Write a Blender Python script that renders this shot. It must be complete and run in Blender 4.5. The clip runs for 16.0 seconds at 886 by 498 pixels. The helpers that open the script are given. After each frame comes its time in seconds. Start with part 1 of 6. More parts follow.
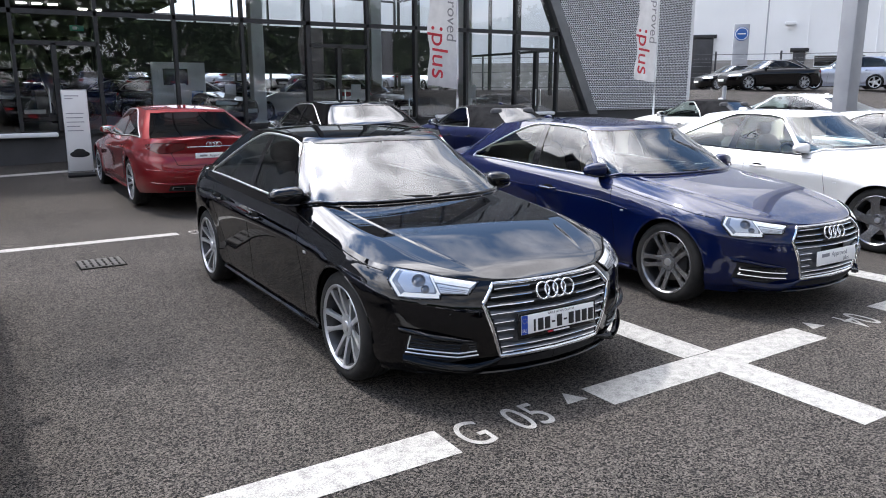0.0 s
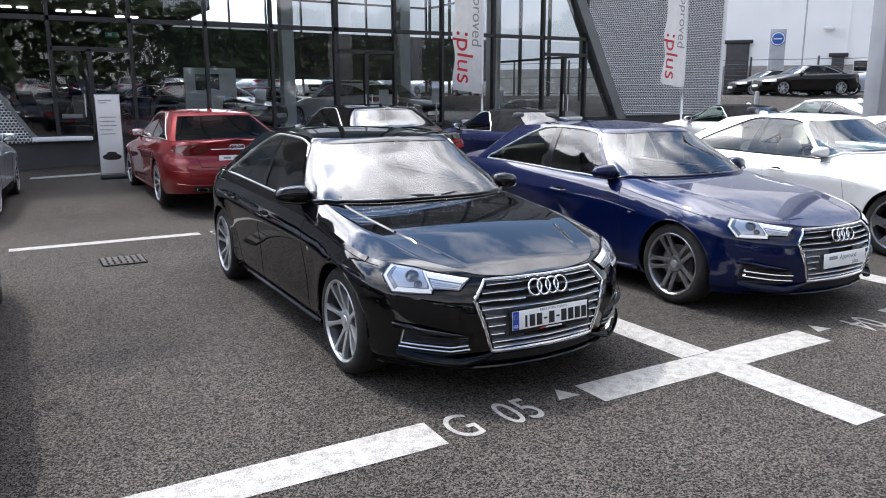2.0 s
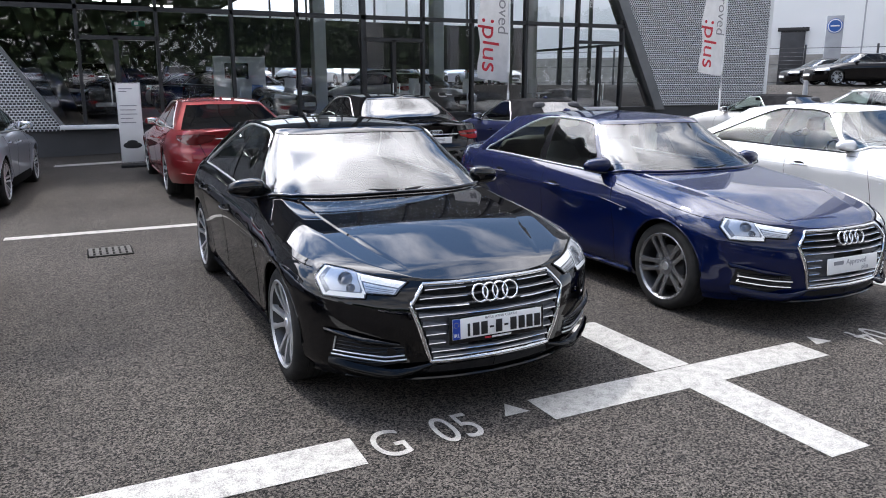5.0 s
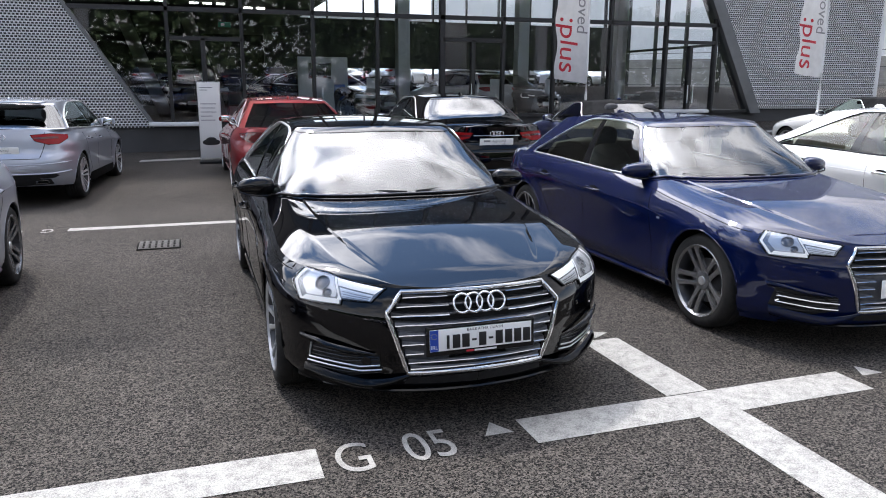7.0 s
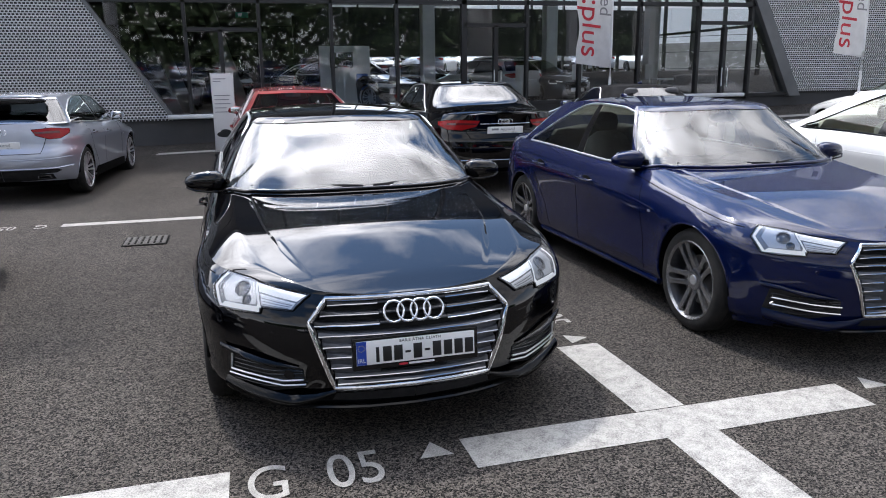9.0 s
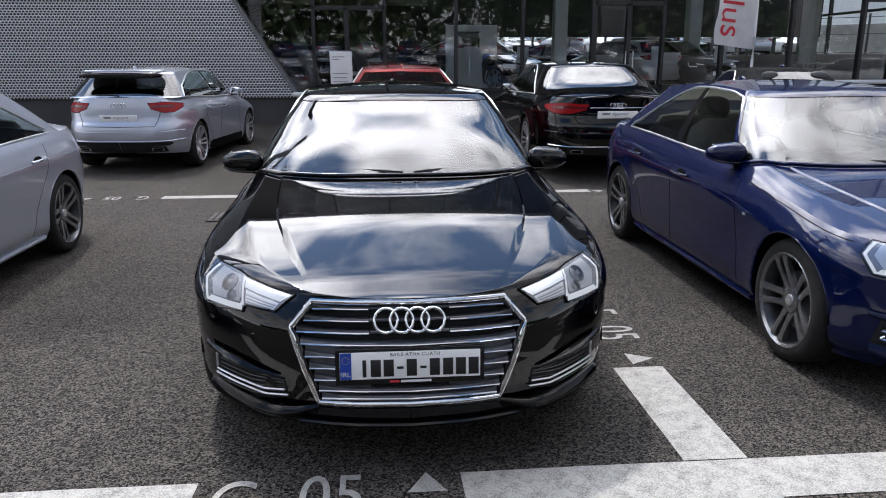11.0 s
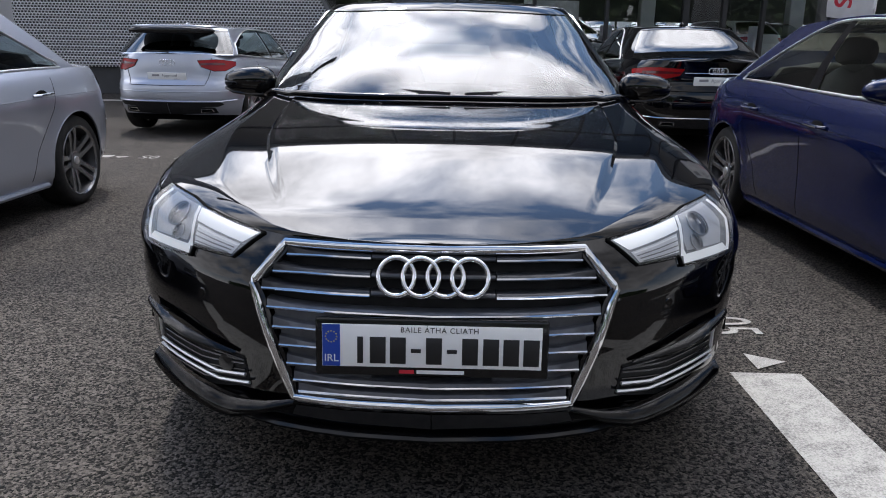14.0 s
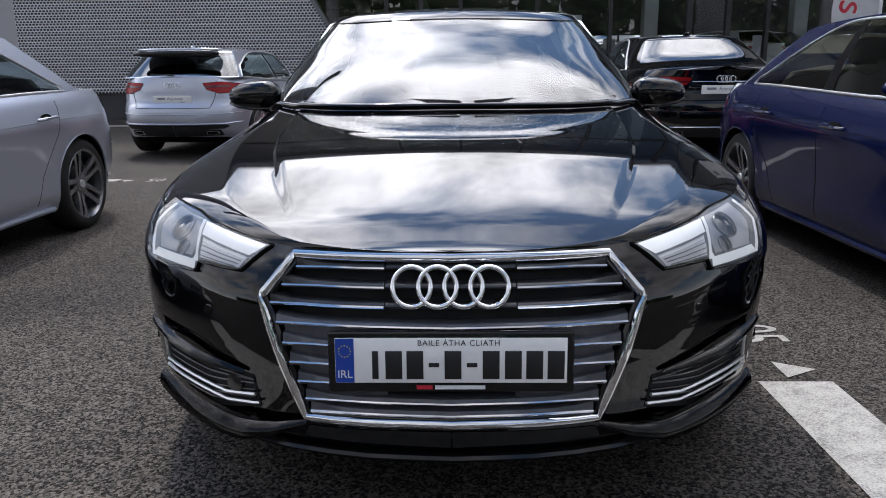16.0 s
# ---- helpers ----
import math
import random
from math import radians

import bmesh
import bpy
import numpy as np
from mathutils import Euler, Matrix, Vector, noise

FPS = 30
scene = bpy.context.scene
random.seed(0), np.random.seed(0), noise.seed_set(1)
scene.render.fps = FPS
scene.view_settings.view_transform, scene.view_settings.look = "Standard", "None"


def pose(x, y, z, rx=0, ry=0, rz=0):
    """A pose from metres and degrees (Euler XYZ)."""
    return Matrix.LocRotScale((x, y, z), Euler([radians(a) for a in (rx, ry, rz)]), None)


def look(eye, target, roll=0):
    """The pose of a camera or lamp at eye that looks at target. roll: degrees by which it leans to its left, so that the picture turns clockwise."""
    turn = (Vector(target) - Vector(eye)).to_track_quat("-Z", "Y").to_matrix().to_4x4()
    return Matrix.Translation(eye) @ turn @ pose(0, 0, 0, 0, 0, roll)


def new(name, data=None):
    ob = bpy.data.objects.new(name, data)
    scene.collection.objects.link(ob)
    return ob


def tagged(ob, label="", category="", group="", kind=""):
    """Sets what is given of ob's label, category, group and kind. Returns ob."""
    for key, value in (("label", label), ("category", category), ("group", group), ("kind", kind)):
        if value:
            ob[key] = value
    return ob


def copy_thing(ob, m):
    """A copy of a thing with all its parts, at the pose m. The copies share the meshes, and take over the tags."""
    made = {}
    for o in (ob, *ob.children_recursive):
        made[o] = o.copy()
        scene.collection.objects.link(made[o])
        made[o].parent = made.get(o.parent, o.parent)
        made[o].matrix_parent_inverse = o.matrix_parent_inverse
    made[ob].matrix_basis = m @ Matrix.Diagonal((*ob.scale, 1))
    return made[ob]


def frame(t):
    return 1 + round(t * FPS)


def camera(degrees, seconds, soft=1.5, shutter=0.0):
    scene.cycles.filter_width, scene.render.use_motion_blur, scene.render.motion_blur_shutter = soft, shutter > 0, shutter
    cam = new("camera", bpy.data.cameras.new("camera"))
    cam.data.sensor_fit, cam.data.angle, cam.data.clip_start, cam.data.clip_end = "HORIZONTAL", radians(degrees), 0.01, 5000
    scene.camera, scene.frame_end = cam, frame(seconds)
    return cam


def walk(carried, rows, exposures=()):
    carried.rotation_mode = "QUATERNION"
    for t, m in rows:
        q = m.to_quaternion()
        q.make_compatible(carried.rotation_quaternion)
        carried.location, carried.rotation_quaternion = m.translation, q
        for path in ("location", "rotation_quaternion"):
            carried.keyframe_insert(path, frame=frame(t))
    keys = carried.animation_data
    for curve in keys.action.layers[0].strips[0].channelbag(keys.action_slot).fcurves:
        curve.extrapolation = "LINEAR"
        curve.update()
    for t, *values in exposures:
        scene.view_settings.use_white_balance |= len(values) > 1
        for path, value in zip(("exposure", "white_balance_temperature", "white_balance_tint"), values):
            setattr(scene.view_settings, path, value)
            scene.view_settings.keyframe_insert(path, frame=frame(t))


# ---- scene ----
cam = camera(62.0, 16.0, 1.0)
PATH = [
    (0, (-2.655, -2.944, 1.688), (-1.6, -1.297, 1.27), -0.1),
    (0.5, (-2.719, -2.941, 1.68), (-1.653, -1.3, 1.264), -0.3),
    (1, (-2.68, -2.973, 1.68), (-1.611, -1.334, 1.264), -0.5),
    (1.5, (-2.59, -3.066, 1.667), (-1.581, -1.387, 1.26), -0.5),
    (2, (-2.522, -3.135, 1.654), (-1.541, -1.439, 1.252), -0.1),
    (2.5, (-2.476, -3.163, 1.659), (-1.507, -1.461, 1.255), -1.0),
    (3, (-2.381, -3.124, 1.653), (-1.419, -1.42, 1.241), -1.2),
    (3.5, (-2.251, -3.077, 1.658), (-1.304, -1.37, 1.225), -1.8),
    (4, (-2.131, -3.097, 1.635), (-1.215, -1.372, 1.204), -1.0),
    (4.2, (-2.078, -3.139, 1.659), (-1.175, -1.408, 1.224), -0.3),
    (6.3, (-1.514, -3.063, 1.617), (-0.731, -1.273, 1.19), -1.5),
    (6.5, (-1.454, -3.068, 1.625), (-0.698, -1.267, 1.193), -1.4),
    (7, (-1.282, -3.137, 1.628), (-0.651, -1.288, 1.202), 0.3),
    (7.5, (-1.144, -3.176, 1.618), (-0.575, -1.306, 1.194), -0.1),
    (8, (-1.021, -3.102, 1.598), (-0.459, -1.23, 1.173), -0.9),
    (8.5, (-0.86, -3.021, 1.602), (-0.305, -1.151, 1.158), 0.4),
    (8.7, (-0.797, -2.984, 1.605), (-0.25, -1.113, 1.156), -0.1),
    (10.8, (-0.156, -2.619, 1.568), (0.069, -0.694, 1.072), -0.4),
    (11, (-0.102, -2.56, 1.565), (0.057, -0.629, 1.067), -0.1),
    (11.5, (0.012, -2.393, 1.533), (0.023, -0.457, 1.033), 1.7),
    (12, (0.033, -2.259, 1.515), (-0.006, -0.325, 1.005), 1.7),
    (12.5, (0.019, -2.07, 1.495), (0.011, -0.139, 0.976), 1.1),
    (13, (0.042, -1.886, 1.424), (-0.052, 0.027, 0.847), 1.5),
    (13.5, (0.038, -1.748, 1.247), (-0.066, 0.181, 0.727), 0.5),
    (14, (0.033, -1.639, 1.142), (0.004, 0.293, 0.627), 1.0),
    (14.5, (0.03, -1.57, 1.104), (-0.006, 0.367, 0.606), 0.3),
    (15, (0.015, -1.545, 1.09), (-0.03, 0.397, 0.613), 0.7),
    (15.5, (0.005, -1.555, 1.096), (-0.04, 0.388, 0.624), 0.5),
    (16, (0.012, -1.562, 1.097), (-0.039, 0.382, 0.63), -0.6),
]
walk(cam, [(t, look(eye, target, roll)) for t, eye, target, roll in PATH], [(0, 0.58), (8.7, 0.36), (11, 0.20), (13, 0.08), (16, 0.06)])

# ---- world, sun, exposure ----
SUN_EL, SUN_AZ = 60.0, -20.0  # the sun stands high over the showroom, among bright clouds
SUN_DIR = (math.sin(radians(SUN_AZ)) * math.cos(radians(SUN_EL)), math.cos(radians(SUN_AZ)) * math.cos(radians(SUN_EL)), math.sin(radians(SUN_EL)))
world = bpy.data.worlds.new("sky")
scene.world = world
world.use_nodes = True
wt = world.node_tree
wt.nodes.clear()


def wnode(kind, **values):
    n = wt.nodes.new(kind)
    for key, value in values.items():
        n.inputs[key.replace("_", " ")].default_value = value
    return n


def wmath(op, a, b):
    n = wt.nodes.new("ShaderNodeMath")
    n.operation = op
    for k, v in enumerate((a, b)):
        if isinstance(v, (int, float)):
            n.inputs[k].default_value = v
        else:
            wt.links.new(v, n.inputs[k])
    return n.outputs["Value"]


w_out, w_bg = wnode("ShaderNodeOutputWorld"), wnode("ShaderNodeBackground", Strength=0.10)
w_sky = wnode("ShaderNodeTexSky")
w_sky.sky_type, w_sky.sun_disc = "NISHITA", False
w_sky.sun_elevation, w_sky.sun_rotation = radians(SUN_EL), radians(SUN_AZ)
w_sky.air_density, w_sky.dust_density = 0.9, 0.15
w_co = wnode("ShaderNodeTexCoord")
# clouds lie on a plane overhead, so that they crowd together towards the horizon
w_sep = wnode("ShaderNodeSeparateXYZ")
wt.links.new(w_co.outputs["Generated"], w_sep.inputs["Vector"])
w_h = wmath("ADD", wmath("MAXIMUM", w_sep.outputs["Z"], 0.0), 0.30)
w_vec = wnode("ShaderNodeCombineXYZ", Z=19.5)
wt.links.new(wmath("DIVIDE", w_sep.outputs["X"], w_h), w_vec.inputs["X"])
wt.links.new(wmath("DIVIDE", w_sep.outputs["Y"], w_h), w_vec.inputs["Y"])
w_noise = wnode("ShaderNodeTexNoise", Scale=1.7, Detail=10.0, Roughness=0.56, Distortion=0.35)
w_tone = wnode("ShaderNodeTexNoise", Scale=4.2, Detail=9.0, Roughness=0.6)
wt.links.new(w_vec.outputs["Vector"], w_noise.inputs["Vector"])
wt.links.new(w_vec.outputs["Vector"], w_tone.inputs["Vector"])
w_cover = wnode("ShaderNodeMapRange", From_Min=0.42, From_Max=0.54)
wt.links.new(w_noise.outputs["Fac"], w_cover.inputs["Value"])
w_grey = wnode("ShaderNodeMapRange", From_Min=0.30, From_Max=0.70, To_Min=3.2, To_Max=10.5)
wt.links.new(w_tone.outputs["Fac"], w_grey.inputs["Value"])
# clouds shine brightest on the sun's side
w_dot = wt.nodes.new("ShaderNodeVectorMath")
w_dot.operation = "DOT_PRODUCT"
w_dot.inputs[1].default_value = SUN_DIR
wt.links.new(w_co.outputs["Generated"], w_dot.inputs[0])
w_near = wmath("POWER", wmath("MAXIMUM", w_dot.outputs["Value"], 0.0), 3.5)
w_haze = wmath("POWER", wmath("SUBTRACT", 1.0, wmath("MINIMUM", wmath("MAXIMUM", w_sep.outputs["Z"], 0.0), 1.0)), 4.5)
w_shine = wmath("ADD", wmath("MULTIPLY", w_grey.outputs["Result"], wmath("ADD", wmath("MULTIPLY", w_near, 10.5), 0.8)), wmath("MULTIPLY", w_haze, wmath("MULTIPLY", wmath("ADD", wmath("MULTIPLY", w_dot.outputs["Value"], 0.40), 0.80), 16.0)))
w_white = wnode("ShaderNodeCombineXYZ")
for k, f in (("X", 1.0), ("Y", 1.0), ("Z", 1.07)):
    wt.links.new(wmath("MULTIPLY", w_shine, f), w_white.inputs[k])
w_mix = wt.nodes.new("ShaderNodeMixRGB")
wt.links.new(wmath("MAXIMUM", wmath("MAXIMUM", w_cover.outputs["Result"], w_haze), 0.0), w_mix.inputs["Fac"])
w_blue = wt.nodes.new("ShaderNodeVectorMath")
w_blue.operation = "MULTIPLY"
w_blue.inputs[1].default_value = (1.45, 1.62, 1.72)
wt.links.new(w_sky.outputs["Color"], w_blue.inputs[0])
w_glow = wt.nodes.new("ShaderNodeVectorMath")
w_glow.operation = "SCALE"
wt.links.new(w_blue.outputs["Vector"], w_glow.inputs[0])
wt.links.new(wmath("ADD", wmath("MULTIPLY", w_near, 1.6), 0.9), w_glow.inputs["Scale"])
wt.links.new(w_glow.outputs["Vector"], w_mix.inputs["Color1"])
wt.links.new(w_white.outputs["Vector"], w_mix.inputs["Color2"])
wt.links.new(w_mix.outputs["Color"], w_bg.inputs["Color"])
wt.links.new(w_bg.outputs["Background"], w_out.inputs["Surface"])

sun_data = bpy.data.lights.new("sun", "SUN")
sun_data.energy, sun_data.angle, sun_data.color = 2.3, radians(4), (1.0, 0.96, 0.91)
sun = new("sun", sun_data)
sun.matrix_world = look((0, 0, 30), (-SUN_DIR[0] * 30, -SUN_DIR[1] * 30, 30 - SUN_DIR[2] * 30))


# ---- materials ----
def material(name, color, rough=0.5, metal=0.0, coat=0.0, spec=0.5):
    m = bpy.data.materials.new(name)
    m.use_nodes = True
    b = m.node_tree.nodes["Principled BSDF"]
    b.inputs["Base Color"].default_value = (*color, 1)
    b.inputs["Roughness"].default_value, b.inputs["Metallic"].default_value = rough, metal
    b.inputs["Coat Weight"].default_value, b.inputs["Coat Roughness"].default_value = coat, 0.02
    b.inputs["Specular IOR Level"].default_value = spec
    return m


def node(m, kind, **values):
    n = m.node_tree.nodes.new(kind)
    for key, value in values.items():
        n.inputs[key.replace("_", " ")].default_value = value
    return n


def link(m, a, b):
    m.node_tree.links.new(a, b)


def bsdf(m):
    return m.node_tree.nodes["Principled BSDF"]


def varied(m, color_a, color_b, scale, detail=6.0, low=0.35, high=0.65, bump=0.0, bump_scale=None, rough=None, where="Object"):
    """Colour that varies between two tones at one scale, with fine relief at another."""
    co = node(m, "ShaderNodeTexCoord")
    n = node(m, "ShaderNodeTexNoise", Scale=scale, Detail=detail)
    link(m, co.outputs[where], n.inputs["Vector"])
    r = m.node_tree.nodes.new("ShaderNodeValToRGB")
    r.color_ramp.elements[0].position, r.color_ramp.elements[1].position = low, high
    r.color_ramp.elements[0].color, r.color_ramp.elements[1].color = (*color_a, 1), (*color_b, 1)
    link(m, n.outputs["Fac"], r.inputs["Fac"])
    link(m, r.outputs["Color"], bsdf(m).inputs["Base Color"])
    if rough:
        rr = node(m, "ShaderNodeMapRange", To_Min=rough[0], To_Max=rough[1])
        link(m, n.outputs["Fac"], rr.inputs["Value"])
        link(m, rr.outputs["Result"], bsdf(m).inputs["Roughness"])
    if bump:
        n2 = node(m, "ShaderNodeTexNoise", Scale=bump_scale or scale * 8, Detail=4.0)
        link(m, co.outputs[where], n2.inputs["Vector"])
        b = node(m, "ShaderNodeBump", Strength=bump, Distance=0.01)
        link(m, n2.outputs["Fac"], b.inputs["Height"])
        link(m, b.outputs["Normal"], bsdf(m).inputs["Normal"])
    return m


def paint(name, color, metal=0.0, rough=0.35, flake=0.0, spec=0.3):
    """Car paint: pigment with fine flakes under clear lacquer."""
    m = material(name, color, rough, metal, 1.0, spec)
    co = node(m, "ShaderNodeTexCoord")
    n = node(m, "ShaderNodeTexNoise", Scale=900.0, Detail=1.0)
    link(m, co.outputs["Object"], n.inputs["Vector"])
    mix = m.node_tree.nodes.new("ShaderNodeMixRGB")
    mix.inputs["Color1"].default_value = (*[c * (1 - flake) for c in color], 1)
    mix.inputs["Color2"].default_value = (*[min(1.0, c * (1 + flake)) for c in color], 1)
    link(m, n.outputs["Fac"], mix.inputs["Fac"])
    link(m, mix.outputs["Color"], bsdf(m).inputs["Base Color"])
    dust = node(m, "ShaderNodeTexNoise", Scale=3.0, Detail=8.0)
    link(m, co.outputs["Object"], dust.inputs["Vector"])
    rr = node(m, "ShaderNodeMapRange", To_Min=0.01, To_Max=0.05)
    link(m, dust.outputs["Fac"], rr.inputs["Value"])
    link(m, rr.outputs["Result"], bsdf(m).inputs["Coat Roughness"])
    return m


def glazing(name, tint, gloss=1.0, ior=1.5):
    """A thin pane: tinted see-through with a Fresnel mirror on it."""
    m = bpy.data.materials.new(name)
    m.use_nodes = True
    t = m.node_tree
    t.nodes.clear()
    out = t.nodes.new("ShaderNodeOutputMaterial")
    tr = t.nodes.new("ShaderNodeBsdfTransparent")
    tr.inputs["Color"].default_value = (*tint, 1)
    gl = t.nodes.new("ShaderNodeBsdfGlossy")
    gl.inputs["Roughness"].default_value = 0.0
    gl.inputs["Color"].default_value = (gloss, gloss, gloss, 1)
    fr = t.nodes.new("ShaderNodeFresnel")
    fr.inputs["IOR"].default_value = ior
    mx = t.nodes.new("ShaderNodeMixShader")
    t.links.new(fr.outputs["Fac"], mx.inputs["Fac"])
    t.links.new(tr.outputs["BSDF"], mx.inputs[1])
    t.links.new(gl.outputs["BSDF"], mx.inputs[2])
    t.links.new(mx.outputs["Shader"], out.inputs["Surface"])
    return m


BLACK_PAINT = paint("black_paint", (0.0012, 0.0012, 0.0018), 0.0, 0.5, spec=0.0)
bsdf(BLACK_PAINT).inputs["Coat IOR"].default_value = 1.52
BLUE_PAINT = paint("blue_paint", (0.0002, 0.0040, 0.036), 0.08, 0.40, 0.35, 0.05)
SILVER_PAINT = paint("silver_paint", (0.47, 0.50, 0.58), 0.7, 0.34, 0.12)
WHITE_PAINT = paint("white_silver_paint", (0.72, 0.72, 0.71), 0.25, 0.4, 0.06)
RED_PAINT = paint("red_paint", (0.19, 0.003, 0.007), 0.4, 0.36, 0.3)
NAVY_PAINT = paint("dark_blue_paint", (0.004, 0.010, 0.06), 0.5, 0.42, 0.3)
GREY_PAINT = paint("grey_paint", (0.10, 0.105, 0.115), 0.6, 0.34, 0.2)
CHROME = material("chrome", (0.82, 0.83, 0.85), 0.08, 1.0)
SATIN = material("satin_aluminium", (0.74, 0.75, 0.77), 0.32, 0.85)
SLAT_DARK = varied(material("dark_slat_plastic_and_rim_shade", (0.025, 0.026, 0.03), 0.35), (0.02, 0.021, 0.024), (0.032, 0.033, 0.037), 30)
SLAT_GREY = varied(material("grey_slat_plastic", (0.10, 0.105, 0.12), 0.3, 0.3), (0.085, 0.09, 0.105), (0.12, 0.125, 0.14), 30)
PIANO = material("gloss_black_plastic", (0.006, 0.006, 0.007), 0.12)
MATT = varied(material("matt_black_plastic", (0.012, 0.012, 0.013), 0.65, spec=0.25), (0.010, 0.010, 0.011), (0.018, 0.018, 0.019), 25, bump=0.15, bump_scale=400)
RUBBER = varied(material("tyre_rubber", (0.014, 0.014, 0.014), 0.8, spec=0.25), (0.011, 0.011, 0.011), (0.022, 0.021, 0.020), 14, bump=0.25, bump_scale=90)
ALLOY = varied(material("silver_alloy", (0.52, 0.53, 0.55), 0.28, 0.65), (0.47, 0.48, 0.50), (0.57, 0.58, 0.60), 12)
DARK_ALLOY = varied(material("dark_grey_alloy", (0.24, 0.24, 0.245), 0.26, 0.75), (0.20, 0.20, 0.205), (0.28, 0.28, 0.285), 12)
DISC = material("brake_disc_steel", (0.28, 0.27, 0.26), 0.4, 0.9)
CABIN = varied(material("dark_cabin_trim", (0.02, 0.02, 0.022), 0.7), (0.016, 0.016, 0.018), (0.03, 0.03, 0.032), 9)
BEIGE = varied(material("beige_leather", (0.50, 0.44, 0.36), 0.55), (0.44, 0.39, 0.31), (0.55, 0.49, 0.40), 6)
SEAT = varied(material("charcoal_upholstery", (0.06, 0.06, 0.065), 0.75), (0.05, 0.05, 0.055), (0.085, 0.085, 0.09), 12)
SCREEN = glazing("windscreen_glass", (0.60, 0.70, 0.70), 1.0, 1.85)
PRIVACY = glazing("privacy_glass", (0.06, 0.065, 0.07), 1.0, 1.75)
TINT = glazing("tinted_glass", (0.30, 0.33, 0.33), 1.0, 1.5)
CLEAR_GLASS = glazing("clear_side_glass", (0.72, 0.78, 0.76), 1.0, 1.5)
LENS = glazing("clear_lamp_lens", (0.96, 0.97, 0.98), 1.0, 1.45)
REFLECTOR = material("lamp_reflector", (0.72, 0.73, 0.75), 0.22, 0.35)
LAMP_WHITE = material("white_light_guide_added_glow", (0.90, 0.91, 0.92), 0.25)
# weak glow added for brightness; the lamps themselves are taken as off
bsdf(LAMP_WHITE).inputs["Emission Color"].default_value = (0.95, 0.97, 1.0, 1)
bsdf(LAMP_WHITE).inputs["Emission Strength"].default_value = 0.2
LAMP_GREY = material("dark_lamp_bezel", (0.30, 0.31, 0.33), 0.25, 0.5)
LAMP_LENS = material("grey_projector_lens", (0.12, 0.125, 0.14), 0.06, 0.3, 1.0)
RED_LENS = material("red_lamp_lens", (0.30, 0.005, 0.007), 0.25, 0.0, 0.15, 0.3)
DARK_RED = material("dark_red_lamp_lens", (0.10, 0.004, 0.006), 0.1, 0.0, 1.0)
PLATE_WHITE = varied(material("plate_white", (0.86, 0.86, 0.85), 0.35), (0.84, 0.84, 0.83), (0.88, 0.88, 0.87), 20)
PLATE_BLUE = material("plate_blue", (0.012, 0.055, 0.36), 0.4)
INK = material("black_ink", (0.012, 0.012, 0.013), 0.45)
RED_INK = material("red_ink", (0.55, 0.02, 0.04), 0.5)
GREY_INK = material("grey_ink", (0.25, 0.25, 0.27), 0.5)
WHITE_INK = material("white_ink", (0.78, 0.78, 0.78), 0.5)
FABRIC_TOP = varied(material("black_roof_fabric", (0.012, 0.012, 0.013), 0.9, spec=0.05), (0.010, 0.010, 0.011), (0.02, 0.02, 0.021), 8, bump=0.3, bump_scale=300)
FRAME_BLACK = varied(material("black_aluminium_frame", (0.012, 0.012, 0.014), 0.4), (0.010, 0.010, 0.012), (0.02, 0.02, 0.022), 3)
FRAME_GREY = varied(material("grey_metal_trim", (0.16, 0.165, 0.17), 0.45, 0.5), (0.14, 0.145, 0.15), (0.19, 0.195, 0.2), 2)
PLINTH = varied(material("dark_grey_plinth_cladding", (0.045, 0.046, 0.05), 0.6), (0.038, 0.039, 0.043), (0.056, 0.057, 0.061), 1.3, bump=0.1, bump_scale=60)
SILL_WHITE = varied(material("white_metal_sill", (0.72, 0.73, 0.74), 0.5), (0.66, 0.67, 0.68), (0.76, 0.77, 0.78), 2)
WALL_WHITE = varied(material("white_profiled_cladding", (0.84, 0.845, 0.84), 0.6), (0.80, 0.805, 0.80), (0.87, 0.875, 0.87), 0.15)
BLOCK = varied(material("grey_blockwork", (0.30, 0.285, 0.26), 0.85), (0.26, 0.245, 0.225), (0.35, 0.335, 0.31), 1.5, bump=0.3)
DARK_STEEL = varied(material("dark_steel_door", (0.03, 0.03, 0.033), 0.5), (0.025, 0.025, 0.028), (0.045, 0.045, 0.048), 1.0)
POLE_GREY = varied(material("grey_painted_steel", (0.33, 0.34, 0.36), 0.5), (0.30, 0.31, 0.33), (0.37, 0.38, 0.40), 1.5)
SIGN_BLUE = material("sign_blue", (0.02, 0.10, 0.36), 0.35)
FLAG = varied(material("white_flag_fabric", (0.72, 0.72, 0.73), 0.85), (0.68, 0.68, 0.69), (0.76, 0.76, 0.77), 6, bump=0.2, bump_scale=120)
FACADE_GLASS = glazing("facade_glass", (0.78, 0.83, 0.85), 1.0, 1.85)
# colour lowered to near-black to deepen the shade inside the showroom
INNER_WALL = varied(material("darkened_showroom_wall", (0.014, 0.014, 0.015), 0.7), (0.010, 0.010, 0.011), (0.020, 0.020, 0.021), 0.6)
INNER_FLOOR = varied(material("showroom_floor_tile", (0.16, 0.16, 0.165), 0.35), (0.13, 0.13, 0.135), (0.19, 0.19, 0.195), 0.8)
WHITE_PANEL = varied(material("white_panel", (0.72, 0.72, 0.71), 0.55), (0.68, 0.68, 0.67), (0.76, 0.76, 0.75), 1.5)
LED = material("led_strip", (0.9, 0.9, 0.9), 0.4)
bsdf(LED).inputs["Emission Color"].default_value = (1, 0.97, 0.9, 1)
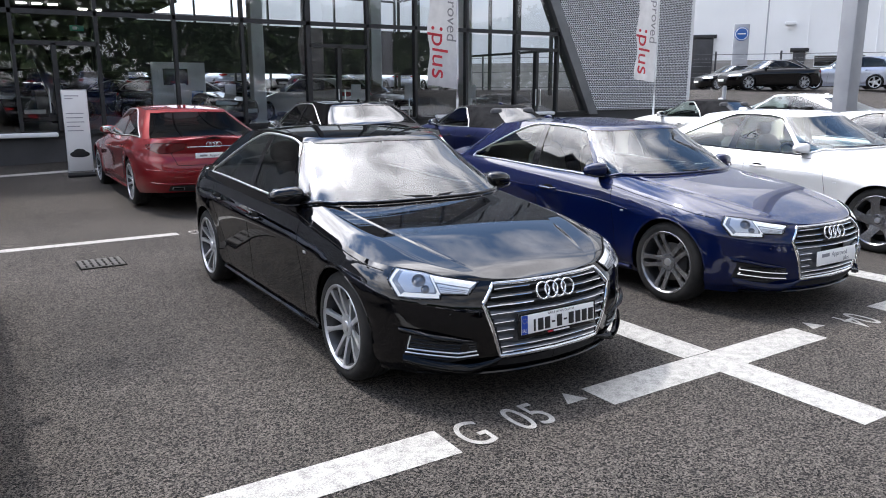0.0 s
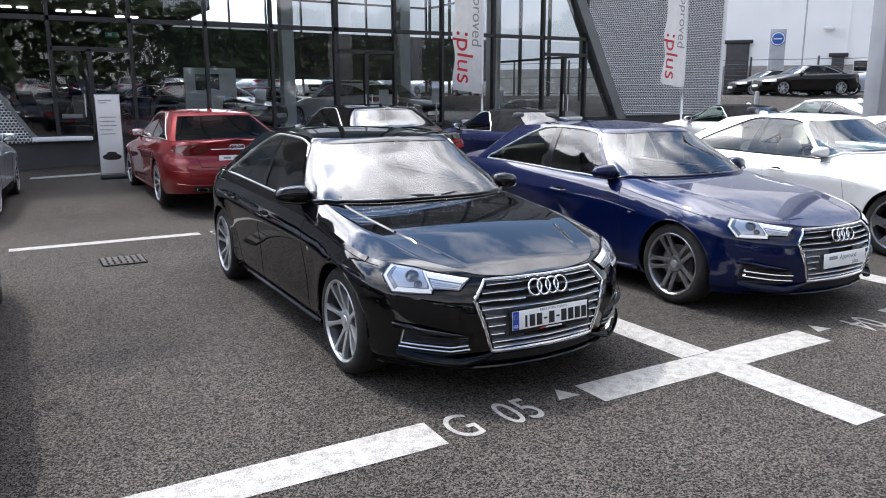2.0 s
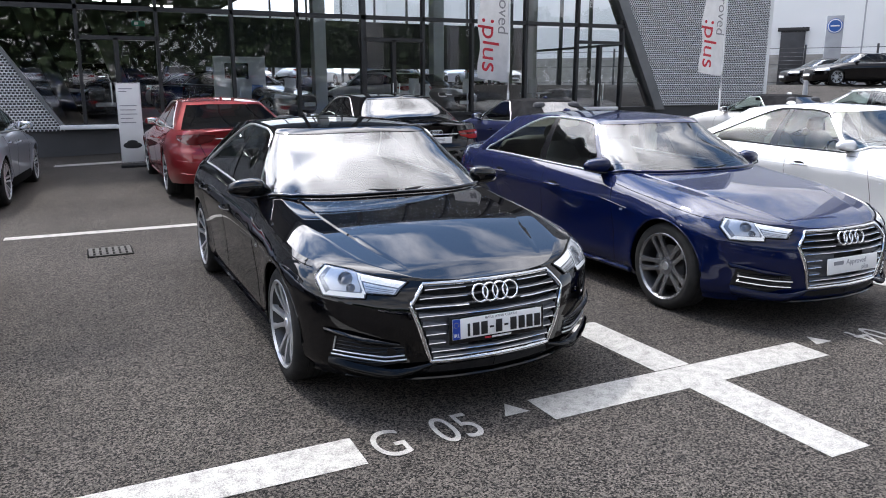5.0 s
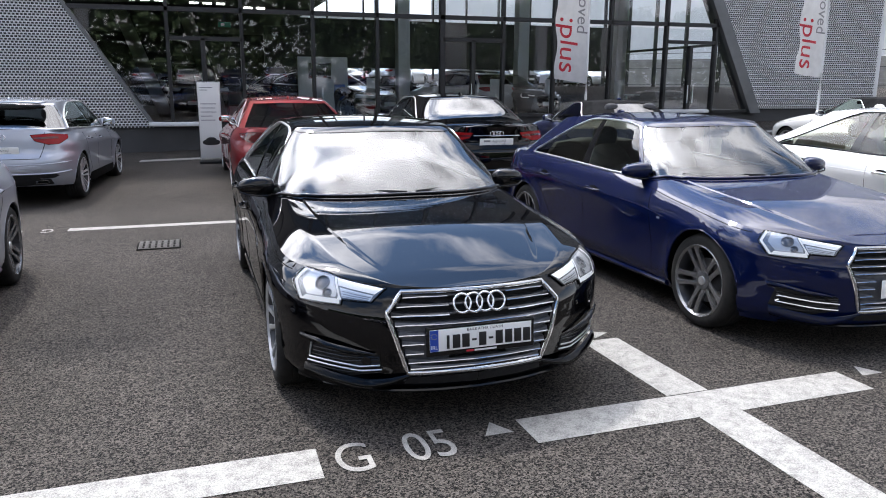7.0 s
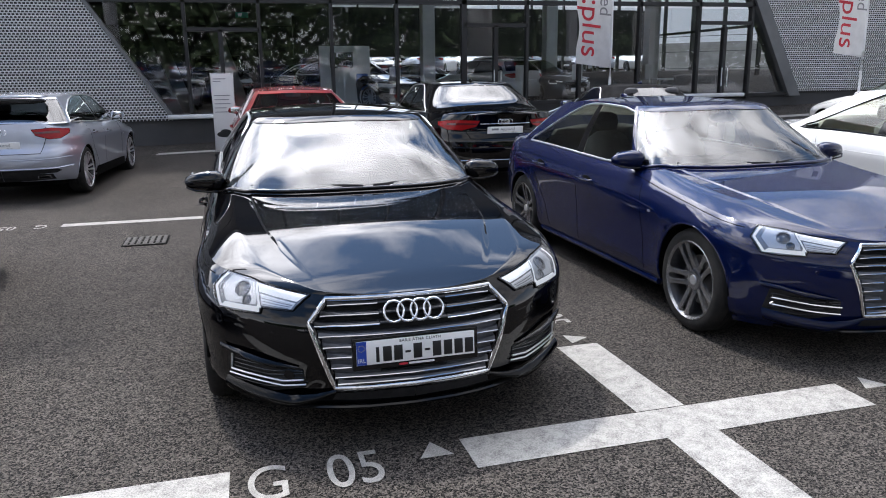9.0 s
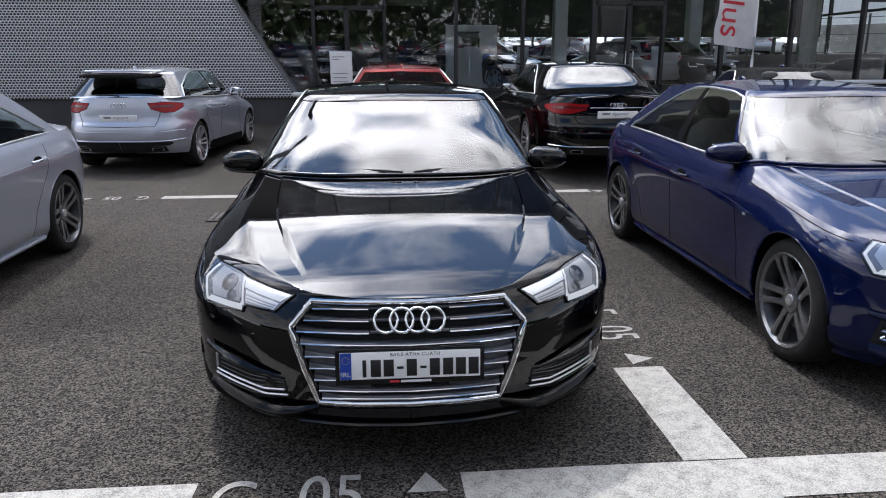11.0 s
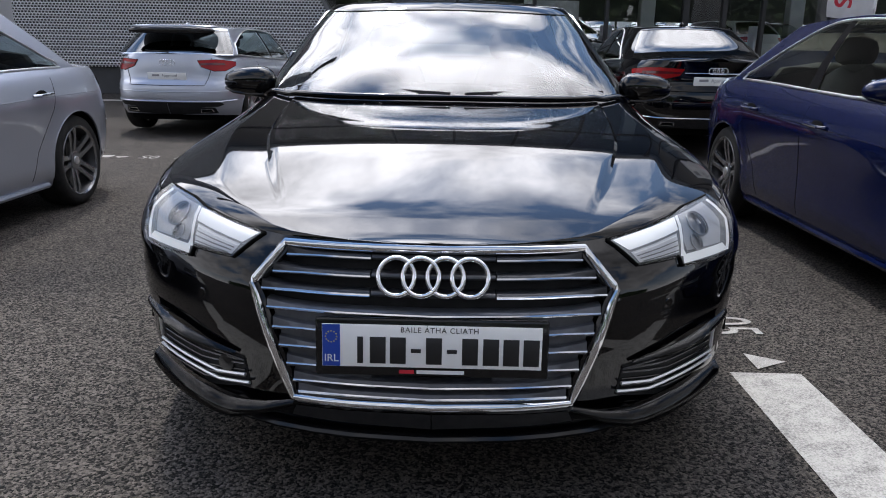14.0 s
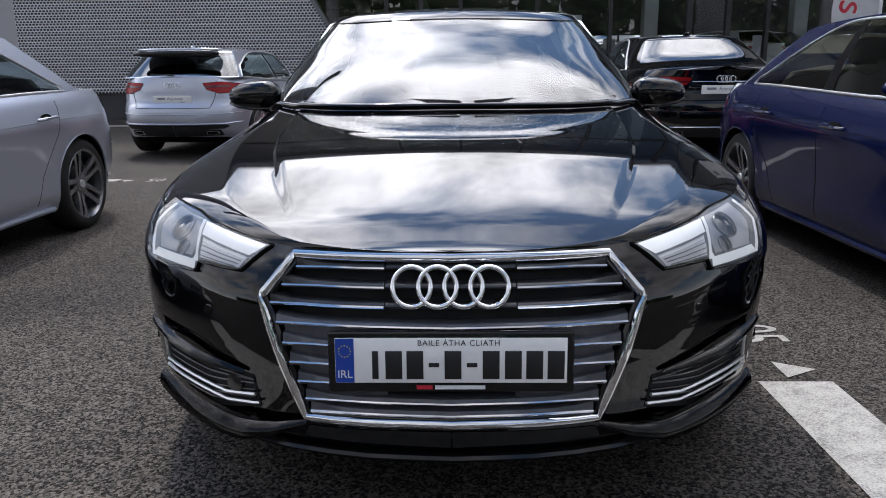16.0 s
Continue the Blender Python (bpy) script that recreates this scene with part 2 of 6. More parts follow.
bsdf(LED).inputs["Emission Strength"].default_value = 6.0
EXIT_GREEN = material("exit_sign_green", (0.02, 0.25, 0.16), 0.4)
IRON = varied(material("cast_iron", (0.05, 0.047, 0.044), 0.65, 0.4), (0.035, 0.033, 0.031), (0.075, 0.07, 0.066), 30, bump=0.3)
# near-black for seals, gaps and underside; also shade painted into openings
PIT = material("gap_and_recess_shade", (0.003, 0.003, 0.003), 0.9, spec=0.1)
WATER = material("rain_water", (1.0, 1.0, 1.0), 0.0)
bsdf(WATER).inputs["Transmission Weight"].default_value = 1.0
bsdf(WATER).inputs["IOR"].default_value = 1.33
GREEN = varied(material("foliage", (0.05, 0.08, 0.03), 0.7), (0.035, 0.06, 0.02), (0.075, 0.11, 0.04), 3)


def asphalt():
    m = material("asphalt", (0.05, 0.05, 0.05), 0.85, spec=0.18)
    co = node(m, "ShaderNodeTexCoord")
    big = node(m, "ShaderNodeTexNoise", Scale=0.55, Detail=6.0, Roughness=0.6)
    mid = node(m, "ShaderNodeTexNoise", Scale=7.0, Detail=5.0)
    stone = node(m, "ShaderNodeTexVoronoi", Scale=130.0)
    chip = node(m, "ShaderNodeTexVoronoi", Scale=260.0)
    grit = node(m, "ShaderNodeTexNoise", Scale=240.0, Detail=2.0)
    for n in (big, mid, stone, chip, grit):
        link(m, co.outputs["Object"], n.inputs["Vector"])
    ramp = m.node_tree.nodes.new("ShaderNodeValToRGB")
    ramp.color_ramp.elements[0].position, ramp.color_ramp.elements[1].position = 0.29, 0.90
    ramp.color_ramp.elements[0].color, ramp.color_ramp.elements[1].color = (0.002, 0.002, 0.002, 1), (0.132, 0.117, 0.103, 1)
    sep = node(m, "ShaderNodeSeparateColor")
    link(m, stone.outputs["Color"], sep.inputs["Color"])
    sep2 = node(m, "ShaderNodeSeparateColor")
    link(m, chip.outputs["Color"], sep2.inputs["Color"])
    both = node(m, "ShaderNodeMapRange", From_Max=1.35)
    add = m.node_tree.nodes.new("ShaderNodeMath")
    less = node(m, "ShaderNodeMath")
    less.operation, less.inputs[1].default_value = "MULTIPLY", 0.35
    link(m, sep2.outputs["Green"], less.inputs[0])
    link(m, sep.outputs["Red"], add.inputs[0])
    link(m, less.outputs["Value"], add.inputs[1])
    link(m, add.outputs["Value"], both.inputs["Value"])
    link(m, both.outputs["Result"], ramp.inputs["Fac"])
    tone = node(m, "ShaderNodeMapRange", From_Min=0.3, From_Max=0.7, To_Min=0.72, To_Max=1.22)
    link(m, big.outputs["Fac"], tone.inputs["Value"])
    tone2 = node(m, "ShaderNodeMapRange", From_Min=0.3, From_Max=0.7, To_Min=0.92, To_Max=1.08)
    link(m, mid.outputs["Fac"], tone2.inputs["Value"])
    mul = m.node_tree.nodes.new("ShaderNodeMath")
    mul.operation = "MULTIPLY"
    link(m, tone.outputs["Result"], mul.inputs[0])
    link(m, tone2.outputs["Result"], mul.inputs[1])
    mix = m.node_tree.nodes.new("ShaderNodeVectorMath")
    mix.operation = "SCALE"
    link(m, ramp.outputs["Color"], mix.inputs[0])
    link(m, mul.outputs["Value"], mix.inputs["Scale"])
    link(m, mix.outputs["Vector"], bsdf(m).inputs["Base Color"])
    bump = node(m, "ShaderNodeBump", Strength=0.8, Distance=0.006)
    inv = m.node_tree.nodes.new("ShaderNodeMath")
    inv.operation = "SUBTRACT"
    link(m, grit.outputs["Fac"], inv.inputs[0])
    link(m, stone.outputs["Distance"], inv.inputs[1])
    link(m, inv.outputs["Value"], bump.inputs["Height"])
    link(m, bump.outputs["Normal"], bsdf(m).inputs["Normal"])
    return m


ASPHALT = asphalt()


def line_paint():
    m = material("worn_white_line_paint", (0.7, 0.69, 0.67), 0.7)
    co = node(m, "ShaderNodeTexCoord")
    a = node(m, "ShaderNodeTexNoise", Scale=14.0, Detail=8.0, Roughness=0.7)
    b = node(m, "ShaderNodeTexNoise", Scale=160.0, Detail=3.0)
    link(m, co.outputs["Object"], a.inputs["Vector"])
    link(m, co.outputs["Object"], b.inputs["Vector"])
    add = m.node_tree.nodes.new("ShaderNodeMath")
    add.operation = "ADD"
    link(m, a.outputs["Fac"], add.inputs[0])
    link(m, b.outputs["Fac"], add.inputs[1])
    r = m.node_tree.nodes.new("ShaderNodeValToRGB")
    r.color_ramp.elements[0].position, r.color_ramp.elements[1].position = 0.37, 0.56
    r.color_ramp.elements[0].color, r.color_ramp.elements[1].color = (0.13, 0.126, 0.118, 1), (0.36, 0.348, 0.322, 1)
    half = m.node_tree.nodes.new("ShaderNodeMath")
    half.operation, half.inputs[1].default_value = "MULTIPLY", 0.5
    link(m, add.outputs["Value"], half.inputs[0])
    link(m, half.outputs["Value"], r.inputs["Fac"])
    link(m, r.outputs["Color"], bsdf(m).inputs["Base Color"])
    bump = node(m, "ShaderNodeBump", Strength=0.5, Distance=0.004)
    link(m, b.outputs["Fac"], bump.inputs["Height"])
    link(m, bump.outputs["Normal"], bsdf(m).inputs["Normal"])
    return m


LINE = line_paint()


def perforated():
    """Folded silver cladding with rows of punched holes."""
    m = material("perforated_silver_cladding", (0.36, 0.365, 0.37), 0.45, 0.25)
    co = node(m, "ShaderNodeTexCoord")
    mp = node(m, "ShaderNodeMapping", Scale=(1 / 0.078, 1.0, 1 / 0.0575))
    link(m, co.outputs["Object"], mp.inputs["Vector"])
    br = m.node_tree.nodes.new("ShaderNodeTexBrick")
    br.inputs["Scale"].default_value = 1.0
    br.inputs["Mortar Size"].default_value = 0.17
    br.inputs["Mortar Smooth"].default_value = 0.15
    br.inputs["Brick Width"].default_value, br.inputs["Row Height"].default_value = 1.0, 1.0
    br.inputs["Color1"].default_value = (0.045, 0.045, 0.048, 1)
    br.inputs["Color2"].default_value = (0.065, 0.065, 0.068, 1)
    br.inputs["Mortar"].default_value = (0.80, 0.81, 0.83, 1)
    rot = node(m, "ShaderNodeCombineXYZ")
    sp = node(m, "ShaderNodeSeparateXYZ")
    link(m, mp.outputs["Vector"], sp.inputs["Vector"])
    link(m, sp.outputs["X"], rot.inputs["X"])
    link(m, sp.outputs["Z"], rot.inputs["Y"])
    link(m, rot.outputs["Vector"], br.inputs["Vector"])
    link(m, br.outputs["Color"], bsdf(m).inputs["Base Color"])
    bump = node(m, "ShaderNodeBump", Strength=0.8, Distance=0.02)
    link(m, br.outputs["Fac"], bump.inputs["Height"])
    link(m, bump.outputs["Normal"], bsdf(m).inputs["Normal"])
    return m


PERF = perforated()


# ---- mesh helpers ----
def thing(name, m, label, category, group="", kind=""):
    ob = new(name)
    ob.empty_display_size = 0.1
    ob.matrix_world = m
    return tagged(ob, label, category, group, kind)


def to_mesh(name, bm, mat, smooth=40.0):
    me = bpy.data.meshes.new(name)
    bm.to_mesh(me)
    bm.free()
    for m in mat if isinstance(mat, (list, tuple)) else (mat,):
        me.materials.append(m)
    if smooth:
        me.shade_smooth()
        me.set_sharp_from_angle(angle=radians(smooth))
    return me


def part(name, bm, mat, parent, label="", m=None, smooth=40.0):
    ob = new(name, to_mesh(name, bm, mat, smooth))
    ob.parent = parent
    if m is not None:
        ob.matrix_basis = m
    if label:
        ob["label"] = label
    return ob


def piece(name, me, parent, m):
    ob = new(name, me)
    ob.parent = parent
    ob.matrix_basis = m
    return ob


def box(lo, hi, bevel=0.0, bm=None, segments=2):
    own = bmesh.new()
    bmesh.ops.create_cube(own, size=1)
    for v in own.verts:
        v.co = Vector([lo[i] + (v.co[i] + 0.5) * (hi[i] - lo[i]) for i in range(3)])
    if bevel:
        bmesh.ops.bevel(own, geom=own.edges[:], offset=bevel, segments=segments, affect="EDGES", profile=0.5)
    return merged(own, bm)


def merged(own, bm):
    if bm is None:
        return own
    me = bpy.data.meshes.new("tmp")
    own.to_mesh(me)
    own.free()
    bm.from_mesh(me)
    bpy.data.meshes.remove(me)
    return bm


def tube(path, r, closed=False, sides=8, bm=None, flat=1.0):
    """A rod of radius r along a path."""
    bm = bm or bmesh.new()
    pts = [Vector(p) for p in path]
    rings = []
    for i, p in enumerate(pts):
        a = pts[i - 1] if i or closed else p
        b = pts[(i + 1) % len(pts)] if i + 1 < len(pts) or closed else p
        d = (b - a).normalized()
        side = d.cross((0, 0, 1))
        side = side.normalized() if side.length > 1e-3 else Vector((1, 0, 0))
        up = side.cross(d)
        rings.append([bm.verts.new(p + r * (math.cos(t) * side + flat * math.sin(t) * up)) for t in (2 * math.pi * k / sides for k in range(sides))])
    for i in range(len(rings) - (0 if closed else 1)):
        a, b = rings[i], rings[(i + 1) % len(rings)]
        for k in range(sides):
            bm.faces.new((a[k], a[(k + 1) % sides], b[(k + 1) % sides], b[k]))
    if not closed:
        bm.faces.new(rings[0][::-1])
        bm.faces.new(rings[-1])
    bmesh.ops.recalc_face_normals(bm, faces=bm.faces[:])
    return bm


def lathe(profile, steps=48, axis="x", bm=None, closed=False):
    """Turns (along, radius) pairs round an axis."""
    bm = bm or bmesh.new()
    rings = []
    for k in range(steps):
        t = 2 * math.pi * k / steps
        c, s = math.cos(t), math.sin(t)
        rings.append([bm.verts.new((a, r * c, r * s) if axis == "x" else (r * c, r * s, a)) for a, r in profile])
    n = len(profile)
    for k in range(steps):
        a, b = rings[k], rings[(k + 1) % steps]
        for i in range(n if closed else n - 1):
            j = (i + 1) % n
            bm.faces.new((a[i], a[j], b[j], b[i]))
    bmesh.ops.recalc_face_normals(bm, faces=bm.faces[:])
    return bm


def blob(scale, at=(0, 0, 0), power=2.6, steps=10, bm=None):
    """A rounded box: a superellipsoid."""
    own = bmesh.new()
    bmesh.ops.create_uvsphere(own, u_segments=steps * 2, v_segments=steps, radius=1)
    for v in own.verts:
        n = sum(abs(c) ** power for c in v.co) ** (1 / power)
        v.co = Vector([v.co[i] / n * scale[i] + at[i] for i in range(3)])
    return merged(own, bm)


def curve(*pts):
    """A smooth function through points, with no overshoot."""
    xs, ys = np.array([p[0] for p in pts], float), np.array([p[1] for p in pts], float)
    h = np.diff(xs)
    d = np.diff(ys) / h
    m = np.zeros(len(xs))
    m[0], m[-1] = d[0], d[-1]
    for i in range(1, len(xs) - 1):
        m[i] = 0 if d[i - 1] * d[i] <= 0 else 2 * d[i - 1] * d[i] / (d[i - 1] + d[i])

    xl, yl, hl, ml = xs.tolist(), ys.tolist(), h.tolist(), m.tolist()
    last = len(hl) - 1

    def f(x):
        if x <= xl[0]:
            return yl[0]
        if x >= xl[-1]:
            return yl[-1]
        i = 0
        while i < last and x > xl[i + 1]:
            i += 1
        k = hl[i]
        t = (x - xl[i]) / k
        u = 1 - t
        return yl[i] * (1 + 2 * t) * u * u + k * ml[i] * t * u * u + yl[i + 1] * t * t * (3 - 2 * t) - k * ml[i + 1] * t * t * u

    return f


def grid_faces(bm, rows, flip=False):
    for a, b in zip(rows, rows[1:]):
        for i in range(len(a) - 1):
            q = [a[i], a[i + 1], b[i + 1], b[i]]
            q = [v for k, v in enumerate(q) if v not in q[:k]]
            if len(q) > 2:
                bm.faces.new(q[::-1] if flip else q)


TEXTS = {}


def text_mesh(body, size, mat, parent, m, name="lettering", extrude=0.0006, spacing=1.0, own=False):
    key = (body, size, mat.name, extrude, spacing)
    if key not in TEXTS or own:
        cu = bpy.data.curves.new(name, "FONT")
        cu.body, cu.size, cu.extrude, cu.space_character = body, size, extrude, spacing
        cu.align_x, cu.align_y = "CENTER", "CENTER"
        ob = bpy.data.objects.new(name, cu)
        me = bpy.data.meshes.new_from_object(ob)
        bpy.data.objects.remove(ob)
        bpy.data.curves.remove(cu)
        me.materials.clear()
        me.materials.append(mat)
        me.name = name
        TEXTS[key] = me
    out = new(name, TEXTS[key])
    out.parent = parent
    out.matrix_basis = m
    return out


# ---- car shape ----
# half of the nose seen from above: part of the half width, way back from the tip
PLAN = [(0, 0), (0.22, 0.014), (0.44, 0.058), (0.60, 0.122), (0.71, 0.190), (0.82, 0.275), (0.90, 0.355), (0.950, 0.435), (0.978, 0.54), (0.993, 0.74), (1.0, 1.0)]


curve_fold = curve((0.0, 0.385), (0.13, 0.405), (0.5, 0.535), (0.85, 0.63), (1.4, 0.68), (2.2, 0.70))


class Shape:
    """The skin of a car: y runs from the nose to the tail, x across, z up."""

    def __init__(self, **k):
        self.L, self.hw, self.fo, self.wb = k["L"], k["hw"], k["fo"], k["wb"]
        self.Lf, self.Lr, self.qr = k.get("Lf", 1.0), k.get("Lr", 0.85), k.get("qr", 3.6)
        self.F, self.R = curve(*k["nose"]), curve(*k["tail"])
        self.zt, self.crown = curve(*k["edge"]), curve(*k["crown"])
        if "ridge" in k:
            ridge, crown, zt = curve(*k["ridge"]), self.crown, self.zt
            self.crown = lambda y: ridge(y) - zt(y) if y < 1.3 else crown(y)
        self.zb = curve((0, 0.19), (0.5, 0.17), (1.6, 0.19), (self.L - 1.3, 0.20), (self.L, 0.27))
        self.sec = curve(*k.get("section", ((0, 0.91), (0.10, 0.955), (0.2, 0.972), (0.35, 0.976), (0.5, 0.984), (0.66, 0.996), (0.74, 1.0), (0.80, 0.990), (0.88, 0.966), (0.95, 0.932), (1.0, 0.89))))
        self.cab, self.roof = k["cab"], curve(*k["roof"])
        self.wr, self.arch = k.get("wr", 0.33), k.get("arch", 0.365)
        way = [0.0]
        for a, b in zip(PLAN, PLAN[1:]):
            way.append(way[-1] + math.hypot(b[0] - a[0], b[1] - a[1]))
        way = [w / way[-1] for w in way]
        self.plan_x, self.plan_y = curve(*[(w, p[0]) for w, p in zip(way, PLAN)]), curve(*[(w, p[1]) for w, p in zip(way, PLAN)])
        self.plan_back = curve(*[(p[1], p[0]) for p in PLAN[1:]])
        self.axles = (self.fo, self.fo + self.wb)
        self.crease = k.get("crease", 0.64)

    def width(self, y, z):
        zn = (z - 0.19) / (self.zt(y) - 0.19)
        zn = min(max(zn, 0.0), 1.0)
        x = self.hw * self.sec(zn) * (1 + 0.06 * max(0.0, (zn - 0.7) / 0.3) * min(1.0, max(0.0, (1.7 - y) / 0.9)))
        for ya in self.axles:
            d = math.hypot(y - ya, z - self.wr) - self.arch
            x += 0.012 * math.exp(-((d / 0.07) ** 2))
        return x

    def tip(self, back):
        """Part of the half width reached so far back from the tip."""
        b = max(back / self.Lf, 0.0)
        return PLAN[1][0] * (b / PLAN[1][1]) ** 0.5 if b < PLAN[1][1] else self.plan_back(b)

    def flank(self, y, z):
        """Half the body's width at y and z, with the corners' turn."""
        y0, y1 = self.F(z) + self.Lf, self.L - self.R(z) - self.Lr
        xr = 1.0
        if y < y0:
            xr = self.tip(y - self.F(z))
        elif y > y1:
            xr = math.sin(math.acos(min(max(1 - (self.L - self.R(z) - y) / self.Lr, 0), 1))) ** (2 / self.qr)
        return self.width(y, z) * xr

    def at(self, s, z):
        """s: 0 nose centre, 1 to 2 the flank, 3 tail centre."""
        if s <= 1:
            y, xr = self.F(z) + self.Lf * self.plan_y(s), self.plan_x(s)
        elif s < 2:
            y0, y1 = self.F(z) + self.Lf, self.L - self.R(z) - self.Lr
            y, xr = y0 + (s - 1) * (y1 - y0), 1.0
        else:
            a = (3 - s) ** 1.55 * math.pi / 2
            y, xr = self.L - self.R(z) - self.Lr * (1 - math.cos(a)), math.sin(a) ** (2 / self.qr)
        return Vector((self.width(y, z) * xr, y, z))

    def row(self, s, v):
        y = self.at(s, 0.5).y
        for _ in range(3):
            z = self.zb(y) + v * (self.zt(y) - self.zb(y))
            y = self.at(s, z).y
        return self.at(s, z)

    def s_of(self, x=None, y=None, z=0.6, rear=False):
        """The place along the girth at which the skin is x wide, or y along."""
        lo, hi = (2.0, 3.0) if rear else (0.0, 1.0)
        if y is not None and not rear:
            hi = 2.0
        for _ in range(20):
            mid = (lo + hi) / 2
            p = self.at(mid, z)
            beyond = (p.x > x) if x is not None else (p.y > y)
            if rear and x is not None:
                beyond = not beyond
            lo, hi = (lo, mid) if beyond else (mid, hi)
        return (lo + hi) / 2

    def skin(self, s, z, off=0.0, side=1):
        s = min(max(s, 0.0), 3.0)
        p, e = self.at(s, z), 0.004
        ds = self.at(min(s + e, 3.0), z) - self.at(max(s - e, 0.0), z)
        dz = self.at(s, z + e) - self.at(s, z - e)
        n = ds.cross(dz)
        n = n.normalized() if n.length > 1e-9 else Vector((0, -1, 0))
        p = p + n * off
        return Vector((side * p.x, p.y, p.z))

    def fold(self, y):
        """Where the bonnet's crease runs."""
        return min(self.hw * curve_fold(y), 0.93 * max(self.edge(y), 0.02))

    def deck(self, x, y, step=0.5):
        """Height of bonnet, shelf and boot. step: which side of the crease a point on it takes."""
        e = max(self.edge(y), 0.02)
        x, c = min(abs(x), e), self.crown(y)
        if y > 2.2:
            return self.zt(y) + c * (1 - (x / e) ** 2.6)
        xc = self.fold(y)
        k = min(1.0, max(0.0, (y - 0.24) / 0.4))
        if x <= xc - 0.004:
            return self.zt(y) + c * (1 - 0.20 * (x / xc) ** 2) + 0.008 * k
        xo = min(self.hw * (0.652 + 0.24 * (min(y, 0.9) - 0.34)), xc + 0.62 * (e - xc))
        u = max(0.0, x - xo) / max(e - xo, 1e-3)
        return self.zt(y) + 0.80 * c * (1 - 0.55 * u - 0.45 * u * u) + 0.008 * k * max(0.0, (xc + 0.004 - x) / 0.008)

    def edge(self, y):
        """Half the width of the top edge at y."""
        lo, hi = (0.0, 1.0) if y < self.L / 2 else (2.0, 3.0)
        z = self.zt(y)
        y0, y1 = self.F(z) + self.Lf, self.L - self.R(z) - self.Lr
        if y < y0:
            xr = self.tip(y - self.F(z))
        elif y > y1:
            c = 1 - (self.L - self.R(z) - y) / self.Lr
            xr = math.sin(math.acos(min(max(c, 0), 1))) ** (2 / self.qr)
        else:
            xr = 1.0
        return self.width(y, z) * xr

    def cabin(self, s, v):
        """Greenhouse: s as in at(), v from the belt to the roof's edge."""
        c = self.cab
        lerp = lambda k: c[k][0] + (c[k][1] - c[k][0]) * v  # noqa: E731
        yf, lf, yr, lr = lerp("front"), lerp("front_bow"), lerp("rear"), lerp("rear_bow")
        w = c["w"][0] + (c["w"][1] - c["w"][0]) * v**1.25
        if s <= 1:
            a = s**1.4 * math.pi / 2
            y, xr = yf + lf * (1 - math.cos(a)), math.sin(a) ** (2 / 2.7)
        elif s < 2:
            y, xr = yf + lf + (s - 1) * (yr - lr - yf - lf), 1.0
        else:
            a = (3 - s) ** 1.4 * math.pi / 2
            y, xr = yr - lr * (1 - math.cos(a)), math.sin(a) ** (2 / 3.0)
        x = w * xr
        z0 = self.deck(min(x, self.edge(y)), y) - 0.004
        z1 = self.roof(y) + 0.035 * (1 - xr**2)
        return Vector((x, y, z0 + v * (z1 - z0)))

    def cabin_skin(self, s, v, off=0.0, side=1):
        e = 0.01
        p = self.cabin(s, v)
        ds = self.cabin(min(s + e, 3.0), v) - self.cabin(max(s - e, 0.0), v)
        dv = self.cabin(s, min(v + e, 1.0)) - self.cabin(s, max(v - e, 0.0))
        n = ds.cross(dv)
        n = n.normalized() if n.length > 1e-9 else Vector((0, 0, 1))
        p = p + n * off
        return Vector((side * p.x, p.y, p.z))


def cut(bm, poly, axes, keep):
    """Cuts the hole poly, a convex outline in two axes, out of the faces that keep() names."""
    i, j = axes
    cx, cy = sum(p[0] for p in poly) / len(poly), sum(p[1] for p in poly) / len(poly)
    for k, a in enumerate(poly):
        b = poly[(k + 1) % len(poly)]
        n = Vector((0, 0, 0))
        n[i], n[j] = b[1] - a[1], a[0] - b[0]
        co = Vector((0, 0, 0))
        co[i], co[j] = a
        if n[i] * (cx - a[0]) + n[j] * (cy - a[1]) > 0:
            n = -n
        faces = [f for f in bm.faces if keep(f.calc_center_median())]
        geom = {e for f in faces for e in (f, *f.edges, *f.verts)}
        bmesh.ops.bisect_plane(bm, geom=list(geom), plane_co=co, plane_no=n, dist=1e-6)

    def inside(c):
        signs = []
        for k, a in enumerate(poly):
            b = poly[(k + 1) % len(poly)]
            signs.append((b[0] - a[0]) * (c[j] - a[1]) - (b[1] - a[1]) * (c[i] - a[0]))
        return all(x > 0 for x in signs) or all(x < 0 for x in signs)

    gone = [f for f in bm.faces if keep(c := f.calc_center_median()) and inside(c)]
    bmesh.ops.delete(bm, geom=gone, context="FACES")


def patch(poly, place, step=(0.03, 0.03), thick=0.0):
    """A sheet cut to the outline poly in its own plane, then laid on a curved skin by place(u, v)."""
    bm = bmesh.new()
    bm.faces.new([bm.verts.new((u, v, 0)) for u, v in poly])
    for i in (0, 1):
        lo, hi = min(p[i] for p in poly), max(p[i] for p in poly)
        n = max(1, int((hi - lo) / step[i]))
        for k in range(1, n):
            no = Vector((1, 0, 0)) if i == 0 else Vector((0, 1, 0))
            bmesh.ops.bisect_plane(bm, geom=bm.verts[:] + bm.edges[:] + bm.faces[:], plane_co=no * (lo + (hi - lo) * k / n), plane_no=no, dist=1e-7)
    for v in bm.verts:
        v.co = place(v.co.x, v.co.y)
    bmesh.ops.recalc_face_normals(bm, faces=bm.faces[:])
    if thick:
        bmesh.ops.solidify(bm, geom=bm.faces[:], thickness=thick)
    return bm


WHEELS = {}


